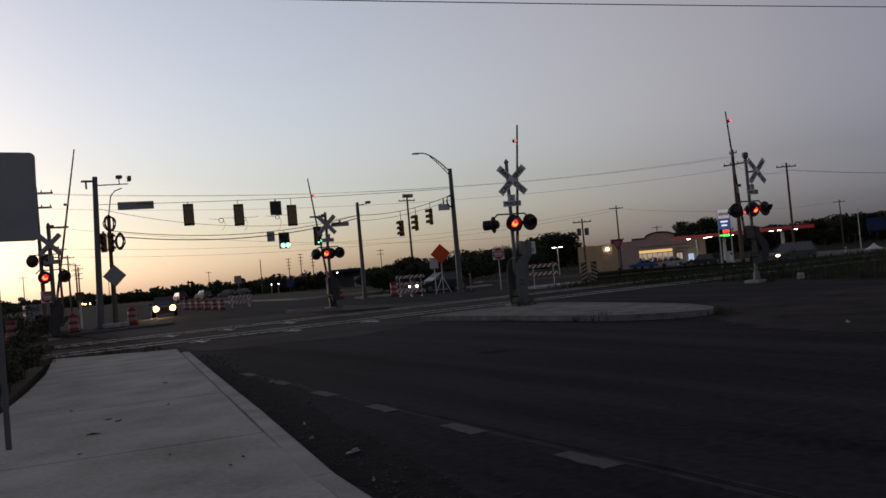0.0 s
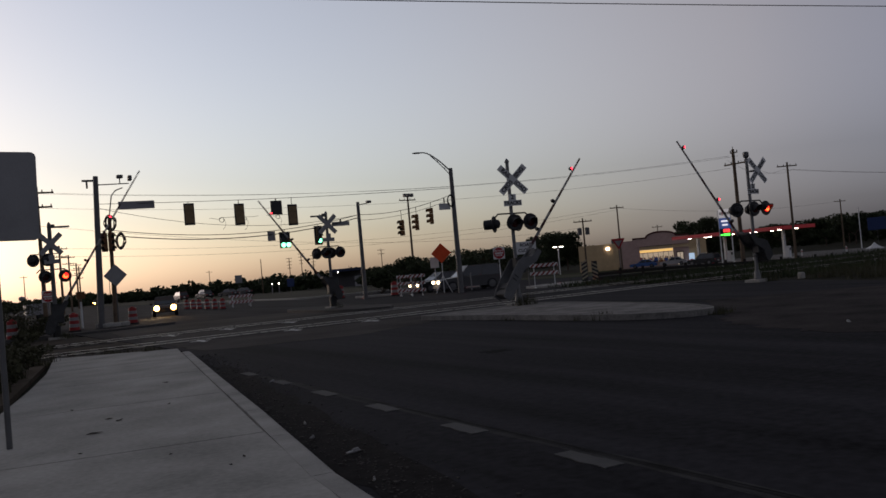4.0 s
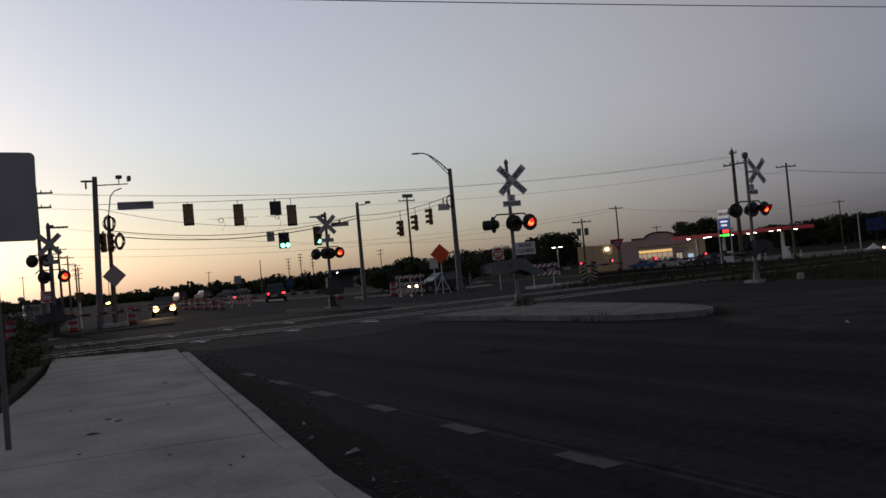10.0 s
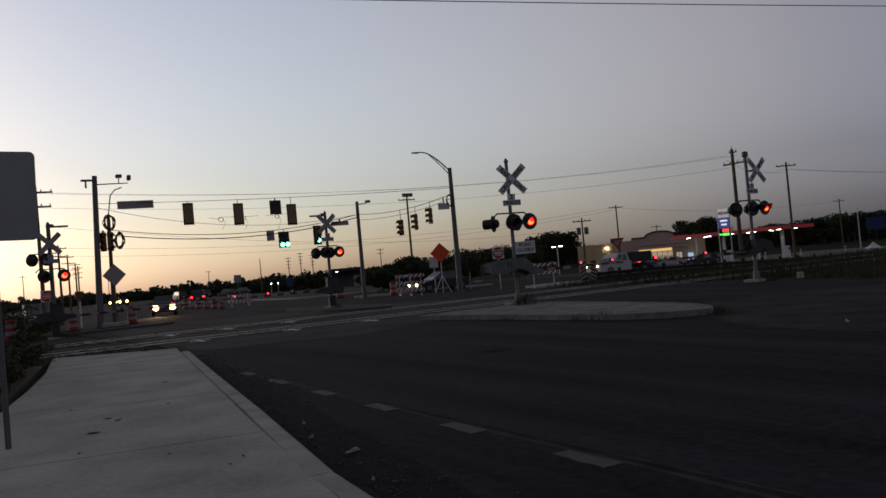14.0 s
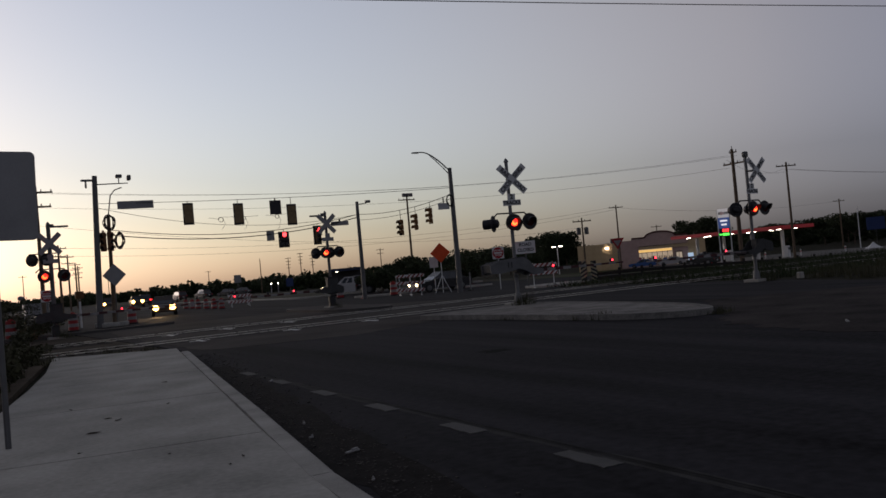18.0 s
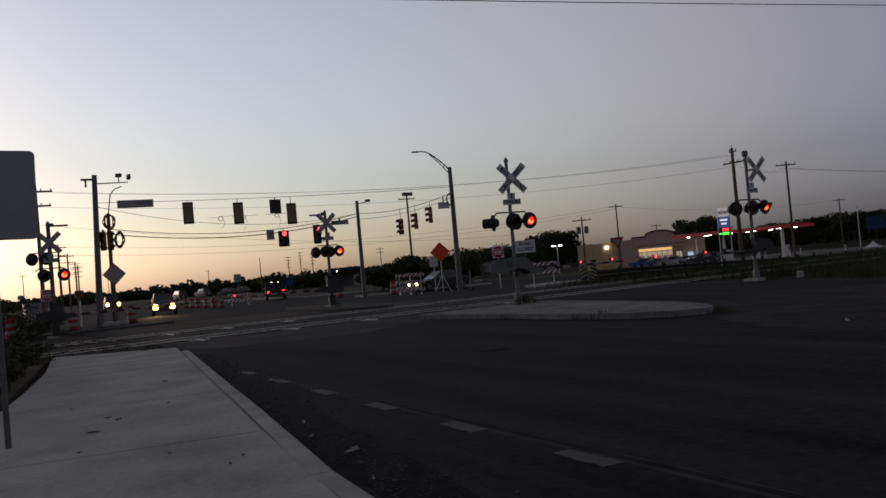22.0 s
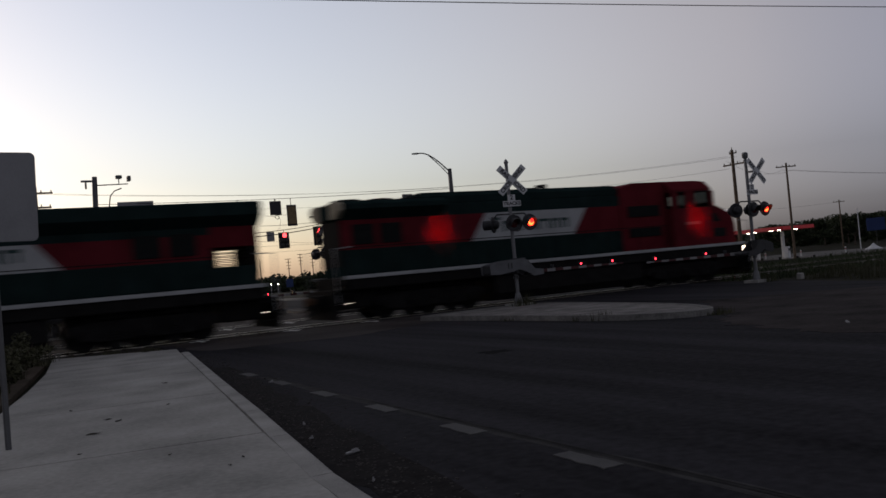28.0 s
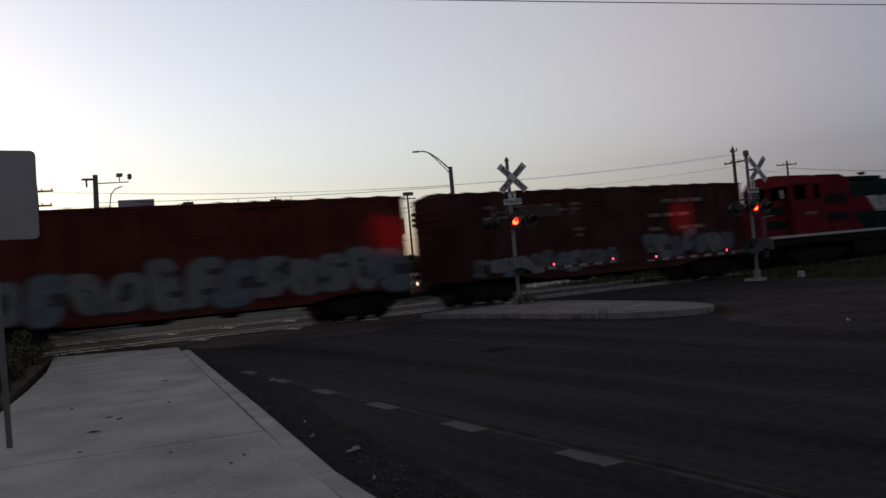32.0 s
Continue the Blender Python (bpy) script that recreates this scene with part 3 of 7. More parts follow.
    # drive and cabinet
    if shows:
        part("gate_drive", Geo().box((0.0, c * 0.2, pz + 0.02), (0.4, 0.3, 0.52), 0.03).box((0, c * 0.2, pz + 0.29), (0.44, 0.34, 0.04), 0.01), IRON, top, "dark cast-iron gate drive housing")
    else:
        part("gate_drive", Geo().box((0.05, c * 0.26, 1.15), (0.56, 0.36, 0.86), 0.03).box((0.05, c * 0.26, 1.6), (0.6, 0.4, 0.04), 0.01), IRON, top, "dark cast-iron gate drive housing")
        part("drive_base", Geo().box((0, 0, 0.3), (0.34, 0.3, 0.6), 0.04), IRON, top)
    for zc in (0.95, 1.4):
        part("clamp", Geo().tube((0, 0, zc), (0, 0, zc + 0.1), 0.1, 0.1, 12), GALV, top)
    # the arm turns on its pivot
    pivot = new("gate_arm")
    pivot.parent = top
    for yy in (-0.12, 0.48):        # two long plates carry the counterweights and, past the elbow, the arm
        o = [(-1.36, -0.2), (-1.38, 0.1), (-1.15, 0.18), (-0.55, 0.26), (0.05, 0.29), (0.24, 0.2), (0.5, -0.1), (0.86, -0.15), (0.88, -0.33), (0.45, -0.36), (0.15, -0.2), (-0.15, -0.09), (-0.5, -0.16), (-1.0, -0.22)]
        pl_ = part("support_plate", Geo().slab([(a, b + 0.22 - drop) if a > 0.3 else (a * reach if a < 0 else a, b) for a, b in o], -c * yy - 0.012, -c * yy + 0.012, side()), PLATE if reach == 1.0 else IRON, pivot, "grey galvanised counterweight plate")
        if yy > 0:
            for q in (-0.62 * reach, -0.62 * reach + 0.14):
                part("slot", Geo().box((q, c * (yy + 0.016), 0.06), (0.05, 0.012, 0.2), 0.004), IRON, pl_)
    if counter:
        for q in (-1.2 * reach, -1.2 * reach + 0.27):
            part("counterweight", Geo().box((q, c * 0.18, -0.02), (0.24, 0.56, 0.3), 0.02), IRON, pivot)
    part("arm_bracket", Geo().box((0.66, c * 0.14, -0.02 - drop), (0.5, 0.5, 0.14), 0.03), IRON, pivot)
    part("arm_root", Geo().box((0.74, c * -0.06, -drop), (0.4, 0.34, 0.1), 0.02), GALV, pivot)
    n = int(round(arm / 0.42))
    for i in range(n):
        a, b = 0.8 + (arm - 0.8) * i / n, 0.8 + (arm - 0.8) * (i + 1) / n
        h = 0.06 - 0.032 * i / n
        part("stripe", Geo().box(((a + b) / 2, c * -0.2, -drop), (b - a - 0.002, 0.03, 2 * h), 0.004), RED_STRIPE if i % 2 else WHITE_STRIPE, pivot)
    look_to = cam if shows else (-1 if abs(rz) < 90 else 1)
    for fr, ph in zip(frs, (0, 1, None)):
        lx, ly, lz = arm * fr, c * -0.2, 0.12 - drop
        part("arm_lamp", Geo().box((lx, ly, lz), (0.11, 0.13, 0.13), 0.02), BLACK, pivot)
        disc = Geo().lathe([(0.001, 0.01), (0.036, 0.01), (0.04, 0.025), (0.025, 0.035), (0.001, 0.037)], pose(0, 0, 0, 90), 14, False)
        m = pose(lx, ly, lz, 0, 0, 0 if look_to < 0 else 180)
        lens = part("red_lens", disc, ARM_LAMP, pivot, "glowing red arm lamp")
        lens.matrix_local = m @ pose(0, -0.047, 0)
        if ph is not None:
            FLASHERS[ph].append((lens, m, LEAD[0]))
    pivot.matrix_local = pose(0, 0, pz)
    return top, pivot, pz


ARM_LAMP = glow("arm_lamp_red", (1.0, 0.03, 0.05), 7)
GATES = []
GATES.append((crossing_gate(17.13, 25.07, 0.15, 0, 5.2, -1, 34 - 40, "grey railroad crossing gate on the near traffic island", beam=True, frs=(0.34, 0.59, 0.885), drop=0.22, rears=((-0.64, 0, 46), (0.3, 1, 24)), sign_yaw=-18, sign_off=(0.1, 0.2), tall=5.08), "mid"))
LEAD[0] = 0.08
GATES.append((crossing_gate(27.96, 23.75, 0.05, 180, 5.65, 1, 0, "grey railroad crossing gate at the grassy roadside", beam=True, frs=(0.26, 0.46, 0.93), drop=0.18, rears=((-0.64, 0, -18), (0.3, 1, -19)), sign_off=(-0.16, 0.36), tall=5.0, bell=True, reach=0.42), "right"))
GATES.append((crossing_gate(3.64, 43.8, 0.0, 0, 8.15, -1, 10, "tall railroad crossing gate on the earth verge", 1, shows=False, frs=(0.37, 0.665), pz=0.98, spots=((-0.38, 0), (0.5, 1)), rears=(), reach=0.6, tall=5.35, stout=0.1), "left"))
LEAD[0] = 0.0
GATES.append((crossing_gate(17.0, 42.34, 0.13, 180, 6.1, 1, 0, "grey railroad crossing gate on the far traffic island", shows=False, frs=(0.334, 0.562, 0.847), pz=0.93, spots=((-0.23, 0), (0.56, 1)), rears=((-0.63, 0, -50), (0.17, 1, -25)), reach=0.36, tall=5.0, stout=0.08), "far"))

# ---- traffic signals, poles and span wires ----
def pole(name, X, Y, h, r0, r1, material, label, cat="pole", z=0.0, lean=(0, 0)):
    top = thing(name, pose(X, Y, z), label, cat)
    part("shaft", Geo().tube((0, 0, -0.1), (lean[0], lean[1], h), r0, r1, 14), material, top)
    return top


def sag(a, b, drop, n=14):
    a, b = Vector(a), Vector(b)
    return [a.lerp(b, i / n) - Vector((0, 0, drop * 4 * (i / n) * (1 - i / n))) for i in range(n + 1)]


WIRE = mat("cable_black", (0.012, 0.012, 0.013), 0.6, var=0.2, scale=5, bump=0)


def wire(a, b, drop, r=0.012, label="thin black overhead cable"):
    tagged(part("cable", Geo().path(sag(a, b, drop), r, 5), WIRE), label, "cable", "overhead cables")


LIGHTS = {"green": [], "yellow": [], "red": []}


def signal(X, Y, z, yaw, label, lit=False, back=True, material=None, n=3, up=0.8):
    """A three-lamp signal head hanging from a cable, looking along -y turned by yaw."""
    mt = material or SIGNAL_BOX
    top = thing("traffic_signal", pose(X, Y, z, 0, 0, yaw), label, "traffic light", "signals on the span wires")
    h = 0.36
    if back:
        part("backplate", Geo().box((0, 0.06, 0), (0.62, 0.015, n * h + 0.22), 0.004), BLACK, top)
    for i in range(n):
        zc = (n - 1) / 2 * h - i * h
        sec = part("section", Geo().box((0, 0, zc), (0.35, 0.2, h - 0.012), 0.03), mt, top)
        if back and not lit:        # the broad back of the housing, its seams showing
            part("back_panel", Geo().box((0, 0.085, zc), (0.5, 0.04, h - 0.008), 0.012).box((0, 0.108, zc), (0.2, 0.02, 0.03), 0.005), mt, sec)
        col = ("red", "yellow", "green")[i]
        part("lens", Geo().lathe([(0.15, 0), (0.14, 0.02), (0.001, 0.03)], pose(0, -0.1, zc, 90), 16, False), LENS_OFF, sec)
        vis = visor(0.165, 10, 210, -15, lambda t: 0.32, -0.1, 0.02, pose(0, 0, zc))
        part("visor", vis, mt if mt is SIGNAL_YELLOW else BLACK, sec)
        if lit:
            bulb = part("lamp", Geo().lathe([(0.001, 0), (0.145, 0.0), (0.13, 0.02), (0.001, 0.03)], pose(0, 0, 0, 90), 16, False), {"red": LAMP_STOP, "yellow": LAMP_YELLOW, "green": LAMP_GREEN}[col], top, "glowing signal lamp")
            bulb.matrix_local = pose(0, -0.105, zc)
            LIGHTS[col].append((bulb, zc, 0.0))
    part("hanger", Geo().tube((0, 0, n * h / 2), (0, 0, max(up + 0.03, n * h / 2 + 0.1)), 0.02, 0.02, 8), BLACK, top)
    return top


pa = pole("signal_pole", 6.62, 51.75, 8.7, 0.19, 0.14, GALV, "tall grey steel strain pole with cameras", "pole", lean=(0.3, 0.0))
part("camera_arm", Geo().tube((0.25, 0, 8.2), (2.1, 0, 8.25), 0.035, 0.03, 8).tube((1.6, 0, 8.25), (1.6, 0, 8.55), 0.03), GALV, pa)
part("camera_box", Geo().box((2.15, -0.05, 8.55), (0.2, 0.4, 0.3), 0.03).box((1.6, -0.05, 8.65), (0.34, 0.3, 0.2), 0.03), GALV, pa, "small grey traffic camera")
part("bracket", Geo().box((-0.15, 0, 8.45), (0.6, 0.1, 0.12), 0.02).box((-0.2, -0.05, 8.2), (0.1, 0.1, 0.4), 0.02), GALV, pa)
p2 = pole("signal_pedestal", 7.45, 52.1, 6.4, 0.12, 0.10, WOOD, "slim brown pole with coiled cable and a signal", "pole", lean=(0.1, 0))
part("coil", Geo().path([(0.1 + 0.28 * math.cos(a) * (1 + 0.26 * math.sin(1.7 * a)), -0.15 + 0.05 * math.sin(a * 0.6), 6.0 + 0.42 * math.sin(a) * (1 + 0.14 * math.cos(2.3 * a))) for a in np.linspace(0, 31, 110)], 0.03, 5), WIRE, p2, "coil of black cable")
part("coil", Geo().path([(0.6 + 0.22 * math.cos(a) * (1 + 0.3 * math.sin(1.3 * a)), -0.1 + 0.05 * math.sin(a * 0.7), 4.95 + 0.42 * math.sin(a) * (1 + 0.2 * math.cos(1.9 * a))) for a in np.linspace(0, 31, 110)], 0.03, 5), WIRE, p2, "coil of black cable")
part("arm", Geo().path([(0.1, 0, 6.4), (0.3, 0, 7.6), (0.55, 0, 7.9), (0.95, 0, 8.05)], 0.035, 8), GALV, p2)
BROWN = mat("brown_housing", (0.1, 0.045, 0.02), 0.6)
for dx, yw in ((-0.3, -35), (0.08, 20)):
    m = pose(dx, -0.22, 4.9, 0, 0, yw)
    head = part("signal_head", Geo().box((0, 0, 0), (0.32, 0.22, 1.1), 0.04, m).box((0, 0.02, 0.6), (0.1, 0.1, 0.14), 0.02, m), BROWN, p2, "old brown signal head")
    for k in range(3):
        part("visor", visor(0.15, 8, 210, -15, lambda t: 0.3, -0.1, 0.02, m @ pose(0, 0, 0.35 - 0.35 * k)), BROWN, head)
        part("lens", Geo().lathe([(0.13, 0), (0.12, 0.02), (0.001, 0.03)], m @ pose(0, -0.11, 0.35 - 0.35 * k, 90), 14, False), LENS_OFF, head)
part("strap", Geo().box((-0.1, -0.1, 5.3), (0.5, 0.06, 0.06), 0.01).box((-0.1, -0.1, 4.5), (0.5, 0.06, 0.06), 0.01), GALV, p2)
pl = pole("street_lamp", 28.2, 47.85, 8.2, 0.19, 0.13, GALV, "tall galvanised street lamp with a curved truss arm", "street lamp")
arcs = [(x, -0.29 * x, z) for x, z in ((-0.05, 8.05), (-0.28, 8.31), (-0.52, 8.56), (-0.75, 8.78), (-0.98, 8.97), (-1.26, 9.17), (-1.45, 9.26), (-1.63, 9.31), (-1.87, 9.33))]
part("arm", Geo().path(arcs, 0.042, 8), GALV, pl)
part("strut", Geo().path([(x, -0.29 * x, z) for x, z in ((0, 7.7), (-0.3, 8.08), (-0.62, 8.46), (-0.95, 8.82), (-1.25, 9.12))], 0.028, 6), GALV, pl)
for x, z0, z1 in ((-0.35, 8.14, 8.39), (-0.8, 8.66, 8.82)):
    part("brace", Geo().tube((x, -0.29 * x, z0), (x, -0.29 * x, z1), 0.018, 0.018, 6), GALV, pl)
part("lamp_head", Geo().lathe([(0.02, -0.3), (0.07, -0.27), (0.09, -0.1), (0.1, 0.12), (0.06, 0.2), (0.02, 0.22)], pose(-2.08, 0.6, 9.31, 0, 90, -16) @ Matrix.Diagonal((0.6, 1.3, 1, 1)), 12), GALV, pl, "flat grey lamp head, unlit")
part("coil", Geo().path([(-0.3 + 0.24 * math.cos(a) * (1 + 0.1 * math.sin(1.7 * a)), -0.2 + 0.04 * math.sin(a * 0.6), 6.05 + 0.36 * math.sin(a) * (1 + 0.1 * math.cos(2.3 * a))) for a in np.linspace(0, 25, 90)], 0.03, 5), WIRE, pl, "coil of black cable")
pc = pole("signal_pole", 24.5, 54.85, 6.9, 0.16, 0.11, GALV, "grey steel strain pole with a camera at the corner", "pole")
part("camera_arm", Geo().tube((0, 0, 6.7), (0.6, -0.3, 6.75), 0.03), GALV, pc)
part("camera_box", Geo().box((0.68, -0.34, 6.85), (0.35, 0.25, 0.18), 0.03), GALV, pc, "small grey traffic camera")
# span wires
wire((6.8, 51.75, 7.1), (28.2, 47.85, 6.9), 0.15, 0.016)
wire((6.8, 51.75, 6.9), (24.5, 54.85, 6.0), 0.9, 0.014)
wire((7.5, 52.1, 5.6), (24.5, 54.85, 6.0), 0.75, 0.022)
wire((7.5, 52.1, 5.3), (24.5, 54.85, 5.8), 0.75, 0.03)
wire((24.5, 54.85, 6.0), (28.2, 47.85, 6.5), 0.35, 0.02)
wire((24.5, 54.85, 5.6), (28.2, 47.85, 6.2), 0.3, 0.014)
for k, (x, z, r) in enumerate(((14.14, 5.9, 0.15), (15.64, 5.93, 0.1), (17.83, 5.95, 0.13))):      # slack cable tied up on the span
    lp = thing("cable_coil", pose(x, 52.4 + 0.1 * k, z), "loop of slack black cable on the span wire", "cable", "loops of slack cable")
    part("loop", Geo().path([(r * math.cos(a) * (1 + 0.12 * math.sin(1.6 * a)), 0.02 * math.sin(a), r * math.sin(a) * (1 + 0.1 * math.cos(2.1 * a))) for a in np.linspace(0, 19, 60)], 0.011, 5), WIRE, lp)
    part("tail", Geo().path([(-0.75, 0, r * 0.9), (-0.4, 0, r * 0.6), (-r, 0, 0.3 * r), (0, 0, r), (0.45, 0, r * 0.9), (0.9, 0, r * 1.2)], 0.011, 5), WIRE, lp)
    part("loose_end", Geo().path([(r, 0, 0), (r + 0.1, 0, -0.25), (r - 0.02, 0, -0.5 - 0.1 * k), (r - 0.15, 0, -0.62 - 0.1 * k)], 0.009, 5), WIRE, lp)
SPAN_A = ((6.8, 51.75, 7.1), (28.2, 47.85, 6.9), 0.15)
SPAN_B = ((7.5, 52.1, 5.6), (24.5, 54.85, 6.0), 0.75)
SPAN_C = ((24.5, 54.85, 6.0), (28.2, 47.85, 6.5), 0.35)


def hang(X, Y, z, span):
    """The spot under a span wire in the same direction from the eye, and the length of its hanger."""
    (ax, ay, az), (bx, by, bz), drop = span
    k = (ay * X - ax * Y) / ((bx - ax) * Y - (by - ay) * X)
    px, py = ax + (bx - ax) * k, ay + (by - ay) * k
    s = px / X
    zz = 1.65 + (z - 1.65) * s
    return px, py, zz, az + (bz - az) * k - drop * 4 * k * (1 - k) - zz


for x, y, z in ((12.15, 52.3, 6.33), (15.15, 52.0, 6.16), (18.42, 51.5, 5.93)):
    x, y, z, up = hang(x, y, z, SPAN_A)
    signal(x, y, z, 180, "traffic signal with a dark backplate, seen from behind", back=True, n=3, up=up)
x, y, z, up = hang(18.95, 54.82, 4.55, SPAN_B)
dog = signal(x, y, z, 0, "traffic signal with a square backplate and paired lamps", lit=False, back=False, n=0, up=up)
part("backplate", Geo().box((0, 0.06, 0.0), (0.74, 0.015, 1.06), 0.004), BLACK, dog)
for col, pts in (("red", ((0, 0.32),)), ("yellow", ((-0.17, -0.0), (0.17, -0.0))), ("green", ((-0.17, -0.34), (0.17, -0.34)))):
    for dx, dz in pts:
        sec = part("section", Geo().box((dx, 0, dz), (0.33, 0.2, 0.32), 0.03), BLACK, dog)
        part("lens", Geo().lathe([(0.14, 0), (0.13, 0.02), (0.001, 0.03)], pose(dx, -0.1, dz, 90), 16, False), LENS_OFF, sec)
        bulb = part("lamp", Geo().lathe([(0.001, 0), (0.15, 0.0), (0.13, 0.02), (0.001, 0.03)], pose(0, 0, 0, 90), 16, False), {"red": LAMP_STOP, "yellow": LAMP_YELLOW, "green": LAMP_GREEN}[col], dog, "glowing signal lamp")
        LIGHTS[col].append((bulb, dz, dx))
x, y, z, up = hang(21.40, 54.9, 4.72, SPAN_B)
signal(x, y, z, 10, "traffic signal on the span wire beside the gate", lit=True, back=True, up=up)
for x, y, z, yw in ((27.1, 53.4, 4.8, -70), (27.2, 51.3, 5.0, -100), (27.6, 49.9, 5.27, -100)):
    x, y, z, up = hang(x, y, z, SPAN_C)
    signal(x, y, z, yw, "old yellow traffic signal on the diagonal span", back=False, material=SIGNAL_YELLOW, up=up)


def board(name, X, Y, z, w, h, yaw, material, label, cat="sign"):
    top = thing(name, pose(X, Y, z, 0, 0, yaw), label, cat)
    part("panel", Geo().box((0, 0, 0), (w, 0.02, h), 0.006), material, top)
    return top


for nm, X, Y, z, w, hh, yw, mt, lab, sp in (("street_name_sign", 9.1, 52.05, 7.0, 2.0, 0.46, -2, SIGNBACK, "grey back of a street-name sign on the span wire", SPAN_A), ("hanging_sign", 17.52, 51.85, 6.47, 0.72, 0.86, 0, BLACK, "dark square sign hanging from the span wire", SPAN_A),
                                      ("hanging_sign", 18.08, 55.0, 4.86, 0.52, 0.62, 0, SIGNBACK, "small grey square sign beside the signal", SPAN_B), ("street_name_sign", 23.18, 55.1, 5.45, 1.25, 0.3, -8, SIGNBACK, "grey street-name sign near the pole", SPAN_B),
                                      ("banner_sign", 27.83, 48.4, 5.74, 0.8, 0.42, -8, SIGNWHITE, "small white sign on the diagonal span", SPAN_C)):
    x, y, z, up = hang(X, Y, z, sp)
    sg = board(nm, x, y, z, w, hh, yw, mt, lab)
    part("hanger", Geo().box((0, 0.03, (up + hh / 2) / 2 if up > hh / 2 else 0), (w * 0.1, 0.02, abs(up - hh / 2) if up > hh / 2 else hh), 0.004), BLACK, sg)
# wires in the near sky
wire((-10.0, 23.2, 8.79), (60.0, 8.7, 9.24), 0.40, 0.013, "black telephone cable high over the road")

# ---- the train ----
TRACK_Y, RAIL_Z, SPEED = 29.78, 0.018, 11.7
L_RED = mat("locomotive_red", (0.082, 0.011, 0.0145), 0.8, var=0.25, scale=1.5, fine=30, bump=0.08, spec=0.0)
L_GREEN = mat("locomotive_green", (0.009, 0.0178, 0.0172), 0.8, var=0.3, scale=1.5, fine=30, bump=0.08, spec=0.0)
L_WHITE = mat("locomotive_white", (0.25, 0.258, 0.258), 0.8, var=0.15, scale=1.5, fine=30, bump=0.05, spec=0.0)
L_CREAM = mat("radiator_cream", (0.27, 0.24, 0.18), 0.8, var=0.2, scale=2, fine=30, bump=0.1, spec=0.0)
L_BLACK = mat("underframe_black", (0.0095, 0.0092, 0.009), 0.85, var=0.5, scale=3, fine=30, bump=0.3, spec=0.02)
L_GRILLE = mat("grille_dark", (0.009, 0.010, 0.010), 0.7, var=0.4, scale=8, fine=60, bump=0.5, spec=0.02)
CLEAR = bpy.data.materials.new("clear_glass")
CLEAR.use_nodes = True
for key, value in (("Base Color", (0.2, 0.22, 0.22, 1)), ("Transmission Weight", 1.0), ("Roughness", 0.02), ("IOR", 1.03)):
    CLEAR.node_tree.nodes["Principled BSDF"].inputs[key].default_value = value
L_LETTER = mat("letter_green", (0.022, 0.045, 0.042), 0.5, var=0.2, scale=3, bump=0.05, spec=0.04)
B_BROWN = mat("boxcar_brown", (0.036, 0.0165, 0.0145), 0.85, var=0.4, scale=0.8, fine=20, bump=0.2, spec=0.0)
B_RED = mat("boxcar_red", (0.055, 0.0145, 0.0125), 0.85, var=0.35, scale=0.8, fine=20, bump=0.2, spec=0.0)
B_WHITE = mat("faded_white_paint", (0.1, 0.093, 0.09), 0.8, var=0.3, scale=3, fine=40, bump=0.05, stain=(0.07, 0.035, 0.03))
SPRAY = [mat("spray_silver", (0.075, 0.08, 0.081), 0.6, var=0.2, scale=3, bump=0.05), mat("spray_pale_blue", (0.05, 0.066, 0.08), 0.6, var=0.25, scale=3, bump=0.05), mat("spray_grey", (0.055, 0.056, 0.06), 0.6, var=0.25, scale=3, bump=0.05), mat("spray_violet", (0.045, 0.042, 0.07), 0.6, var=0.25, scale=3, bump=0.05), mat("spray_black", (0.02, 0.02, 0.025), 0.6, var=0.25, scale=3, bump=0.05)]


def train_rows(x28):
    way = ((0.0, -293.4), (8.0, -221.4), (16.0, -133.4), (24.0, -45.4), (25.5, -28.64), (28.0, 0.0), (30.0, 23.4), (32.0, 46.8))
    return [(t, pose(x28 + s, TRACK_Y, RAIL_Z)) for t, s in way]


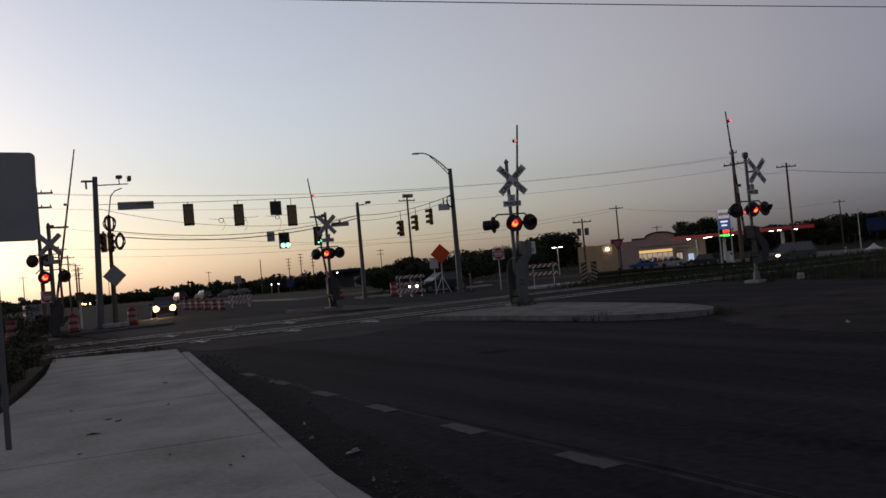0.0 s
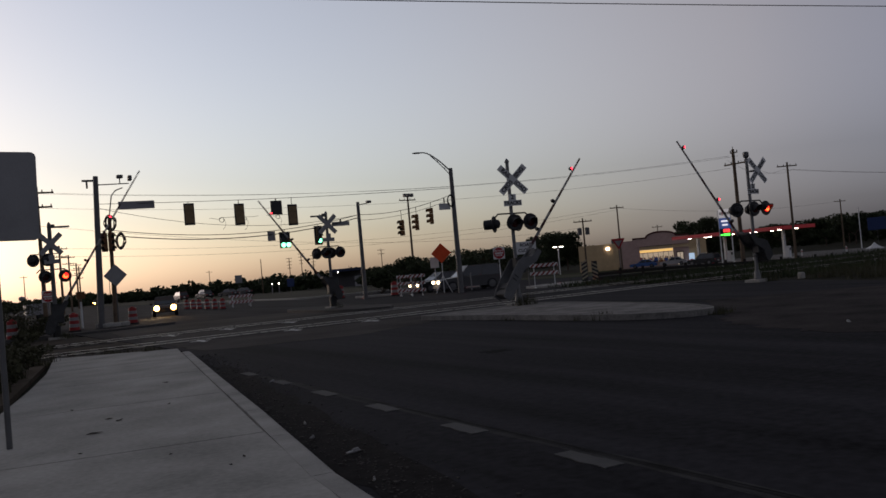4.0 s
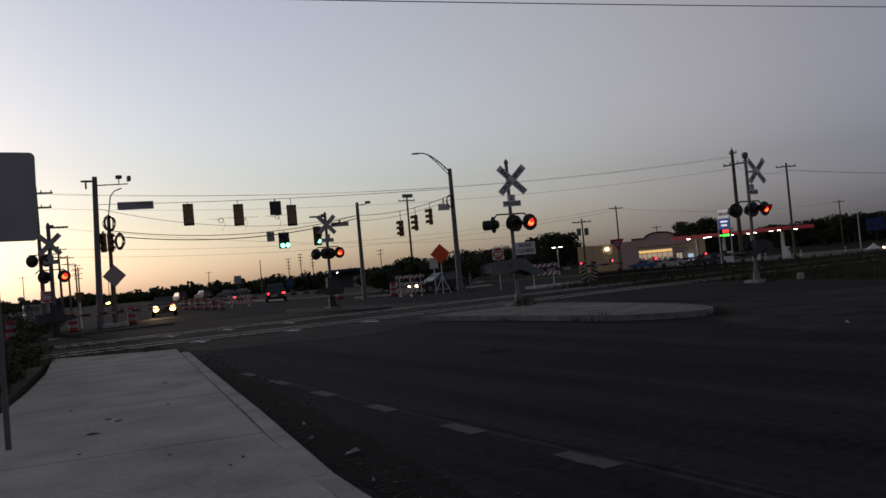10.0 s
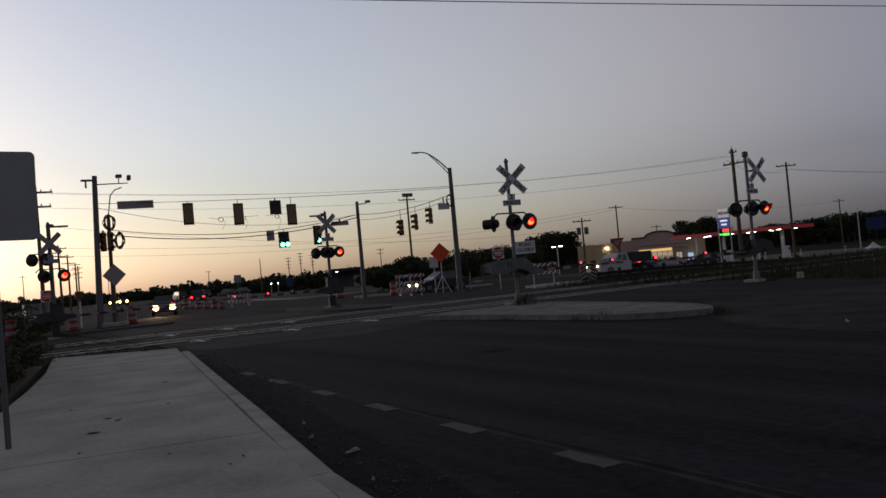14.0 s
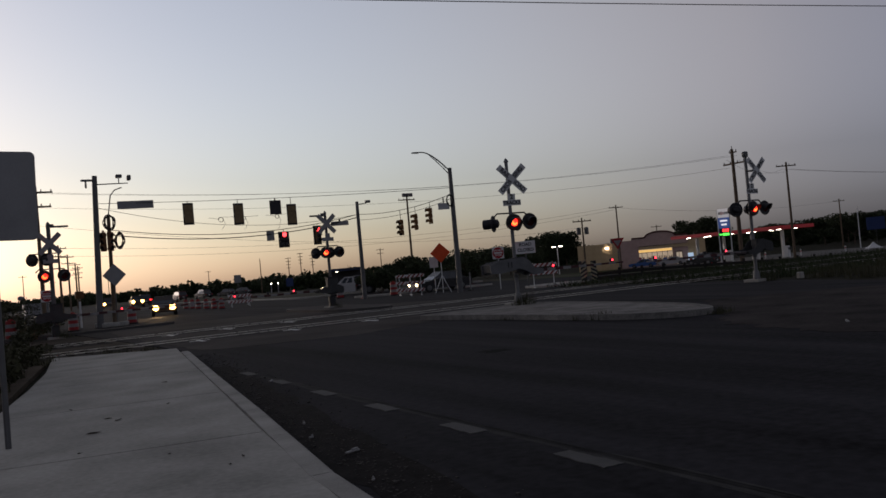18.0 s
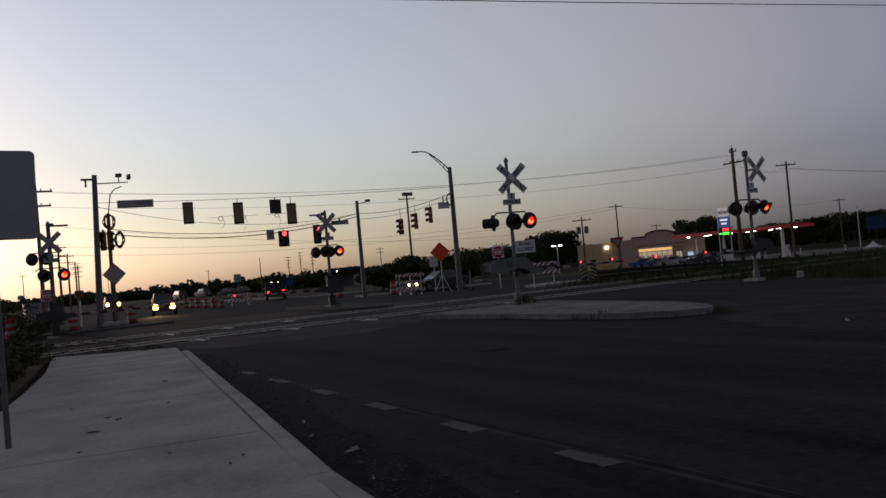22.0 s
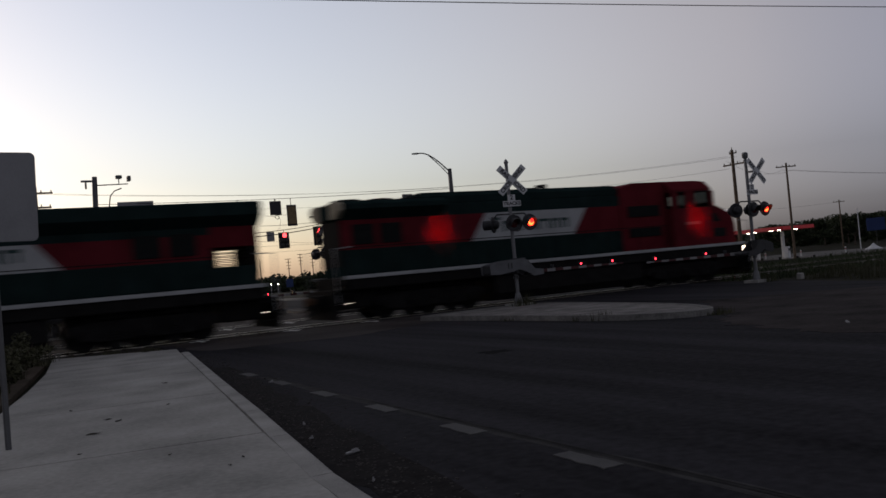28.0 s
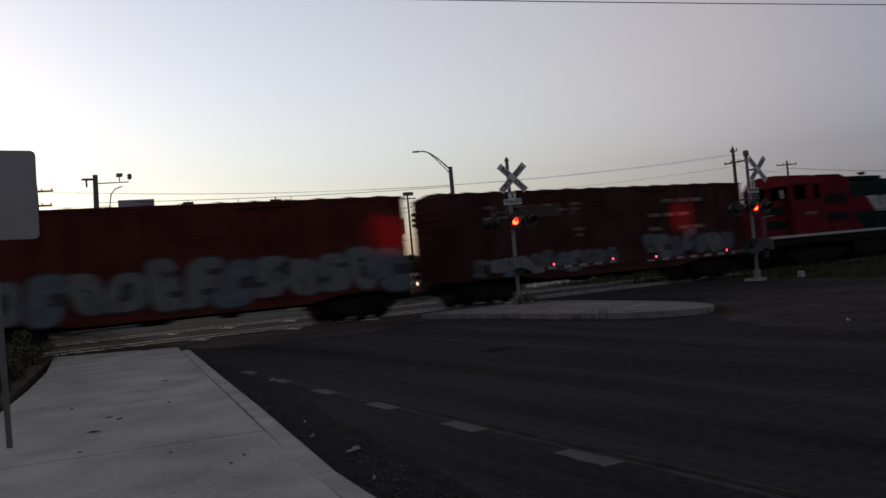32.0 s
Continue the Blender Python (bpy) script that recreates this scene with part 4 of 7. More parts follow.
def bogie(parent, x, axles, r):
    """A railway truck: side frames, springs, axle boxes and wheels."""
    tr = part("truck", Geo().box((x, 0, r + 0.2), (axles[-1] - axles[0] + 1.0, 1.5, 0.95), 0.1), L_BLACK, parent, "black cast-steel truck")
    for s in (-1, 1):
        lo, hi = axles[0] - 0.55, axles[-1] + 0.55
        prof = [(lo, r + 0.05), (lo, r + 0.28), (axles[0] + 0.35, r + 0.42), (axles[-1] - 0.35, r + 0.42), (hi, r + 0.28), (hi, r + 0.05), (axles[-1] - 0.35, r - 0.2), (axles[0] + 0.35, r - 0.2)]
        part("side_frame", Geo().slab([(x + a, b) for a, b in prof], -0.07, 0.07, side(pose(0, s * 1.08, 0))), L_BLACK, tr)
        for a in axles:
            part("axle_box", Geo().box((x + a, s * 1.17, r), (0.36, 0.16, 0.36), 0.05), L_BLACK, tr)
            part("wheel", Geo().lathe([(r + 0.03, -0.07), (r + 0.03, -0.04), (r, -0.03), (r - 0.01, 0.07), (r - 0.09, 0.07), (r - 0.1, 0.03), (0.12, 0.05), (0.1, 0.1)], pose(x + a, s * 0.76, r, 90 * -s), 22), L_BLACK, tr)
        for a, b in zip(axles, axles[1:]):
            part("brake_rig", Geo().box((x + (a + b) / 2, s * 0.95, r - 0.28), (0.5, 0.12, 0.42), 0.04), L_BLACK, tr)
            part("bolster", Geo().box((x + (a + b) / 2, s * 1.02, r + 0.62), (0.9, 0.16, 0.3), 0.04), L_BLACK, tr)
            part("spring", Geo().lathe([(0.1, 0), (0.13, 0.04), (0.1, 0.08), (0.13, 0.12), (0.1, 0.16), (0.13, 0.2), (0.1, 0.24)], pose(x + (a + b) / 2, s * 1.12, r - 0.12), 10), L_BLACK, tr)
    return tr


def coupler(parent, x, d):
    part("coupler", Geo().box((x + d * 0.25, 0, 0.85), (0.6, 0.16, 0.2), 0.03).box((x + d * 0.6, 0.04, 0.85), (0.26, 0.26, 0.3), 0.05), RUST, parent)
    part("air_hose", Geo().path([(x, 0.35, 0.75), (x + d * 0.25, 0.34, 0.45), (x + d * 0.5, 0.2, 0.35), (x + d * 0.7, 0.1, 0.4)], 0.025, 6), RUBBER, parent)
    part("draft_gear", Geo().box((x + d * 0.1, 0, 0.82), (0.5, 1.1, 0.5), 0.04), L_BLACK, parent)
    for s in (-1, 1):
        for q, sag in ((0.42, 0.34), (0.6, 0.24), (0.78, 0.42)):
            hose = Geo()
            pts = [Vector((x + d * 0.7 * k / 6, s * (q - 0.03 * k), 0.98 - sag * math.sin(math.pi * k / 12) - 0.1 * k / 6)) for k in range(7)]
            for a, b in zip(pts, pts[1:]):
                hose.tube(tuple(a), tuple(b), 0.03, 0.03, 6)
            part("air_hose", hose, L_BLACK, parent)
    part("cut_lever", Geo().tube((x + d * 0.2, -1.4, 1.06), (x + d * 0.2, 1.4, 1.06), 0.022, 0.022, 6), L_BLACK, parent)


def yprism(outline, y0, y1):
    """An outline in x and z, made solid from y0 to y1."""
    return Geo().slab(outline, -y1, -y0, side())


def c0_of(half, f):
    """Where the equipment cabin begins."""
    return f * (half - 7.2)


def locomotive(label, front, x28, s0, s1, wings):
    """A six-axle diesel engine. front is 1 if the cab leads along +x, -1 if it trails."""
    top = thing("locomotive", pose(x28, TRACK_Y, RAIL_Z), label, "locomotive", "vehicles of the train")
    f = front
    half = (s1 - s0) / 2
    part("underframe", Geo().box((0, 0, 1.42), (2 * half, 2.9, 0.5), 0.04), L_BLACK, top)
    for s in (-1, 1):
        part("sill_stripe", Geo().box((0, s * 1.5, 1.64), (2 * half, 0.1, 0.13), 0.01), L_WHITE, top, "white line along the walkway edge")
    part("fuel_tank", Geo().slab([(-1.4, 0.5), (-1.15, 0.2), (1.15, 0.2), (1.4, 0.5), (1.35, 1.3), (-1.35, 1.3)], -3.9, 3.9, Matrix(((0, 0, 1, 0), (1, 0, 0, 0), (0, 1, 0, 0), (0, 0, 0, 1)))), L_BLACK, top)
    for s in (-1, 1):
        part("air_reservoir", Geo().tube((-2.6, s * 1.28, 1.2), (2.6, s * 1.28, 1.2), 0.14, 0.14, 12), L_BLACK, top)
    for cx in (-6.7, 6.7):
        bogie(top, cx, (-1.85, 0.0, 1.85), 0.52)
    for d in (-1, 1):
        part("draft_box", Geo().box((d * (half - 0.6), 0, 0.85), (1.7, 1.8, 0.75), 0.06), L_BLACK, top)
        coupler(top, d * (half + 0.3), d)
        part("pilot", Geo().slab([(-1.45, 0.15), (1.45, 0.15), (1.5, 1.2), (-1.5, 1.2)], -0.06, 0.06, pose(d * (half + 0.35), 0, 0) @ Matrix(((0, 0, 1, 0), (1, 0, 0, 0), (0, 1, 0, 0), (0, 0, 0, 1)))), L_BLACK, top)
        for s in (-1, 1):
            for k in range(4):
                part("step", Geo().box((d * (half + 0.08), s * 1.38, 0.42 + 0.32 * k), (0.5, 0.3, 0.04), 0.008), L_BLACK, top)
            part("step_side", Geo().box((d * (half - 0.2), s * 1.38, 0.95), (0.03, 0.34, 1.3), 0.005), L_BLACK, top)
            part("grab_rail", Geo().path([(d * (half + 0.3), s * 1.48, 0.7), (d * (half + 0.33), s * 1.5, 2.7), (d * (half - 0.35), s * 1.5, 2.75)], 0.022, 6), L_WHITE, top)
    # hood in colour bands; the hood is 2 m wide, with a chamfered roof
    h0, h1 = (-half + 0.2, half - 4.9) if f > 0 else (-half + 4.9, half - 0.05)
    hw = 1.0
    full = h1
    if not wings:
        h1 = half - 1.7      # the end bay stands open
    za, zb, zr = 2.65, 3.75 if wings else 3.5, 4.45
    w0, w1 = ((-4.6, 0.55) if f > 0 else (-1.3, 4.4))
    sl = 0.75 * f
    part("hood_base", yprism([(h0, 1.66), (h1, 1.66), (h1, za), (h0, za)], -hw, hw), L_GREEN, top, "dark green lower hood")
    part("hood_roof", Geo().slab([(-hw, zb), (hw, zb), (hw, zr - 0.28), (hw - 0.35, zr), (-hw + 0.35, zr), (-hw, zr - 0.28)], h0, h1, Matrix(((0, 0, 1, 0), (1, 0, 0, 0), (0, 1, 0, 0), (0, 0, 0, 1)))), L_GREEN, top, "dark green hood roof")
    part("hood_band", yprism([(w0, za), (w1, za), (w1 + sl, zb), (w0 + sl, zb)], -hw - 0.004, hw + 0.004), L_WHITE, top, "white slanted band on the hood")
    part("hood_band", yprism([(h0, za), (w0, za), (w0 + sl, zb), (h0, zb)], -hw, hw), L_RED, top, "red band on the hood")
    part("hood_band", yprism([(w1, za), (h1, za), (h1, zb), (w1 + sl, zb)], -hw, hw), L_RED, top, "red band on the hood")
    if not wings:
        part("end_bay_base", Geo().box(((h1 + full) / 2, 0, 2.02), (full - h1, 2 * hw, 0.72), 0.02), L_GREEN, top)
        part("end_bay_top", Geo().box(((h1 + full) / 2, 0, 3.56), (full - h1, 2 * hw, 1.04), 0.02), L_RED, top)
        for q in (h1 + 0.1, full - 0.15):
            for s in (-1, 1):
                part("bay_post", Geo().box((q, s * (hw - 0.08), 2.67), (0.2 if q < full - 0.5 else 0.3, 0.14, 0.74), 0.015), L_BLACK, top)
        for k in range(5):
            for s in (-1, 1):
                part("bay_slat", Geo().box(((h1 + full) / 2, s * (hw - 0.08), 2.46 + 0.12 * k), (full - h1 - 0.1, 0.05, 0.03), 0.005), L_BLACK, top)
    for s in (h0 - 0.02, full + 0.02):
        if abs(s) > half - 0.5:
            part("hood_end", Geo().box((s, 0, 2.9), (0.05, 1.9, 1.7), 0.02), L_BLACK, top, "dark end wall of the hood")
    # plain shapes where the owner's name stands
    wl = (w1 - w0) * 0.76
    x = (w0 + w1) / 2 + sl / 2 - wl / 2
    for k, (wd, hg) in enumerate(((0.44, 0.60), (0.42, 0.44), (0.32, 0.44), (0.32, 0.44), (0.42, 0.44), (0.66, 0.44), (0.42, 0.44), (0.44, 0.44))):
        wd *= wl / 4.15
        for s in (-1, 1):
            base, yy = za + 0.3, s * (hw + 0.008)
            part("mark", Geo().box((x + wd / 2 + 0.03, yy, base + hg - 0.06), (wd, 0.006, 0.11)).box((x + 0.09, yy, base + hg / 2), (0.11, 0.006, hg)).box((x + wd - 0.04, yy, base + hg / 2 - 0.03), (0.1, 0.006, hg * 0.75) if k not in (0, 2, 3) else (0.02, 0.006, 0.02)), L_LETTER, top)
        x += wd + 0.09
    # doors, grilles and louvres on the hood sides
    xx = h0 + 0.25
    while xx < h1 - 0.5:
        for s in (-1, 1):
            part("hood_door", Geo().box((xx + 0.32, s * (hw + 0.012), 2.18), (0.6, 0.03, 0.86), 0.01), L_GREEN, top)
        xx += 0.68
    back = h0 if f > 0 else h1
    top_end = full
    for k in range(2):
        for s in (-1, 1):
            gx = back + f * (0.9 + 1.15 * k)
            part("grille", Geo().box((gx, s * (hw + 0.02), 3.2), (0.9, 0.05, 0.75), 0.012), L_GRILLE, top)
    r0, r1 = (h0 - 0.1, h0 + 4.3) if f > 0 else (top_end - 7.2, top_end + 0.1)
    hi = 4.44 if wings else 4.5
    if wings:
        part("radiator_cabin", Geo().slab([(-1.0, 3.75), (1.0, 3.75), (1.5, 4.12), (1.5, 4.3), (1.2, hi), (-1.2, hi), (-1.5, 4.3), (-1.5, 4.12)], r0 + 0.12, r1, Matrix(((0, 0, 1, 0), (1, 0, 0, 0), (0, 1, 0, 0), (0, 0, 0, 1)))), L_GREEN, top, "flared dark green radiator housing")
        for s in (-1, 1):
            part("radiator_end", Geo().slab([(s * 0.5, 3.82), (s * 1.0, 3.82), (s * 1.4, 4.1), (s * 1.4, 4.32), (s * 1.15, hi - 0.02), (s * 0.5, hi - 0.02)][::s], r0 - 0.1, r0 + 0.12, Matrix(((0, 0, 1, 0), (1, 0, 0, 0), (0, 1, 0, 0), (0, 0, 0, 1)))), L_CREAM, top, "cream end of the radiator housing")
        part("radiator_wall", Geo().box((r0 + 0.02, 0, 4.1), (0.16, 1.0, 0.55), 0.02), L_GREEN, top)
    else:
        part("radiator_cabin", Geo().slab([(-1.0, 3.75), (1.0, 3.75), (1.45, 4.1), (1.45, 4.5), (1.1, hi + 0.08), (-1.1, hi + 0.08), (-1.45, 4.5), (-1.45, 4.1)], r0, r1, Matrix(((0, 0, 1, 0), (1, 0, 0, 0), (0, 1, 0, 0), (0, 0, 0, 1)))), L_GREEN, top, "flared dark green radiator housing")
    for k in range(3):
        part("roof_fan", Geo().lathe([(0.62, 0), (0.62, 0.05), (0.5, 0.08), (0.1, 0.05)], pose((r0 + r1) / 2 + (k - 1) * 1.35, 0, hi + 0.05), 18), L_BLACK, top)
    mid = (h0 + h1) / 2
    if wings:
        part("raised_roof", Geo().slab([(-0.95, zr - 0.2), (0.95, zr - 0.2), (0.95, zr + 0.06), (0.7, zr + 0.24), (-0.7, zr + 0.24), (-0.95, zr + 0.06)], -6.6, c0_of(half, f), Matrix(((0, 0, 1, 0), (1, 0, 0, 0), (0, 1, 0, 0), (0, 0, 0, 1)))), L_GREEN, top, "raised dark green roof with the braking fans")
    part("exhaust_stack", Geo().box((mid + f * 1.4, 0, zr + 0.1), (0.8, 0.5, 0.24 if not wings else 0.46), 0.03), L_BLACK, top)
    part("dynamic_brake", Geo().box((mid + f * 3.6, 0, zr + 0.05), (2.4, 1.7, 0.26), 0.08), L_GREEN, top)
    part("horn", Geo().tube((mid + f * 2.2, 0.2, zr + 0.1), (mid + f * 2.2, 0.2, zr + 0.4), 0.04).tube((mid + f * 2.2 - 0.25, 0.2, zr + 0.42), (mid + f * 2.2 + 0.3, 0.2, zr + 0.42), 0.05, 0.1), L_BLACK, top)
    # equipment cabin, cab and nose, red
    c0 = f * (half - 7.2)
    c1, c2, n1 = f * (half - 4.5), f * (half - 1.95), f * (half + 0.2)
    part("equipment_cabin", yprism([(c0, 1.66), (c1, 1.66), (c1, 4.74), (c0 + f * 0.8, 4.74), (c0, 4.5)][::f], -1.06, 1.06), L_RED, top, "red equipment cabin")
    for s in (-1, 1):
        for zc, hh in ((3.45, 0.5), (2.5, 0.4)):
            part("grille", Geo().box(((c0 + c1) / 2, s * 1.08, zc), (1.9, 0.06, hh), 0.015), L_GRILLE, top)
    cab = part("cab", Geo().box(((c1 + c2) / 2, 0, 2.565), (abs(c2 - c1), 3.0, 1.81), 0.03), L_RED, top, "red driver's cab with side windows")
    part("cab_roof", Geo().slab([(-1.5, 4.21), (1.5, 4.21), (1.5, 4.32), (1.12, 4.69), (0.5, 4.81), (-0.5, 4.81), (-1.12, 4.69), (-1.5, 4.32)], min(c1, c2), max(c1, c2) - 0.0, Matrix(((0, 0, 1, 0), (1, 0, 0, 0), (0, 1, 0, 0), (0, 0, 0, 1)))), L_RED, cab)
    if f < 0:
        part("bulkhead", Geo().box((c1 + f * 1.95, 0.2, 3.8), (1.3, 0.06, 0.8), 0.01), L_BLACK, cab, "dark equipment inside the cab")
        part("colour_wedge", yprism([(c0, 1.7), (c0 + 1.05, 1.7), (c0, 2.62)], -hw - 0.034, hw + 0.034), L_RED, top, "red wedge of paint on the green hood")
    part("cab_floor", Geo().box(((c1 + c2) / 2 - f * 0.3, 0, 3.49), (1.6, 1.6, 0.3), 0.05), L_BLACK, cab, "black seats and desk inside the cab")
    for s in (-1, 1):
        for x0, x1 in ((0.0, 0.4), (0.85, 1.45), (2.4, 2.7)):
            part("pillar", Geo().box((c1 + f * (x0 + x1) / 2, s * 1.46, 3.84), (x1 - x0, 0.07, 0.76), 0.01), L_RED, cab)
        for x0, x1 in ((0.4, 0.85), (1.45, 2.4)):
            part("window", Geo().box((c1 + f * (x0 + x1) / 2, s * 1.46, 3.84), (x1 - x0, 0.012, 0.74)), CLEAR, cab)
            for zf in (3.48, 4.2):
                part("window_frame", Geo().box((c1 + f * (x0 + x1) / 2, s * 1.49, zf), (x1 - x0 + 0.08, 0.05, 0.05)), L_BLACK, cab)
        part("pillar", Geo().box((c2 - f * 0.04, s * 1.36, 3.84), (0.07, 0.24, 0.76), 0.01), L_RED, cab)
        part("windscreen", Geo().box((c2 - f * 0.04, s * 0.66, 3.84), (0.012, 1.14, 0.74)), CLEAR, cab)
        part("cab_number_board", Geo().box((c1 + f * 1.2, s * 1.505, 2.75), (0.9, 0.012, 0.12)), B_WHITE, cab, "plain pale bars where the number stands")
    part("pillar", Geo().box((c2 - f * 0.04, 0, 3.84), (0.07, 0.16, 0.76), 0.01), L_RED, cab)
    ng = Geo().slab(([(c2, 1.66), (n1, 1.66), (n1 + 0.03, 2.5), (n1 - 0.05, 2.95), (n1 - 0.3, 3.2), (c2 + 0.35, 3.62), (c2, 3.7)] if f > 0 else [(c2, 3.5), (n1 + 0.25, 3.44), (n1 + 0.06, 3.25), (n1 - 0.03, 2.55), (n1, 1.66), (c2, 1.66)]), -1.15, 1.15, side())
    ng.v = [(x, y * (0.7 if abs(x - n1) < 0.4 else 1.0), z) for x, y, z in ng.v]      # it narrows towards the front
    nose = part("nose", ng, L_RED, top, "sloping red nose")
    for s in (-1, 1):
        part("nose_panel", Geo().box((0, 0, 0), (1.2, 0.03, 0.4), 0.01, pose(c2 + f * 0.72, s * 1.04, 2.97, 0, 0, -s * f * 10.5)), L_GRILLE, nose)
        part("nose_panel", Geo().box((0, 0, 0), (1.3, 0.03, 0.42), 0.01, pose(c2 + f * 0.76, s * 1.03, 2.25, 0, 0, -s * f * 10.5)), L_GRILLE, nose)
        part("headlight", Geo().tube((n1 - f * 0.02, s * 0.14, 2.5), (n1 + f * 0.05, s * 0.14, 2.5), 0.1, 0.1, 14), HEADLIGHT_DIM if f > 0 else GLASS, nose)
        part("ditch_light", Geo().tube((n1 + f * 0.3, s * 1.0, 1.4), (n1 + f * 0.38, s * 1.0, 1.4), 0.09, 0.09, 12), HEADLIGHT_DIM if f > 0 else GLASS, nose)
        part("step_lamp", Geo().box((-f * (half - 0.1), s * 1.42, 0.72), (0.16, 0.05, 0.04), 0.01), STEP_LAMP, top, "small lit step lamp")
        # handrails
        xs = np.linspace(min(h0, h1), max(h0, h1), 10)
        part("handrail", Geo().tube((xs[0], s * 1.47, 2.72), (xs[-1], s * 1.47, 2.72), 0.018, 0.018, 6), L_BLACK, top)
        for q in xs:
            part("stanchion", Geo().tube((q, s * 1.47, 1.7), (q, s * 1.47, 2.72), 0.016, 0.016, 6), L_BLACK, top)
    MOVES.append((top, train_rows(x28)))
    return top


locomotive("diesel locomotive in red, green and white, leading the train", 1, 22.3, -10.4, 10.4, True)
locomotive("diesel locomotive in red, green and white, running backwards", -1, -1.68, -10.7, 10.7, False)


def fat(w, h, lean, bulge, n=5):
    """A rounded upright shape like a bubble letter's outline, round its own centre."""
    pts, r = [], 0.34 * min(w, h)
    for cx, cz, a0 in ((w / 2 - r, h / 2 - r, 0), (-w / 2 + r, h / 2 - r, 90), (-w / 2 + r, -h / 2 + r, 180), (w / 2 - r, -h / 2 + r, 270)):
        for i in range(n + 1):
            t = radians(a0 + 90 * i / n)
            x, z = cx + r * math.cos(t), cz + r * math.sin(t)
            pts.append((x * (1 + bulge * z / h) + lean * z, z))
    return pts


def sprayed(top, x, z, w, h, k, fill, y, rng):
    """One bubble-letter-like shape: a dark rim, a pale fill and dark slots, laid on the car's side."""
    lean, bulge = rng.uniform(-0.3, 0.35), rng.uniform(-0.5, 0.5)
    w, h, z = w * rng.uniform(0.75, 1.25), h * rng.uniform(0.8, 1.12), z + rng.uniform(-0.12, 0.12)
    rim = part("sprayed_shape", Geo().slab([(x + a * 1.1, z + b * 1.08) for a, b in fat(w, h, lean, bulge)], y, y + 0.003, side()), SPRAY[4], top, "sprayed paint shape")
    part("fill", Geo().slab([(x + a, z + b) for a, b in fat(w, h, lean, bulge)], y + 0.003, y + 0.006, side()), SPRAY[fill], rim)
    slots = (((0, 0, 0.3, 0.5),), ((0.32, 0.17, 0.42, 0.14), (-0.3, -0.17, 0.42, 0.14)), ((0.28, 0, 0.5, 0.26),), ((0, -0.28, 0.22, 0.5),), ((0.3, 0.2, 0.45, 0.13), (0.3, -0.2, 0.45, 0.13)), ((-0.02, 0.3, 0.2, 0.42), (0.02, -0.36, 0.2, 0.3)))[k % 6]
    for sx, sz, sw, sh in slots:
        part("slot", Geo().slab([(x + sx * w + lean * sz * h + a, z + sz * h + b) for a, b in fat(sw * w, sh * h, lean, 0)], y + 0.006, y + 0.009, side()), SPRAY[2 if k % 4 == 3 else 4], rim)
    for _ in range(2):      # loose strokes across the shape
        a0, ln = rng.uniform(0, 3.14), h * rng.uniform(0.3, 0.6)
        dx, dz = math.cos(a0) * ln / 2, math.sin(a0) * ln / 2
        ox, oz = x + rng.uniform(-0.4, 0.4) * w, z + rng.uniform(-0.3, 0.3) * h
        q = Vector((-dz, dx)).normalized() * 0.05
        part("stroke", Geo().slab([(ox - dx - q.x, oz - dz - q.y), (ox + dx - q.x * 0.4, oz + dz - q.y * 0.4), (ox + dx + q.x * 0.4, oz + dz + q.y * 0.4), (ox - dx + q.x, oz - dz + q.y)], y + 0.009, y + 0.011, side()), SPRAY[rng.choice((2, 4, 4, 0))], rim)


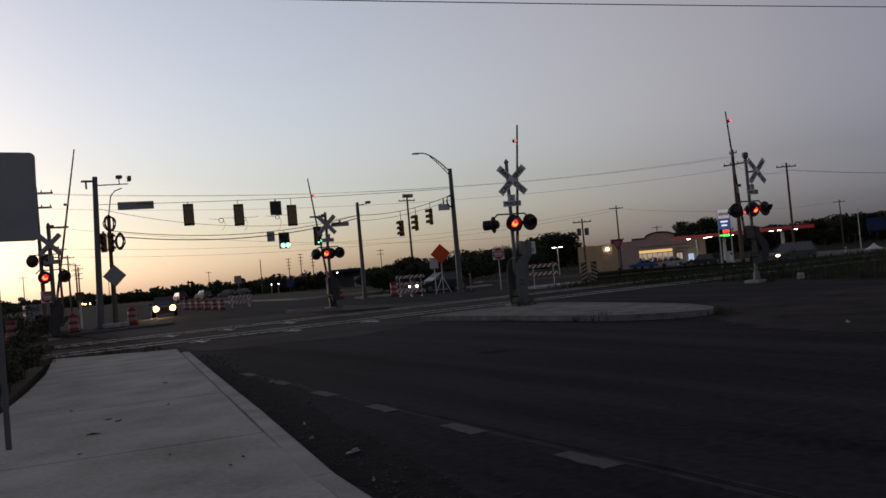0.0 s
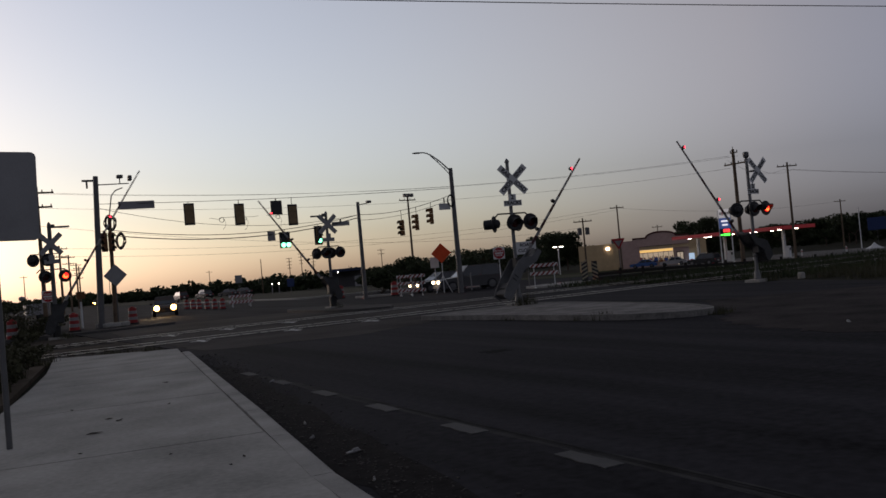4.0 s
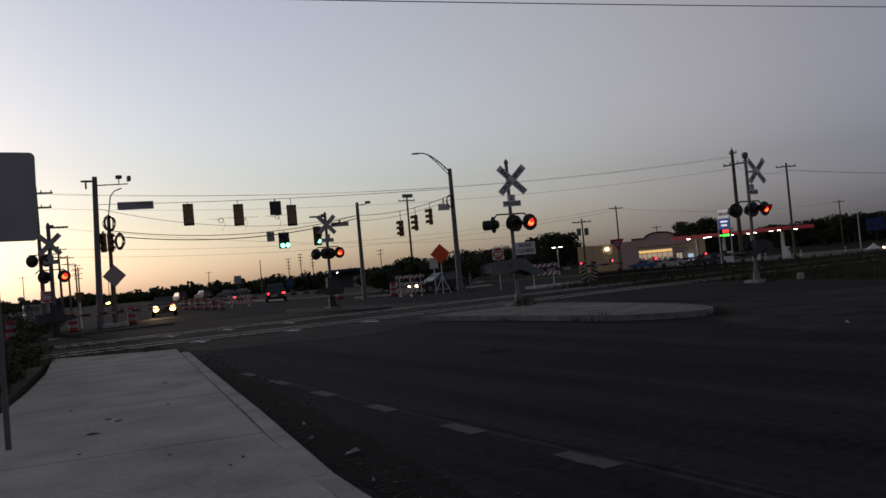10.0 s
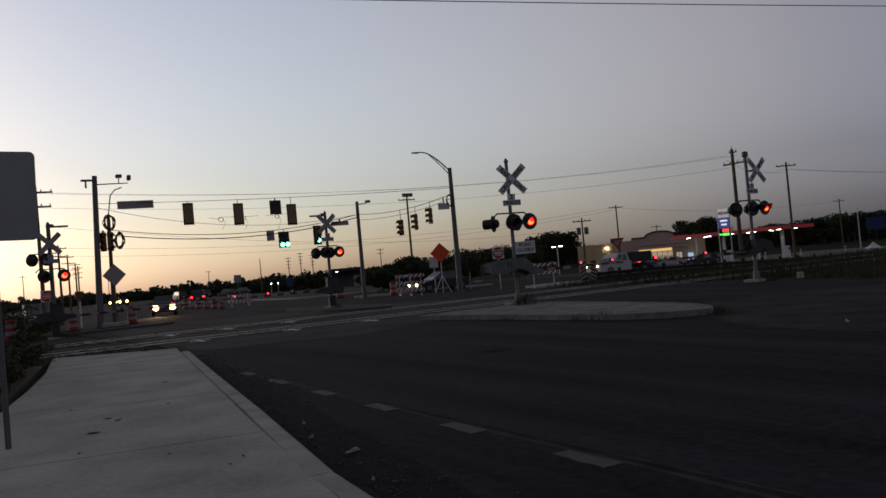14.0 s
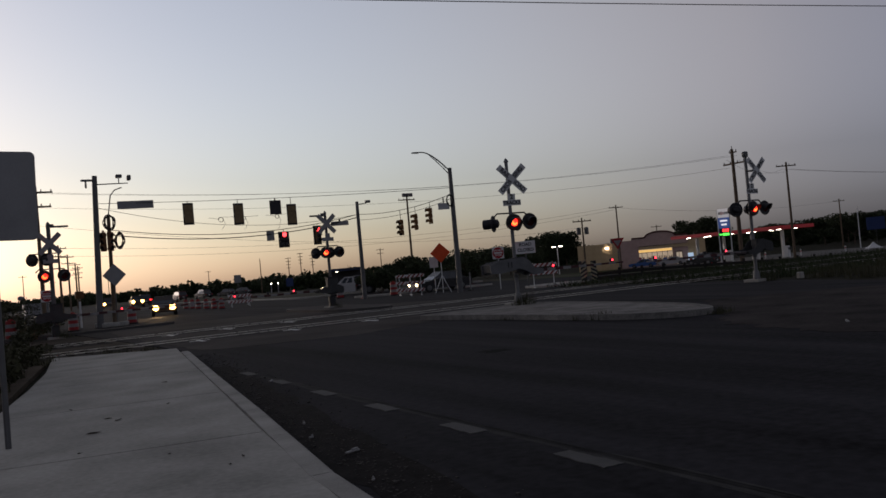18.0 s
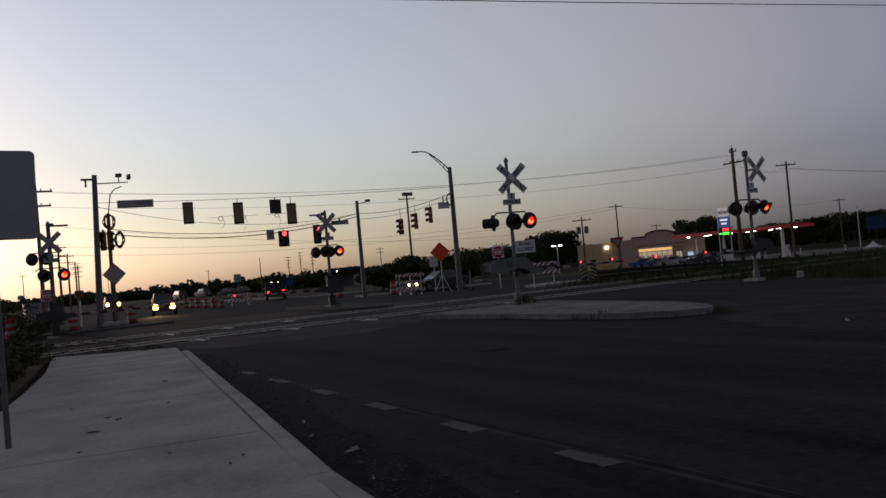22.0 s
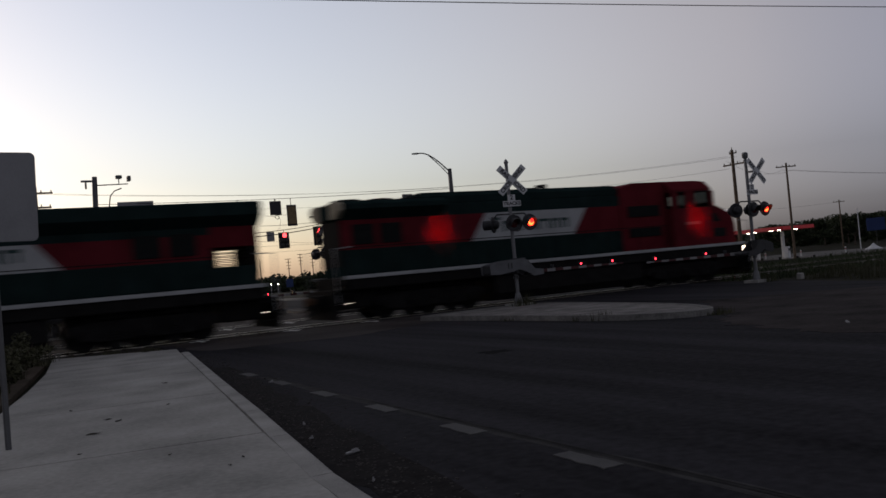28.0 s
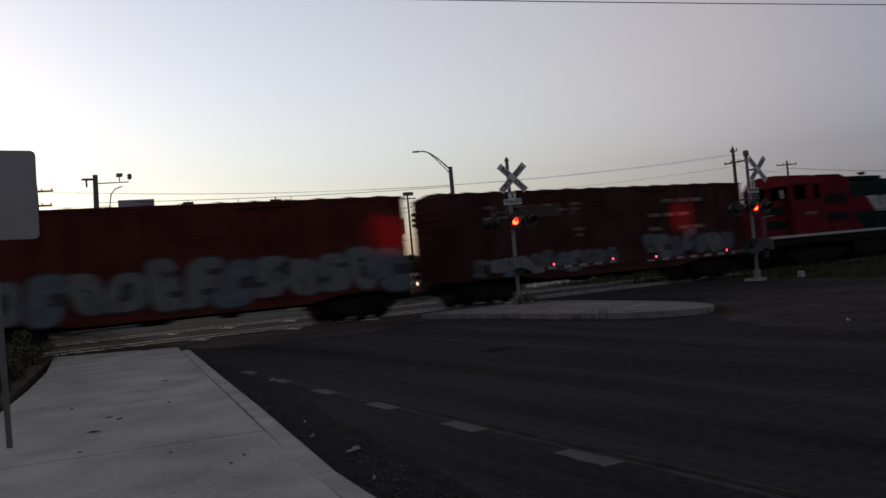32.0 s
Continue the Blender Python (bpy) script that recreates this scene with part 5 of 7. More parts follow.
def boxcar(label, x28, body, hl, marks, tags, height):
    top = thing("boxcar", pose(x28, TRACK_Y, RAIL_Z), label, "boxcar", "vehicles of the train")
    hw, z0 = 1.45, 1.0
    part("body", Geo().box((0, 0, (z0 + height - 0.12) / 2), (2 * hl, 2 * hw, height - 0.12 - z0), 0.03), body, top)
    part("roof", Geo().slab([(-hw - 0.03, height - 0.14), (hw + 0.03, height - 0.14), (hw + 0.03, height - 0.06), (0, height + 0.1), (-hw - 0.03, height - 0.06)], -hl - 0.03, hl + 0.03, Matrix(((0, 0, 1, 0), (1, 0, 0, 0), (0, 1, 0, 0), (0, 0, 0, 1)))), body, top, "ribbed low-pitched roof")
    for i in range(13):
        x = -hl + 0.4 + i * (2 * hl - 0.8) / 12
        for s in (-1, 1):
            if abs(x) > 1.6:
                part("side_post", Geo().box((x, s * (hw + 0.03), (z0 + height) / 2 - 0.05), (0.09, 0.07, height - z0 - 0.25), 0.012), body, top)
        part("roof_rib", Geo().slab([(-hw, height - 0.06), (0, height + 0.1), (hw, height - 0.06), (0, height + 0.145)], x - 0.05, x + 0.05, Matrix(((0, 0, 1, 0), (1, 0, 0, 0), (0, 1, 0, 0), (0, 0, 0, 1)))), body, top)
    for s in (-1, 1):
        part("side_sill", Geo().slab([(-hl, 1.0), (-5, 1.0), (-3.8, 0.78), (3.8, 0.78), (5, 1.0), (hl, 1.0), (hl, 1.12), (-hl, 1.12)], -0.04, 0.04, side(pose(0, s * hw, 0))), body, top)
        door = part("door", Geo().box((0, s * (hw + 0.05), (z0 + height) / 2), (3.0, 0.06, height - z0 - 0.4), 0.015), body, top, "wide sliding door")
        for k in range(5):
            part("door_rib", Geo().box((0, s * (hw + 0.085), z0 + 0.5 + k * 0.6), (2.9, 0.03, 0.07), 0.008), body, door)
        part("door_bar", Geo().tube((-0.5, s * (hw + 0.11), z0 + 0.2), (-0.5, s * (hw + 0.11), height - 0.3), 0.025, 0.025, 6), body, door)
        for zt in (z0 + 0.12, height - 0.22):
            part("door_track", Geo().box((0.8, s * (hw + 0.06), zt), (5.2, 0.06, 0.08)), body, top)
    for d in (-1, 1):
        for k in range(9):
            part("end_corrugation", Geo().tube((d * (hl + 0.005), -1.25, z0 + 0.35 + k * 0.36), (d * (hl + 0.005), 1.25, z0 + 0.35 + k * 0.36), 0.035, 0.035, 8), body, top)
        coupler(top, d * (hl + 0.15), d)
        lad = part("ladder", Geo().tube((d * (hl - 0.12), -hw - 0.06, 0.75), (d * (hl - 0.12), -hw - 0.06, 3.2), 0.015).tube((d * (hl - 0.55), -hw - 0.06, 0.75), (d * (hl - 0.55), -hw - 0.06, 3.2), 0.015), body, top)
        for k in range(7):
            part("rung", Geo().tube((d * (hl - 0.12), -hw - 0.06, 0.8 + k * 0.38), (d * (hl - 0.55), -hw - 0.06, 0.8 + k * 0.38), 0.012, 0.012, 6), body, lad)
        bogie(top, d * (hl - 1.9), (-0.88, 0.88), 0.42)
    part("centre_sill", Geo().box((0, 0, 0.85), (2 * hl, 0.7, 0.4), 0.04), L_BLACK, top)
    part("air_tank", Geo().tube((-1.8, -0.6, 0.75), (-0.9, -0.6, 0.75), 0.2, 0.2, 12), L_BLACK, top)
    part("brake_valve", Geo().box((1.2, -0.55, 0.75), (0.6, 0.4, 0.4), 0.04), L_BLACK, top)
    for x, z, w, h in marks:
        part("faded_mark", Geo().box((x, -hw - 0.068, z), (w, 0.004, h)), B_WHITE, top, "faded white stencil bar")
    rng = random.Random(int(height * 100))
    for k, (x, z, w, h, ci) in enumerate(tags):
        sprayed(top, x, z, w, h, rng.randrange(6), ci, hw + (0.104 if abs(x) < 2.0 else 0.07), rng)
    MOVES.append((top, train_rows(x28)))
    return top


marks = []
for i in range(8):      # a faded name, only as blocks of bars
    x, k = -6.3 + 0.72 * i, (3 * i + 1) % 8
    marks += [(x - 0.2, 3.62, 0.11, 0.52)] if k in (0, 2, 3, 5, 6) else []
    marks += [(x + 0.2, 3.62, 0.11, 0.52)] if k in (1, 2, 4, 5, 7) else []
    marks += [(x, 3.83, 0.5, 0.1)] if k % 2 else []
    marks += [(x, 3.61, 0.42, 0.09)] if k in (0, 3, 4, 6) else []
    marks += [(x, 3.41, 0.5, 0.1)] if k in (1, 4, 6, 7) else []
marks += [(2.4 + 0.9 * i, 3.75 - 0.62 * j, 0.7, 0.16) for i in range(4) for j in range(4) if (i * 3 + j) % 5] + [(-1.9, 2.75, 0.55, 0.14), (-1.9, 2.5, 0.4, 0.1)]
rt = random.Random(12)
tags1 = [(-6.9 + 0.66 * i, 1.55 + rt.uniform(-0.08, 0.08), 0.6, rt.uniform(0.55, 0.85), (2, 2, 1, 0)[i % 4]) for i in range(11)] + [(2.0 + 0.8 * i, 1.75 + rt.uniform(-0.1, 0.15), 0.74, rt.uniform(0.8, 1.15), (1, 0, 3, 1)[i % 4]) for i in range(7)]
boxcar("faded brown boxcar with white stencils and sprayed shapes", -22.23, B_BROWN, 8.17, marks, tags1, 4.5)
tags2 = [(-6.95 + 1.17 * i, 1.78 + rt.uniform(-0.06, 0.1), 1.08, rt.uniform(1.35, 1.6), (0, 0, 1, 0, 0)[i % 5]) for i in range(13)]
boxcar("rust-red boxcar with a broad band of sprayed shapes", -40.1, B_RED, 7.8, [(-0.3, 2.9, 0.6, 0.18), (-0.3, 2.6, 0.6, 0.14), (5.6, 2.3, 0.5, 0.1)], tags2, 4.5)

# ---- cars ----
def car(label, m, paint_mat, kind="sedan", flatbed=False, beam=0.11, front_lit=True, brake=False, group="cars on the roads", cat="car"):
    """A car that points along +x of its own space: lower body, cabin, windows, wheels and lamps."""
    top = thing(kind if kind != "sedan" else "car", m, label, cat, group)
    L, W, H = {"sedan": (4.6, 1.78, 1.45), "suv": (4.8, 1.9, 1.75), "pickup": (5.3, 1.85, 1.68)}[kind]
    h = L / 2
    zb, zs = 0.28, {"sedan": 0.86, "suv": 0.98, "pickup": 1.08}[kind]
    body = [(-h, zb + 0.12), (-h + 0.1, zb), (h - 0.15, zb), (h, zb + 0.15), (h, zs - 0.22), (h - 0.25, zs - 0.08), (h * 0.42, zs), (-h + 0.06, zs), (-h, zs - 0.2)]
    cab = {"sedan": [(-h * 0.78, zs), (-h * 0.45, H), (h * 0.08, H), (h * 0.46, zs)], "suv": [(-h * 0.98, zs), (-h * 0.86, H), (h * 0.08, H), (h * 0.44, zs)], "pickup": [(-h * 0.12, zs), (-h * 0.08, H), (h * 0.24, H), (h * 0.48, zs)]}[kind]
    g = yprism(body, -W / 2, W / 2)
    for i, (a, b, c) in enumerate(g.v):
        if c > zs - 0.15 or abs(a) > h - 0.12:
            g.v[i] = (a, b * 0.95, c)
    if flatbed:     # the painted body ends behind the cab; a black deck and rack take its place
        g = yprism([(-h * 0.14, zb), (h - 0.15, zb), (h, zb + 0.15), (h, zs - 0.22), (h - 0.25, zs - 0.08), (h * 0.42, zs), (-h * 0.14, zs)], -W / 2, W / 2)
        part("deck", Geo().box((-h * 0.62, 0, 0.98), (h * 0.92, W * 1.1, 0.14), 0.02), BLACK, top, "black steel flat deck")
        part("chassis", Geo().box((-h * 0.58, 0, 0.66), (h * 0.85, 0.9, 0.3), 0.03), BLACK, top)
        part("cargo_box", Geo().box((-h * 0.56, 0, 1.36), (h * 0.76, W * 1.0, 0.64), 0.03), BLACK, top, "black box body on the deck")
        for s in (-1, 1):
            part("rack_post", Geo().box((-h * 0.17, s * W * 0.5, 1.36), (0.08, 0.08, 0.72), 0.01), BLACK, top)
            part("mudguard", Geo().box((-h * 0.6, s * W * 0.47, 0.82), (1.0, 0.26, 0.1), 0.03), BLACK, top)
        part("headboard", Geo().box((-h * 0.155, 0, 1.33), (0.04, W * 1.04, 0.68), 0.01), BLACK, top)
        for k in range(4):
            part("rack_bar", Geo().box((-h * 0.17, 0, 1.1 + 0.18 * k), (0.05, W, 0.06), 0.01), BLACK, top)
    bd = part("body", g, paint_mat, top)
    g = yprism(cab, -W / 2 + 0.1, W / 2 - 0.1)
    for i, (a, b, c) in enumerate(g.v):
        if c > zs + 0.1:
            g.v[i] = (a, b * 0.82, c)
    part("cabin", g, paint_mat, top)
    (x0, _), (x1, _), (x2, _), (x3, _) = cab
    for s in (-1, 1):
        a = [(x0 + 0.22, zs + 0.04), (x1 + 0.12, H - 0.09), ((x1 + x2) / 2 - 0.05, H - 0.09), ((x0 + x3) / 2 - 0.05, zs + 0.04)]
        b = [((x0 + x3) / 2 + 0.05, zs + 0.04), ((x1 + x2) / 2 + 0.05, H - 0.09), (x2 - 0.06, H - 0.09), (x3 - 0.24, zs + 0.04)]
        for o in (a, b):
            w = Geo()
            yi, yo = (W / 2 - 0.1), (W / 2 - 0.1) * 0.82
            def yy(z):
                return s * (np.interp(z, [zs, H], [yi, yo]) + 0.006)
            w.add([(x, yy(z), z) for x, z in o] + [(x, yy(z) - s * 0.02, z) for x, z in o], [(0, 1, 2, 3), (7, 6, 5, 4), (0, 4, 5, 1), (1, 5, 6, 2), (2, 6, 7, 3), (3, 7, 4, 0)])
            part("side_window", w, GLASS, top)
        part("mirror", Geo().box((x3 - 0.35, s * (W / 2 + 0.08), zs + 0.08), (0.16, 0.2, 0.14), 0.03), paint_mat, top)
        for wx in (-h * 0.6, h * 0.62):
            r = 0.32 if kind == "sedan" else 0.37
            tyre = part("wheel", Geo().lathe([(r - 0.1, -0.1), (r - 0.02, -0.11), (r, -0.07), (r, 0.07), (r - 0.02, 0.11), (r - 0.1, 0.1)], pose(wx, s * (W / 2 - 0.1), r, 90), 20), RUBBER, top)
            part("rim", Geo().lathe([(r - 0.11, 0), (r - 0.12, 0.03), (0.08, 0.05), (0.02, 0.06)], pose(wx, s * (W / 2 - 0.01), r, -90 * s), 14), GALV, tyre)
        part("headlight", Geo().lathe([(beam, -0.05), (beam, 0.03), (beam * 0.65, 0.07), (0.01, 0.085)], pose(h + 0.045, s * (W / 2 - 0.3), zs - 0.24, 0, 90, 0), 18), (HEADLIGHT if beam > 0.15 else HEADLIGHT_SMALL) if front_lit else GLASS, bd, "bright headlight" if front_lit else "unlit headlight")
        part("tail_light", Geo().box((-h + 0.03, s * (W / 2 - 0.22), zs - 0.16), (0.1, 0.28, 0.16), 0.03), TAIL if brake else SIGNRED, bd, "glowing red tail light" if brake else "red tail light")
    for pts in (((x2, H - 0.05), (x3, zs + 0.03)), ((x1, H - 0.05), (x0, zs + 0.03))):
        (xa, za), (xb, zb2) = pts
        d = 0.012 if xb > xa else -0.012
        ya, yb = (W / 2 - 0.1) * 0.78, (W / 2 - 0.1) * 0.92
        part("windscreen", Geo().add([(xa + d, -ya, za), (xa + d, ya, za), (xb + d, yb, zb2), (xb + d, -yb, zb2), (xa - d, -ya, za - 0.03), (xa - d, ya, za - 0.03), (xb - d, yb, zb2 - 0.03), (xb - d, -yb, zb2 - 0.03)], [(0, 1, 2, 3), (7, 6, 5, 4), (0, 4, 5, 1), (1, 5, 6, 2), (2, 6, 7, 3), (3, 7, 4, 0)]), GLASS, top)
    part("bumper", Geo().box((h - 0.04, 0, 0.37), (0.16, W * 0.92, 0.2), 0.05), BLACK, top)
    part("bumper", Geo().box((-h + 0.02, 0, 0.48), (0.16, W * 0.92, 0.2), 0.05), BLACK, top)
    part("grille", Geo().box((h + 0.004, 0, zs - 0.3), (0.02, W * 0.45, 0.16), 0.005), BLACK, top)
    part("number_plate", Geo().box((-h - 0.05, 0, 0.62), (0.015, 0.32, 0.15), 0.004), SIGNWHITE, top)
    if kind == "pickup" and not flatbed:
        part("load_bed", Geo().box((-h * 0.55, 0, zs - 0.02), (h * 0.8, W * 0.82, 0.08), 0.01), BLACK, top)
    return top


def paint_of(name, c):
    return mat(name, c, 0.42, 0.0, var=0.1, scale=2, bump=0.0, spec=0.22, clear=0.05)


SILVER = paint_of("car_silver", (0.04, 0.041, 0.043))
WHITECAR = paint_of("car_white", (0.3, 0.3, 0.3))
DARKCAR = paint_of("car_black", (0.008, 0.0085, 0.0095))
TANCAR = paint_of("car_tan", (0.02, 0.015, 0.01))
REDCAR = paint_of("car_dark_red", (0.04, 0.008, 0.008))
GREYCAR = paint_of("car_grey", (0.018, 0.018, 0.02))

car("tan sedan waiting at the crossing with bright headlights", pose(13.15, 66.8, 0, 0, 0, -101), TANCAR, beam=0.2)
for dx in (-0.6, 0.6):      # its dipped beams on the road
    beam = new("headlight_beam", bpy.data.lights.new("headlight_beam", "SPOT"))
    beam.data.energy, beam.data.spot_size, beam.data.spot_blend, beam.data.color, beam.data.shadow_soft_size = 260, radians(70), 0.9, (1.0, 0.72, 0.38), 0.08
    beam.matrix_world = look((12.7 + dx, 64.35, 0.66), (11.6 + dx, 58.5, 0.05))

car("black sedan waiting behind the barricades with lights on", pose(31.2, 55.8, 0, 0, 0, 180), DARKCAR, brake=True)
for x, y, a, p, k in ((41.7, 172, 104, DARKCAR, "sedan"), (46.2, 171, 112, GREYCAR, "sedan"), (37.3, 174, 98, REDCAR, "suv"), (44, 182, 100, DARKCAR, "suv"), (50.5, 176, 114, SILVER, "sedan")):
    car("parked car on the far lot", pose(x, y, 0, 0, 0, a), p, k, front_lit=False, group="parked cars")


def drive(ob, rows):
    MOVES.append((ob, [(t, pose(x, y, lie(x, y), 0, 0, a)) for t, x, y, a in rows]))


drive(car("silver sport utility car turning from the side road", pose(63, 50, 0, 0, 0, 180), SILVER, "suv", brake=True),
      [(0, 63.4, 50, 180), (1.8, 43.6, 50, 180), (3.0, 35.3, 50.3, 178), (4.2, 30.5, 52, 165), (5.5, 27.3, 54.6, 152), (6.0, 26.4, 56.6, 140), (6.5, 25.6, 59, 122), (7.0, 25.1, 62, 106), (8.0, 25.5, 68.8, 84), (9.0, 25.5, 73.4, 76), (10.0, 26, 79, 72), (11.0, 26.2, 86, 72), (14.0, 26.4, 112, 76), (20, 26.4, 170, 90), (32, 26.4, 300, 90)])
drive(car("white flatbed truck turning from the side road", pose(90, 50, 0, 0, 0, 180), WHITECAR, "pickup", True, beam=0.075, brake=True, cat="truck"),
      [(0, 180, 49, 180), (10, 79, 49, 180), (13, 49.9, 49, 180), (14, 42.9, 49, 180), (14.8, 40.8, 53.4, 110), (15.5, 40.0, 60.4, 100), (16.2, 38.4, 67.2, 122), (17, 36.2, 70, 146), (17.5, 33.1, 71, 150), (18, 31.0, 71.8, 146), (18.5, 29.6, 72.6, 128), (19, 28.5, 73.8, 100), (20, 26.7, 75.2, 86), (21, 26.2, 77.2, 76), (22, 26.3, 80, 73), (23, 26.3, 84, 73), (25, 26.4, 97, 76), (32, 26.4, 160, 90)])
drive(car("dark sport utility car rolling up to the crossing", pose(14, 95, 0, 0, 0, -96), GREYCAR, "suv", beam=0.2),
      [(0, 32, 275, -96), (10, 28.6, 205, -96), (13, 27, 188, -97), (17, 22, 158, -98), (20, 18, 130, -97), (22, 16, 113, -95), (24, 14.9, 102, -93), (26, 14.4, 98, -92), (32, 14.4, 97.5, -92)])
drive(car("dark pickup truck rolling up behind the sedan", pose(17, 88, 0, 0, 0, -96), DARKCAR, "pickup", beam=0.2, cat="truck"),
      [(0, 33, 290, -96), (10, 29, 205, -96), (14, 25.7, 168, -96), (17, 22.7, 138, -96), (18, 21.8, 130, -96), (20, 20.4, 111, -96), (22, 19.0, 98, -97), (24, 17.4, 88.5, -98), (26, 17.0, 86, -98), (32, 17.0, 86, -98)])

# ---- signs and roadworks things ----
def stripes(parent, x0, x1, z, h, yaw_m, tilt=1, mats=None, name="stripe"):
    """A rail with slanted stripes."""
    a, b = mats or (ORANGE, WHITE_STRIPE)
    n = int((x1 - x0) / 0.15)
    part("rail", Geo().box(((x0 + x1) / 2, 0, z), (x1 - x0, 0.025, h), 0.004), b, parent)
    for i in range(n // 2 + 1):
        x = x0 + i * 0.3
        o = [(max(x0, min(x1, x + dx)), z + dz) for dx, dz in ((0, -h / 2), (0.15, -h / 2), (0.15 + tilt * h, h / 2), (tilt * h, h / 2))]
        if abs(o[0][0] - o[1][0]) + abs(o[2][0] - o[3][0]) < 0.02:
            continue
        part(name, Geo().slab(o, 0.013, 0.017, side()), a, parent)


FADED = mat("faded_orange", (0.17, 0.035, 0.03), 0.6, var=0.3, scale=5, bump=0.05)


def barricade(X, Y, w, yaw, label, h=1.5, n=3, z=0.0):
    top = thing("barricade", pose(X, Y, z, 0, 0, yaw), label, "barricade", "striped barricades")
    for k in range(n):
        stripes(top, -w / 2, w / 2, h - 0.15 - k * 0.48, 0.2, None, mats=(FADED, SIGNWHITE))
    for s in (-1, 1):
        x = s * (w / 2 - 0.25)
        part("upright", Geo().box((x, 0.05, h / 2), (0.05, 0.05, h), 0.006), SIGNWHITE, top)
        part("foot", Geo().box((x, 0, 0.04), (0.06, 1.2, 0.06), 0.008), SIGNWHITE, top)
    return top


def barrel(X, Y, label="orange and white traffic barrel", size=1.0):
    top = thing("traffic_barrel", pose(X, Y, 0) @ Matrix.Scale(size, 4), label, "traffic barrel", "traffic barrels")
    part("base", Geo().lathe([(0.36, 0), (0.36, 0.07), (0.3, 0.09)], None, 18), RUBBER, top)
    for k in range(5):
        z0, r = 0.08 + k * 0.19, 0.29 - k * 0.011
        part("band", Geo().lathe([(r, z0), (r - 0.004, z0 + 0.17), (r - 0.02, z0 + 0.19)], None, 18), (ORANGE, WHITE_STRIPE)[k % 2], top)
    part("handle", Geo().box((0, 0, 1.06), (0.22, 0.04, 0.1), 0.015), ORANGE, top)
    return top


def cone(X, Y):
    top = thing("traffic_cone", pose(X, Y, 0), "orange traffic cone with a white collar", "traffic cone")
    part("foot", Geo().box((0, 0, 0.02), (0.36, 0.36, 0.04), 0.008), ORANGE, top)
    part("cone_body", Geo().lathe([(0.13, 0.04), (0.03, 0.7)], None, 16), ORANGE, top)
    part("collar", Geo().lathe([(0.095, 0.32), (0.07, 0.48)], None, 16), SIGNWHITE, top)


def post_sign(name, X, Y, h, yaw, label, shape, z=0.0, cat="sign", post=GALV, r=0.03):
    top = thing(name, pose(X, Y, z, 0, 0, yaw), label, cat)
    part("post", Geo().tube((0, 0.03, -0.05), (0, 0.03, h), r, r, 10), post, top)
    shape(top)
    return top


def diamond(size, zc, m):
    return lambda t: part("panel", Geo().box((0, 0, 0), (size, 0.012, size), 0.01, pose(0, -0.02, zc, 0, 45, 0)), m, t)


# the back of a road sign, close by
def rounded(w, h, r, n=5):
    pts = []
    for cx, cy, a0 in ((w / 2 - r, h / 2 - r, 0), (-w / 2 + r, h / 2 - r, 90), (-w / 2 + r, -h / 2 + r, 180), (w / 2 - r, -h / 2 + r, 270)):
        pts += [(cx + r * math.cos(radians(a0 + 90 * i / n)), cy + r * math.sin(radians(a0 + 90 * i / n))) for i in range(n + 1)]
    return pts


post_sign("road_sign", 0.31, 10.41, 3.2, -2, "grey metal back of a large road sign on a steel post", lambda t: part("panel", Geo().slab(rounded(0.92, 0.98, 0.06), -0.006, 0.006, side(pose(0.002, -0.05, 2.765, 0, 1.3))), SIGNBACK, t, "bare grey sign back"), 0.1, r=0.032)
post_sign("warning_sign", 7.55, 51.6, 3.3, 4, "grey back of a diamond warning sign", diamond(0.92, 2.95, SIGNBACK))


def dne(t):
    part("panel", Geo().box((0, -0.02, 2.35), (0.76, 0.012, 0.76), 0.01), SIGNWHITE, t)
    d = part("red_disc", Geo().lathe([(0.36, 0), (0.36, 0.006)], pose(0, -0.028, 2.35, 90), 28), SIGNRED, t)
    part("white_bar", Geo().box((0, -0.037, 2.35), (0.56, 0.004, 0.1)), SIGNWHITE, d)
    writing("lettering", "DO NOT", 0.15, pose(0, -0.037, 2.5, 90), SIGNWHITE, d, 0.002)
    writing("lettering", "ENTER", 0.15, pose(0, -0.037, 2.2, 90), SIGNWHITE, d, 0.002)


post_sign("do_not_enter_sign", 30.06, 45.83, 2.75, -20, "red and white no-entry sign on a white post", dne, post=SIGNWHITE)
post_sign("do_not_enter_sign", 4.75, 61.8, 2.5, -5, "red and white no-entry sign on the far verge", dne, z=-0.2)


def closed(t):
    p = part("panel", Geo().box((0, -0.02, 2.5), (1.2, 0.012, 0.76), 0.01), SIGNWHITE, t)
    writing("lettering", "ROAD", 0.27, pose(0, -0.03, 2.67, 90), BLACK, p, 0.002)
    writing("lettering", "CLOSED", 0.27, pose(0, -0.03, 2.34, 90), BLACK, p, 0.002)


post_sign("road_closed_sign", 29.9, 42.5, 2.85, -30, "white road-closed sign with black letters", closed)
barricade(30.2, 41.3, 1.7, -30, "orange and white striped barricade below the road-closed sign", n=2)


def yld(t):
    part("panel", Geo().slab([(-0.5, 0.86), (0.5, 0.86), (0, 0)], -0.006, 0.006, side(pose(0, -0.02, 1.9))), SIGNRED, t)
    part("inner", Geo().slab([(-0.28, 0.7), (0.28, 0.7), (0, 0.24)], 0.007, 0.009, side(pose(0, -0.02, 1.9))), SIGNBACK, t)


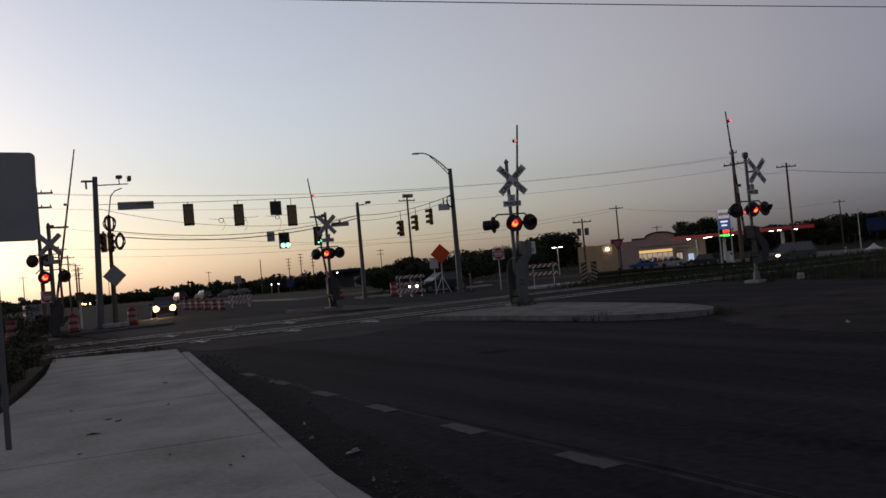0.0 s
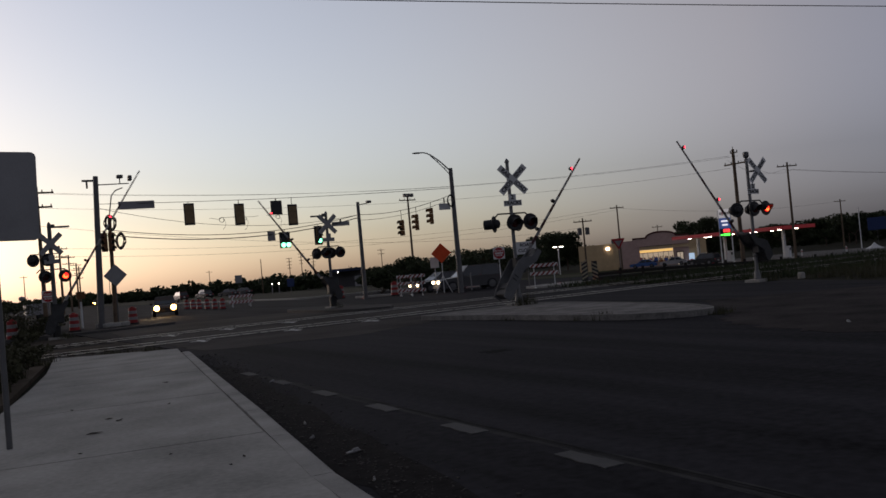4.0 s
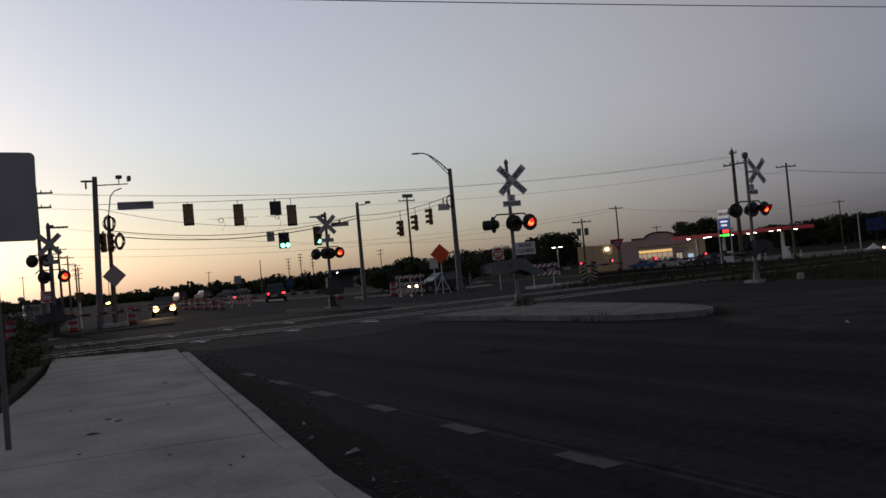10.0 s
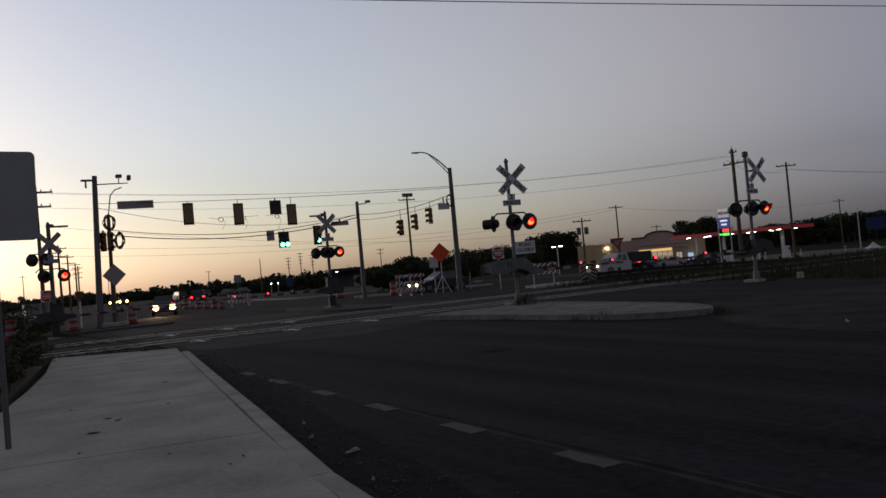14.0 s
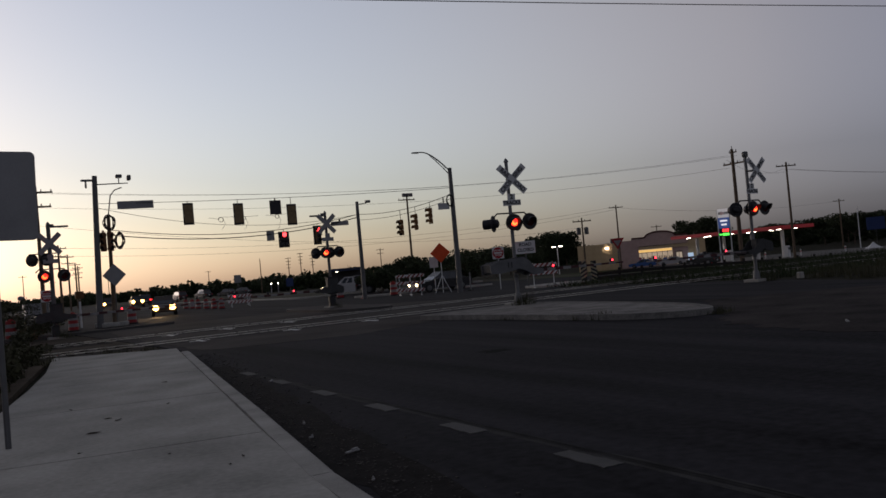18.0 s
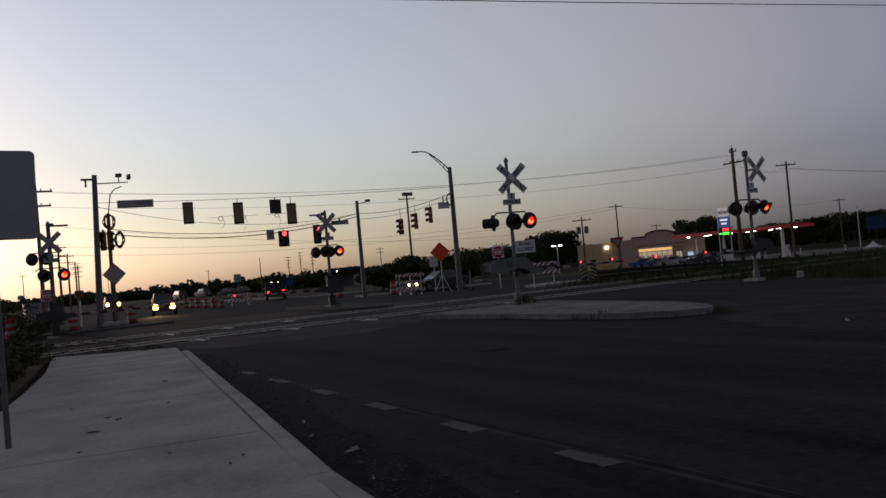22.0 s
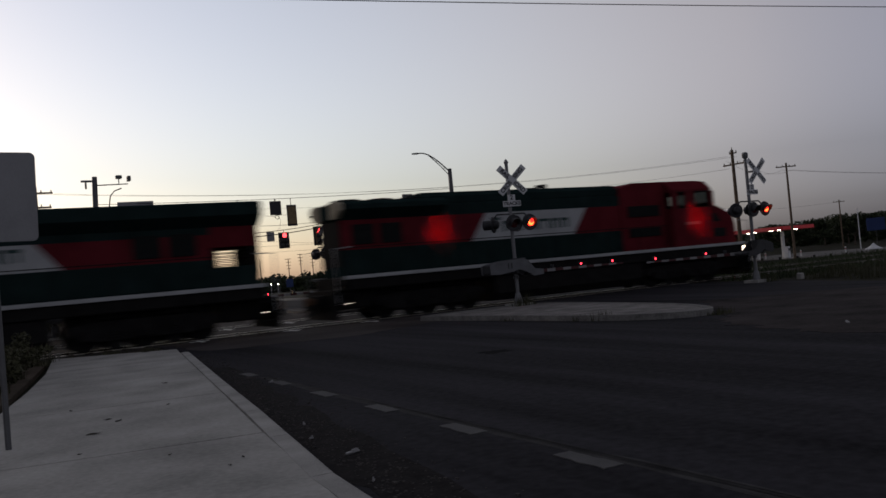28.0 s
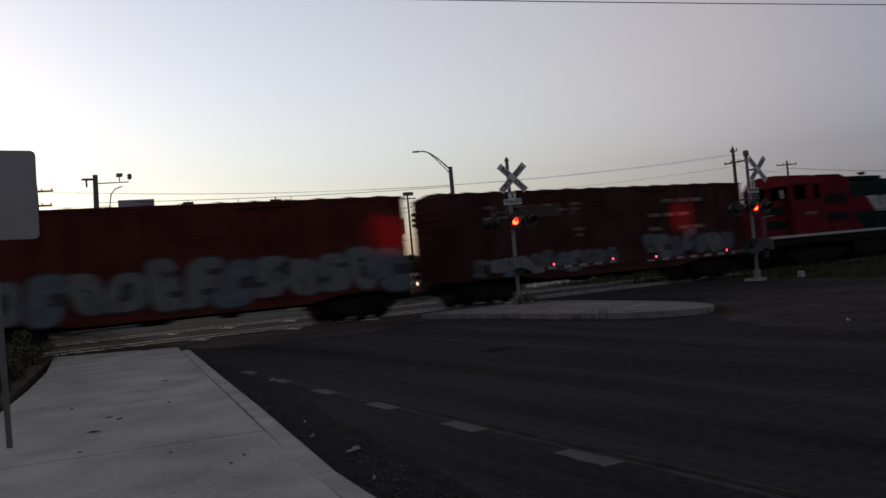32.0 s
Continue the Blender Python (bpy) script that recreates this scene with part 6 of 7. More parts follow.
post_sign("yield_sign", 42.66, 48.71, 2.8, -40, "dark red yield sign on a thin post", yld)
tri = post_sign("roadworks_sign", 28.76, 51.1, 2.3, -28, "orange diamond roadworks sign on a white tripod", diamond(0.98, 2.75, SIGNORANGE), post=SIGNWHITE)
for s in (-1, 1):
    part("leg", Geo().tube((0, 0.03, 1.2), (s * 0.55, -0.1, 0), 0.025), SIGNWHITE, tri)
post_sign("white_sign", 28.9, 52.4, 2.4, -28, "small white road sign on a white post", lambda t: part("panel", Geo().box((0, -0.02, 2.15), (0.6, 0.012, 0.75), 0.01), SIGNWHITE, t), post=SIGNWHITE)
post_sign("white_sign", 25.57, 90.05, 2.9, -15, "pale rectangular road sign on a post", lambda t: part("panel", Geo().box((0, -0.02, 2.5), (0.75, 0.012, 0.85), 0.01), SIGNBACK, t))
post_sign("blue_sign", 34.8, 100, 2.2, -15, "small dark blue road sign", lambda t: part("panel", Geo().box((0, -0.02, 1.65), (0.85, 0.012, 1.0), 0.01), mat("sign_blue", (0.015, 0.03, 0.09), 0.5), t))
barricade(26.9, 53.2, 1.25, -20, "orange and white striped barricade at the corner")
barricade(26.4, 50.6, 1.2, -25, "orange and white striped barricade at the corner")
barricade(19.7, 69.0, 1.9, -16, "orange and white striped barricade beside the barrels", h=1.05, n=2)
barricade(20.6, 72.5, 1.9, -16, "orange and white striped barricade beside the barrels", h=1.05, n=2)
for x, y in ((5.11, 50.73), (8.7, 53.9), (17.85, 68.0), (17.9, 70.6), (17.95, 73.4), (18.0, 76.5), (18.1, 79.2), (18.15, 82.0), (26.3, 63.7), (27.5, 56.3), (1.9, 47.0)):
    barrel(x, y, size=0.8 if 60 < y and x < 20 else 0.95)
cone(25.2, 56.6)
for x, y in ((30.6, 62.0), (29.9, 49.3)):
    t = thing("delineator_post", pose(x, y, 0), "slim white delineator post", "delineator")
    part("foot", Geo().box((0, 0, 0.03), (0.3, 0.3, 0.06), 0.01), RUBBER, t)
    part("post", Geo().tube((0, 0, 0.05), (0, 0, 1.25), 0.045, 0.045, 10), WHITE_STRIPE, t)
# object markers and guard rail by the tracks
YB = mat("marker_yellow", (0.22, 0.2, 0.14), 0.5, var=0.15, scale=4, bump=0.05)
for x, y, tl in ((33.5, 41.6, 1), (34.1, 41.35, -1)):
    t = thing("object_marker", pose(x, y, 0.1, 0, 0, -38), "black and yellow striped object marker", "object marker", "striped markers")
    part("panel", Geo().box((0, 0, 0.62), (0.36, 0.015, 1.2), 0.005), BLACK, t)
    for k in range(5):
        z = 0.1 + k * 0.24
        part("stripe", Geo().slab([(-0.18, z), (0.18, z + tl * 0.2 + 0.0), (0.18, z + tl * 0.2 + 0.11), (-0.18, z + 0.11)], 0.008, 0.012, side()), YB, t)
DARK_RAIL = mat("tarred_timber", (0.014, 0.012, 0.011), 0.9, var=0.4, scale=3, fine=30, bump=0.4)
fence = thing("guard_rail", pose(0, 0, 0), "low dark guard rail on posts beside the tracks", "guard rail")
for i in range(16):
    x = 34.4 + i * 1.9
    za, zb = -0.55 * smooth(35, 62, x), -0.55 * smooth(35, 62, x + 1.9)      # the rail falls with the land
    part("post", Geo().box((x, 41.5, 0.35 + za), (0.14, 0.14, 0.8), 0.01), DARK_RAIL, fence)
    for zr in (0.2, 0.46):
        part("rail", Geo().box((0, 0, 0), (1.9, 0.05, 0.2), 0.015, pose(x + 0.95, 41.42, zr + (za + zb) / 2, 0, math.degrees(math.atan2(za - zb, 1.9)), 0)), DARK_RAIL, fence)

# ---- service station ----
STUCCO = mat("tan_stucco", (0.42, 0.31, 0.18), 0.9, var=0.12, scale=1.5, fine=40, bump=0.2)
STUCCO2 = mat("pink_stucco", (0.36, 0.25, 0.22), 0.9, var=0.12, scale=1.5, fine=40, bump=0.2)
CANOPY = mat("canopy_red", (0.2, 0.01, 0.012), 0.45, var=0.1, scale=2, bump=0.03)
CANOPY_GLOW = glow("canopy_fascia", (0.3, 0.009, 0.013), 0.18)
SHOP = glow("shop_window", (1.0, 0.88, 0.68), 0.26)
SHOP_BLUE = glow("shop_cooler", (0.5, 0.75, 1.0), 0.6)

ang = math.degrees(math.atan2(106.7 - 120.8, 112.4 - 97.1))
shop = thing("service_station_shop", pose(97.1, 120.8, -1.25, 0, 0, ang), "low tan stucco shop with an arched parapet and lit windows", "shop")
part("wall", Geo().box((2.9, 5.0, 2.35), (7.0, 10.0, 4.7), 0.02), STUCCO, shop, "plain tan stucco wing")
for k in range(4):
    part("pilaster", Geo().box((0.4 + k * 1.7, -0.05, 2.3), (0.12, 0.1, 4.5), 0.01), STUCCO, shop)
part("wall", Geo().box((8.3, 5.0, 2.45), (3.6, 10.0, 4.9), 0.02), STUCCO2, shop)
arch = [(9.0, 3.7), (18.6, 3.7), (18.6, 5.15)] + [(13.9 + 2.5 * math.cos(radians(a)), 5.2 + 0.85 * math.sin(radians(a))) for a in range(0, 181, 12)] + [(9.0, 5.15)]
part("parapet", Geo().slab(arch, -0.1, 0.5, side(pose(0, 0.4, 0))), STUCCO2, shop, "arched pinkish parapet")
trim = Geo()
tp = [(9.0, 5.2), (11.3, 5.2)] + [(13.9 + 2.55 * math.cos(radians(a)), 5.25 + 0.85 * math.sin(radians(a))) for a in range(180, -1, -12)] + [(16.5, 5.2), (18.6, 5.2)]
trim.path([(a, -0.15, b) for a, b in tp], 0.13, 6)
part("coping", trim, mat("coping_brown", (0.06, 0.018, 0.016), 0.8), shop, "brown coping on the parapet")
part("wall", Geo().box((20.0, 5.0, 2.3), (3.0, 9.0, 4.6), 0.02), STUCCO, shop)
part("shop_interior", Geo().box((12.8, 3.6, 1.75), (6.6, 0.2, 3.4), 0.01), SHOP, shop, "brightly lit shop interior")
part("floor", Geo().box((13.8, 2.0, 0.03), (9.4, 4, 0.06)), CONCRETE, shop)
part("wall", Geo().box((17.3, 2.4, 1.85), (2.6, 4.0, 3.7), 0.02), STUCCO2, shop, "pinkish wall beside the shop windows")
part("side_door", Geo().box((17.0, 0.36, 1.1), (1.0, 0.06, 2.1), 0.01), SHOP, shop, "lit glass side door")
part("door_frame", Geo().box((16.45, 0.34, 1.15), (0.1, 0.12, 2.3), 0.01).box((17.55, 0.34, 1.15), (0.1, 0.12, 2.3), 0.01).box((17.0, 0.34, 2.3), (1.2, 0.12, 0.1), 0.01).box((17.0, 0.32, 1.1), (0.06, 0.08, 2.1), 0.01), BLACK, shop)
part("plinth", Geo().box((12.8, 0.62, 0.3), (6.6, 0.16, 0.6), 0.02), STUCCO2, shop)
rs = random.Random(17)
stock = [mat("stock_" + k, c, 0.6) for k, c in (("blue", (0.05, 0.1, 0.3)), ("brown", (0.2, 0.09, 0.04)), ("dark", (0.02, 0.02, 0.025)), ("red", (0.3, 0.03, 0.03)), ("cream", (0.5, 0.45, 0.35)))]
for k in range(8):
    x = 9.7 + k * 0.89
    part("mullion", Geo().box((x, 0.6, 1.55), (0.07, 0.1, 3.0), 0.01), BLACK, shop)
    if k < 7:
        rack = part("shelf", Geo().box((x + 0.45, 2.4, 0.55), (0.78, 0.5, 1.1), 0.02), rs.choice(stock[:3]), shop)
        for q in range(4):
            hh = rs.uniform(0.25, 0.75)
            part("stock", Geo().box((x + 0.18 + 0.18 * q, 2.25, 1.1 + hh / 2), (0.15, 0.3, hh), 0.02), rs.choice(stock), rack)
        if k % 3 != 1:
            part("poster", Geo().box((x + 0.45, 0.64, rs.uniform(1.0, 1.5)), (rs.uniform(0.4, 0.7), 0.012, rs.uniform(0.4, 0.7)), 0.003), rs.choice((stock[0], stock[3], stock[4])), shop)
part("transom", Geo().box((12.8, 0.6, 2.5), (6.4, 0.1, 0.08), 0.01), BLACK, shop)
part("sign_band", Geo().box((12.7, 0.5, 2.8), (6.2, 0.08, 0.42), 0.01), glow("band_yellow", (1.0, 0.66, 0.22), 0.75), shop, "lit yellow band over the windows")
part("ceiling_lamp", Geo().box((12.8, 2.9, 3.3), (5.6, 0.12, 0.06), 0.01), STEP_LAMP, shop, "white strip lamp inside the shop")
part("shop_fascia", Geo().box((13.8, 0.3, 3.35), (9.6, 0.3, 0.55), 0.02), mat("fascia_tan", (0.45, 0.33, 0.2), 0.7), shop)
part("cooler", Geo().box((18.9, -0.1, 0.95), (0.9, 0.5, 1.8), 0.03), SHOP_BLUE, shop, "lit blue ice cooler")
part("wall_lamp", Geo().box((4.6, -0.15, 3.9), (0.5, 0.3, 0.28), 0.03), WHITE_LAMP, shop, "bright white wall lamp")
part("roof_unit", Geo().box((6.0, 4, 5.1), (1.6, 1.6, 0.9), 0.05), GALV, shop)
FORECOURT = mat("forecourt_concrete", (0.1, 0.096, 0.09), 0.9, var=0.4, scale=0.4, fine=8, bump=0.3, spec=0.03)
tagged(part("forecourt", sheet(list(range(90, 141, 5)), [72, 76, 80, 84, 88, 92, 96, 100, 104, 108], -0.02), FORECOURT), "pale concrete forecourt round the fuel pumps", "forecourt", kind="structure")
for x, y in ((113.5, 87.5), (114.5, 80.5), (109, 90.5)):
    bo = thing("bollard", pose(x, y, -1.24), "short white bollard on the forecourt", "bollard", "bollards")
    part("tube", Geo().lathe([(0.11, 0), (0.11, 0.9), (0.08, 0.98), (0.001, 1.0)], None, 12, False), SIGNWHITE, bo)
    part("collar", Geo().tube((0, 0, 0.6), (0, 0, 0.75), 0.115, 0.115, 12), SIGNRED, bo, "red band")
can = thing("fuel_canopy", pose(100, 100, 0), "long red fuel canopy with lamps beneath", "canopy")
ca, cb = Vector((99.8, 101.0)), Vector((101.78, 81.2))
cd = (cb - ca).normalized()
cn = Vector((-cd.y, cd.x)) * -1
if cn.x < 0:
    cn = -cn
roof = [ca, cb, cb + cn * 8, ca + cn * 8]
o = Vector((100, 100))
part("canopy_roof", Geo().slab([tuple(p - o) for p in roof], 3.02, 3.47), CANOPY, can)
for a, b in zip(roof, roof[1:] + roof[:1]):
    q = (b - a).normalized()
    w = Vector((q.y, -q.x)) * 0.03
    part("fascia", Geo().slab([tuple(a - o + w), tuple(b - o + w), tuple(b - o + w * 3), tuple(a - o + w * 3)], 3.0, 3.5), CANOPY_GLOW, can, "glowing red canopy edge")
for k in range(5):
    for d in (1.8, 6.0):
        p = ca + cd * (2.0 + k * 4.05) + cn * d - o
        part("canopy_lamp", Geo().box((p.x, p.y, 3.0), (0.4, 0.4, 0.05), 0.01), WHITE_LAMP, can, "bright white canopy lamp")
for k in range(4):
    p = ca + cd * (2.2 + k * 5.1) + cn * 3.6 - o
    part("column", Geo().box((p.x, p.y, 0.8), (0.4, 0.4, 4.15), 0.03), SIGNWHITE, can)
for k in range(4):
    p = ca + cd * (3.2 + k * 5.0) + cn * 3.4
    pump = thing("fuel_pump", pose(p.x, p.y, -1.25, 0, 0, 20), "white and red fuel pump under the canopy", "fuel pump", "fuel pumps")
    part("cabinet", Geo().box((0, 0, 0.9), (0.9, 0.6, 1.8), 0.04), SIGNWHITE, pump)
    part("display", Geo().box((0, -0.31, 1.35), (0.6, 0.03, 0.4), 0.01), BLACK, pump)
    part("plinth", Geo().box((0, 0, 0.08), (1.6, 1.2, 0.16), 0.03), CONCRETE, pump)
for dx in (-1.5, 2.2):
    p = ca + cd * (6 + dx) - cn * 1.2
    bin_ = thing("waste_bin", pose(p.x, p.y, -1.25), "dark red waste bin by the pumps", "bin")
    part("bin_body", Geo().lathe([(0.3, 0), (0.33, 0.9), (0.2, 1.05)], None, 14), SIGNRED, bin_)
py = thing("price_sign", pose(74.3, 66.9, -1.0, 0, 0, -45), "tall white and blue price sign with red and green digits", "price sign")
for s in (-0.62, 0.62):
    part("post", Geo().box((s, 0, 3.2), (0.13, 0.16, 6.4), 0.02), SIGNWHITE, py)
part("panel", Geo().box((0, 0, 6.05), (1.2, 0.25, 0.95), 0.03), glow("sign_panel_white", (0.8, 0.82, 0.85), 0.3), py, "lit white panel")
for k in range(5):
    part("mark", Geo().box((-0.42 + k * 0.21, -0.13, 6.05), (0.14, 0.01, 0.3 if k != 1 else 0.4)), SIGNRED if k in (1, 2) else BLACK, py)
part("panel", Geo().box((0, 0, 4.95), (1.2, 0.25, 1.2), 0.03), glow("sign_panel_blue", (0.06, 0.13, 0.4), 0.35), py, "lit blue panel")
for k, w in ((0, 0.78), (1, 0.6)):
    part("mark", Geo().box((0, -0.13, 5.2 - k * 0.42), (w, 0.01, 0.2)), glow("sign_letter", (0.8, 0.85, 0.95), 0.8), py)
part("panel", Geo().box((0, 0, 3.9), (1.2, 0.25, 0.9), 0.03), BLACK, py)
for k in range(3):
    part("digit", Geo().box((-0.12 + k * 0.24, -0.14, 4.12), (0.18, 0.01, 0.32)), glow("digit_red", (1.0, 0.04, 0.04), 3), py, "glowing red price bar")
    part("digit", Geo().box((-0.12 + k * 0.24, -0.14, 3.68), (0.18, 0.01, 0.28)), glow("digit_green", (0.05, 1.0, 0.1), 2), py, "glowing green price bar")
part("mark", Geo().box((-0.43, -0.14, 3.68), (0.28, 0.01, 0.14)), glow("digit_green", (0.05, 1.0, 0.1), 2), py)
for x, y, h in ((94.4, 124.2, 5.0),):
    lp = thing("lamp_post", pose(x, y, -1.25), "white lamp post with two lit heads", "lamp post")
    part("shaft", Geo().tube((0, 0, 0), (0, 0, h), 0.1, 0.08, 10), SIGNWHITE, lp)
    for s in (-1, 1):
        part("lamp_head", Geo().box((s * 0.75, 0, h + 0.05), (0.62, 0.35, 0.09), 0.03), WHITE_LAMP, lp, "lit lamp head")
    part("arm", Geo().tube((-0.7, 0, h), (0.7, 0, h), 0.04), SIGNWHITE, lp)
car("white car parked before the shop", pose(106, 107.5, -1.25, 0, 0, 130), WHITECAR, "sedan", front_lit=False, group="parked cars")
car("blue car parked before the shop", pose(102.5, 111, -1.25, 0, 0, 130), paint_of("car_blue", (0.03, 0.08, 0.22)), "sedan", front_lit=False, group="parked cars")
car("dark car by the fuel pumps", pose(97, 92, -1.25, 0, 0, 100), DARKCAR, "suv", front_lit=False, group="parked cars")
# a far shop beyond the corner
fs = thing("far_shop", pose(58.9, 139, 0, 0, 0, -24), "low far shop with a dark blue canopy edge", "shop")
part("wall", Geo().box((0, 4, 1.4), (6, 6, 2.8), 0.02), mat("dark_wall", (0.06, 0.06, 0.065), 0.9), fs)
part("canopy", Geo().box((0, -1.5, 3.0), (5.5, 5, 0.5), 0.03), mat("canopy_blue", (0.012, 0.018, 0.04), 0.6), fs, "dark blue canopy edge")
part("shed", Geo().box((2.6, -5, 0.9), (2.6, 2.2, 1.8), 0.03), SIGNBACK, fs, "small white shed")
part("lamp", Geo().box((-1.5, -4.1, 2.7), (0.2, 0.2, 0.13), 0.02), WHITE_LAMP, fs, "small white lamp")
tw = thing("lamp_post", pose(49.3, 150, 0), "pair of dark posts with small white lamps", "lamp post")
for s in (-0.65, 0.65):
    part("post", Geo().tube((s, 0, 0), (s, 0, 1.6), 0.09), SIGNBACK, tw)
    part("lamp", Geo().box((s, -0.1, 1.7), (0.16, 0.2, 0.12), 0.03), WHITE_LAMP, tw, "small white lamp")
bt = thing("water_tower", pose(77.6, 1500, 0), "pale water tower far off", "water tower")
part("tank", Geo().lathe([(0.5, 9.5), (4.2, 11), (5, 13.8), (3.8, 16.4), (0.5, 17.4)], None, 20), SIGNBACK, bt)
part("stem", Geo().tube((0, 0, 0), (0, 0, 10.4), 0.9, 0.7, 12), SIGNBACK, bt)


# ---- utility poles and overhead lines ----
def utility_pole(X, Y, h, arms=2, label="tall wooden utility pole with crossarms", yaw=0, drum=False, z=0.0, r=0.15, wide=1.0, first=0.45):
    t = thing("utility_pole", pose(X, Y, z, 0, 0, yaw), label, "utility pole", "utility poles")
    part("shaft", Geo().tube((0, 0, -0.2), (0, 0, h), r, r * 0.65, 10), WOOD, t)
    for k in range(arms):
        zz = h - first - k * 1.1 * wide ** 1.2
        a = part("crossarm", Geo().box((0, 0.12, zz), ((2.4 - 0.3 * k) * wide, 0.1 * wide, 0.13 * wide ** 1.6), 0.01), WOOD, t)
        for q in (-1.1, -0.4, 0.4, 1.1):
            part("insulator", Geo().lathe([(0.03, 0), (0.06, 0.04), (0.03, 0.09), (0.05, 0.13), (0.02, 0.18)], pose(q * (1 - 0.12 * k) * wide, 0.12, zz + 0.06 * wide), 8), GALV, a)
    if drum:
        for q in (-0.5, 0.5):
            part("transformer", Geo().lathe([(0.27, 0), (0.29, 0.05), (0.29, 0.85), (0.2, 0.95)], pose(q, 0.1, h - 2.2), 14), GALV, t, "grey transformer can")
    return t


for X, Y, h, n, yaw, dr, r in ((5.2, 70.8, 10.6, 2, 0, False, 0.17), (11.6, 127.0, 9.5, 2, 20, False, 0.19), (15.9, 159.2, 9.8, 2, 20, False, 0.19), (21.4, 199.9, 10.0, 3, 20, False, 0.22), (22.3, 203.8, 9.4, 3, 20, False, 0.2), (16.5, 300, 11.2, 1, 0, False, 0.17),
                               (86.7, 67.7, 11.9, 1, -30, False, 0.17), (99, 112.6, 11.2, 1, -30, False, 0.17), (70.5, 87, 7.4, 1, -30, True, 0.14), (140, 146, 8.6, 2, -30, False, 0.14), (163, 115, 10.2, 1, -30, False, 0.17),
                               (76, 243, 10.2, 0, 0, False, 0.17), (85, 340, 10.2, 1, 0, False, 0.17), (60, 430, 12, 1, 0, False, 0.2), (109, 230, 10.6, 2, 0, False, 0.15), (30, 360, 10, 1, 0, False, 0.17)):
    utility_pole(X, Y, h, n, yaw=yaw, drum=dr, z=lie(X, Y), r=r)
for x, y, h in ((223, 640, 21), (233, 640, 24), (243, 640, 22)):
    utility_pole(x, y, h, 4, "tall far power-line pole with many crossarms", 0, r=0.4, wide=2.0)
fl = utility_pole(50.7, 97.6, 11.6, 1, "tall wooden pole with a cluster of floodlights", z=lie(50.7, 97.6), r=0.17)
for q in (-0.5, 0.0, 0.5):
    part("lamp_box", Geo().box((q, -0.2, 11.75), (0.42, 0.35, 0.45), 0.04), GALV, fl)
up = utility_pole(60.3, 52.6, 10.4, 1, "tall dark wooden utility pole behind the gate", -90, z=lie(60.3, 52.6), r=0.2, first=1.3)
part("top_pin", Geo().box((0, 0.1, 10.1), (0.8, 0.09, 0.1), 0.01).tube((0, 0, 10.3), (0, 0, 10.65), 0.04, 0.03, 6), WOOD, up)
for q in (-0.36, 0.36):
    part("insulator", Geo().lathe([(0.03, 0), (0.06, 0.04), (0.03, 0.09), (0.05, 0.13), (0.02, 0.18)], pose(q, 0.1, 10.15), 8), GALV, up)
utility_pole(-10.0, 23.2, 8.9, 0)
utility_pole(60.0, 8.7, 9.3, 0)
P1, U3, U4, U2 = (5.2, 70.8), (60.3, 52.6), (86.7, 67.7), (99.0, 112.6)
for dz, d in ((10.1, -0.6), (10.1, 0.6), (9.0, -0.5)):
    wire((P1[0] + d, P1[1], dz), (U3[0] + d, U3[1], dz - 0.7), 1.3, 0.01)
for d in (-0.8, 0.8):
    wire((U3[0] + d, U3[1], 9.0), (U4[0] + d, U4[1], 9.9), 0.8, 0.011)
    wire((U4[0] + d, U4[1], 9.9), (140 + d, 58, 9.0), 1.0, 0.013)
wire((11.6, 127.0, 9.1), (U2[0], U2[1], 9.7), 2.2, 0.016)
wire((11.6, 127.0, 8.0), (U2[0], U2[1], 9.2), 2.2, 0.016)
wire((5.2, 70.8, 7.6), (70.5, 87.0, 5.4), 1.6, 0.011)
wire((U2[0], U2[1], 9.5), (163, 115, 8.6), 1.2, 0.016)

# ---- trees and bushes ----
BARK = mat("bark", (0.06, 0.045, 0.035), 0.95, var=0.4, scale=3, fine=25, bump=0.8)
LEAF = mat("dark_foliage", (0.02, 0.028, 0.011), 0.8, var=0.5, scale=0.8, fine=8, bump=0)
LEAF_DRY = mat("dry_foliage", (0.036, 0.036, 0.019), 0.85, var=0.5, scale=1.5, fine=10, bump=0)


def leaves(cx, cy, cz, rx, ry, rz, n, size, rng, lumps=9):
    """Many small leaf clumps gathered in uneven lumps, with gaps between them."""
    hubs = []
    for _ in range(lumps):
        a, u = rng.uniform(0, 6.283), rng.uniform(-0.6, 1.0)
        r = rng.uniform(0.35, 0.85)
        hubs.append((cx + rx * r * math.cos(a), cy + ry * r * math.sin(a), cz + rz * u * 0.75, rng.uniform(0.28, 0.5)))
    v, f = [], []
    for i in range(n):
        hx, hy, hz, hr = hubs[rng.randrange(lumps)]
        d = Vector((rng.gauss(0, 1), rng.gauss(0, 1), rng.gauss(0, 1))).normalized() * (rng.random() ** 0.4)
        p = Vector((hx + d.x * rx * hr, hy + d.y * ry * hr, hz + d.z * rz * hr))
        a = Vector((rng.gauss(0, 1), rng.gauss(0, 1), rng.gauss(0, 0.7))).normalized()
        b = a.cross(Vector((rng.gauss(0, 1), rng.gauss(0, 1), rng.gauss(0, 1)))).normalized()
        s = size * rng.uniform(0.5, 1.2)
        k = len(v)
        v += [p - a * s, p + b * s * 0.6, p + a * s, p - b * s * 0.6]
        f.append((k, k + 1, k + 2, k + 3))
    return v, f


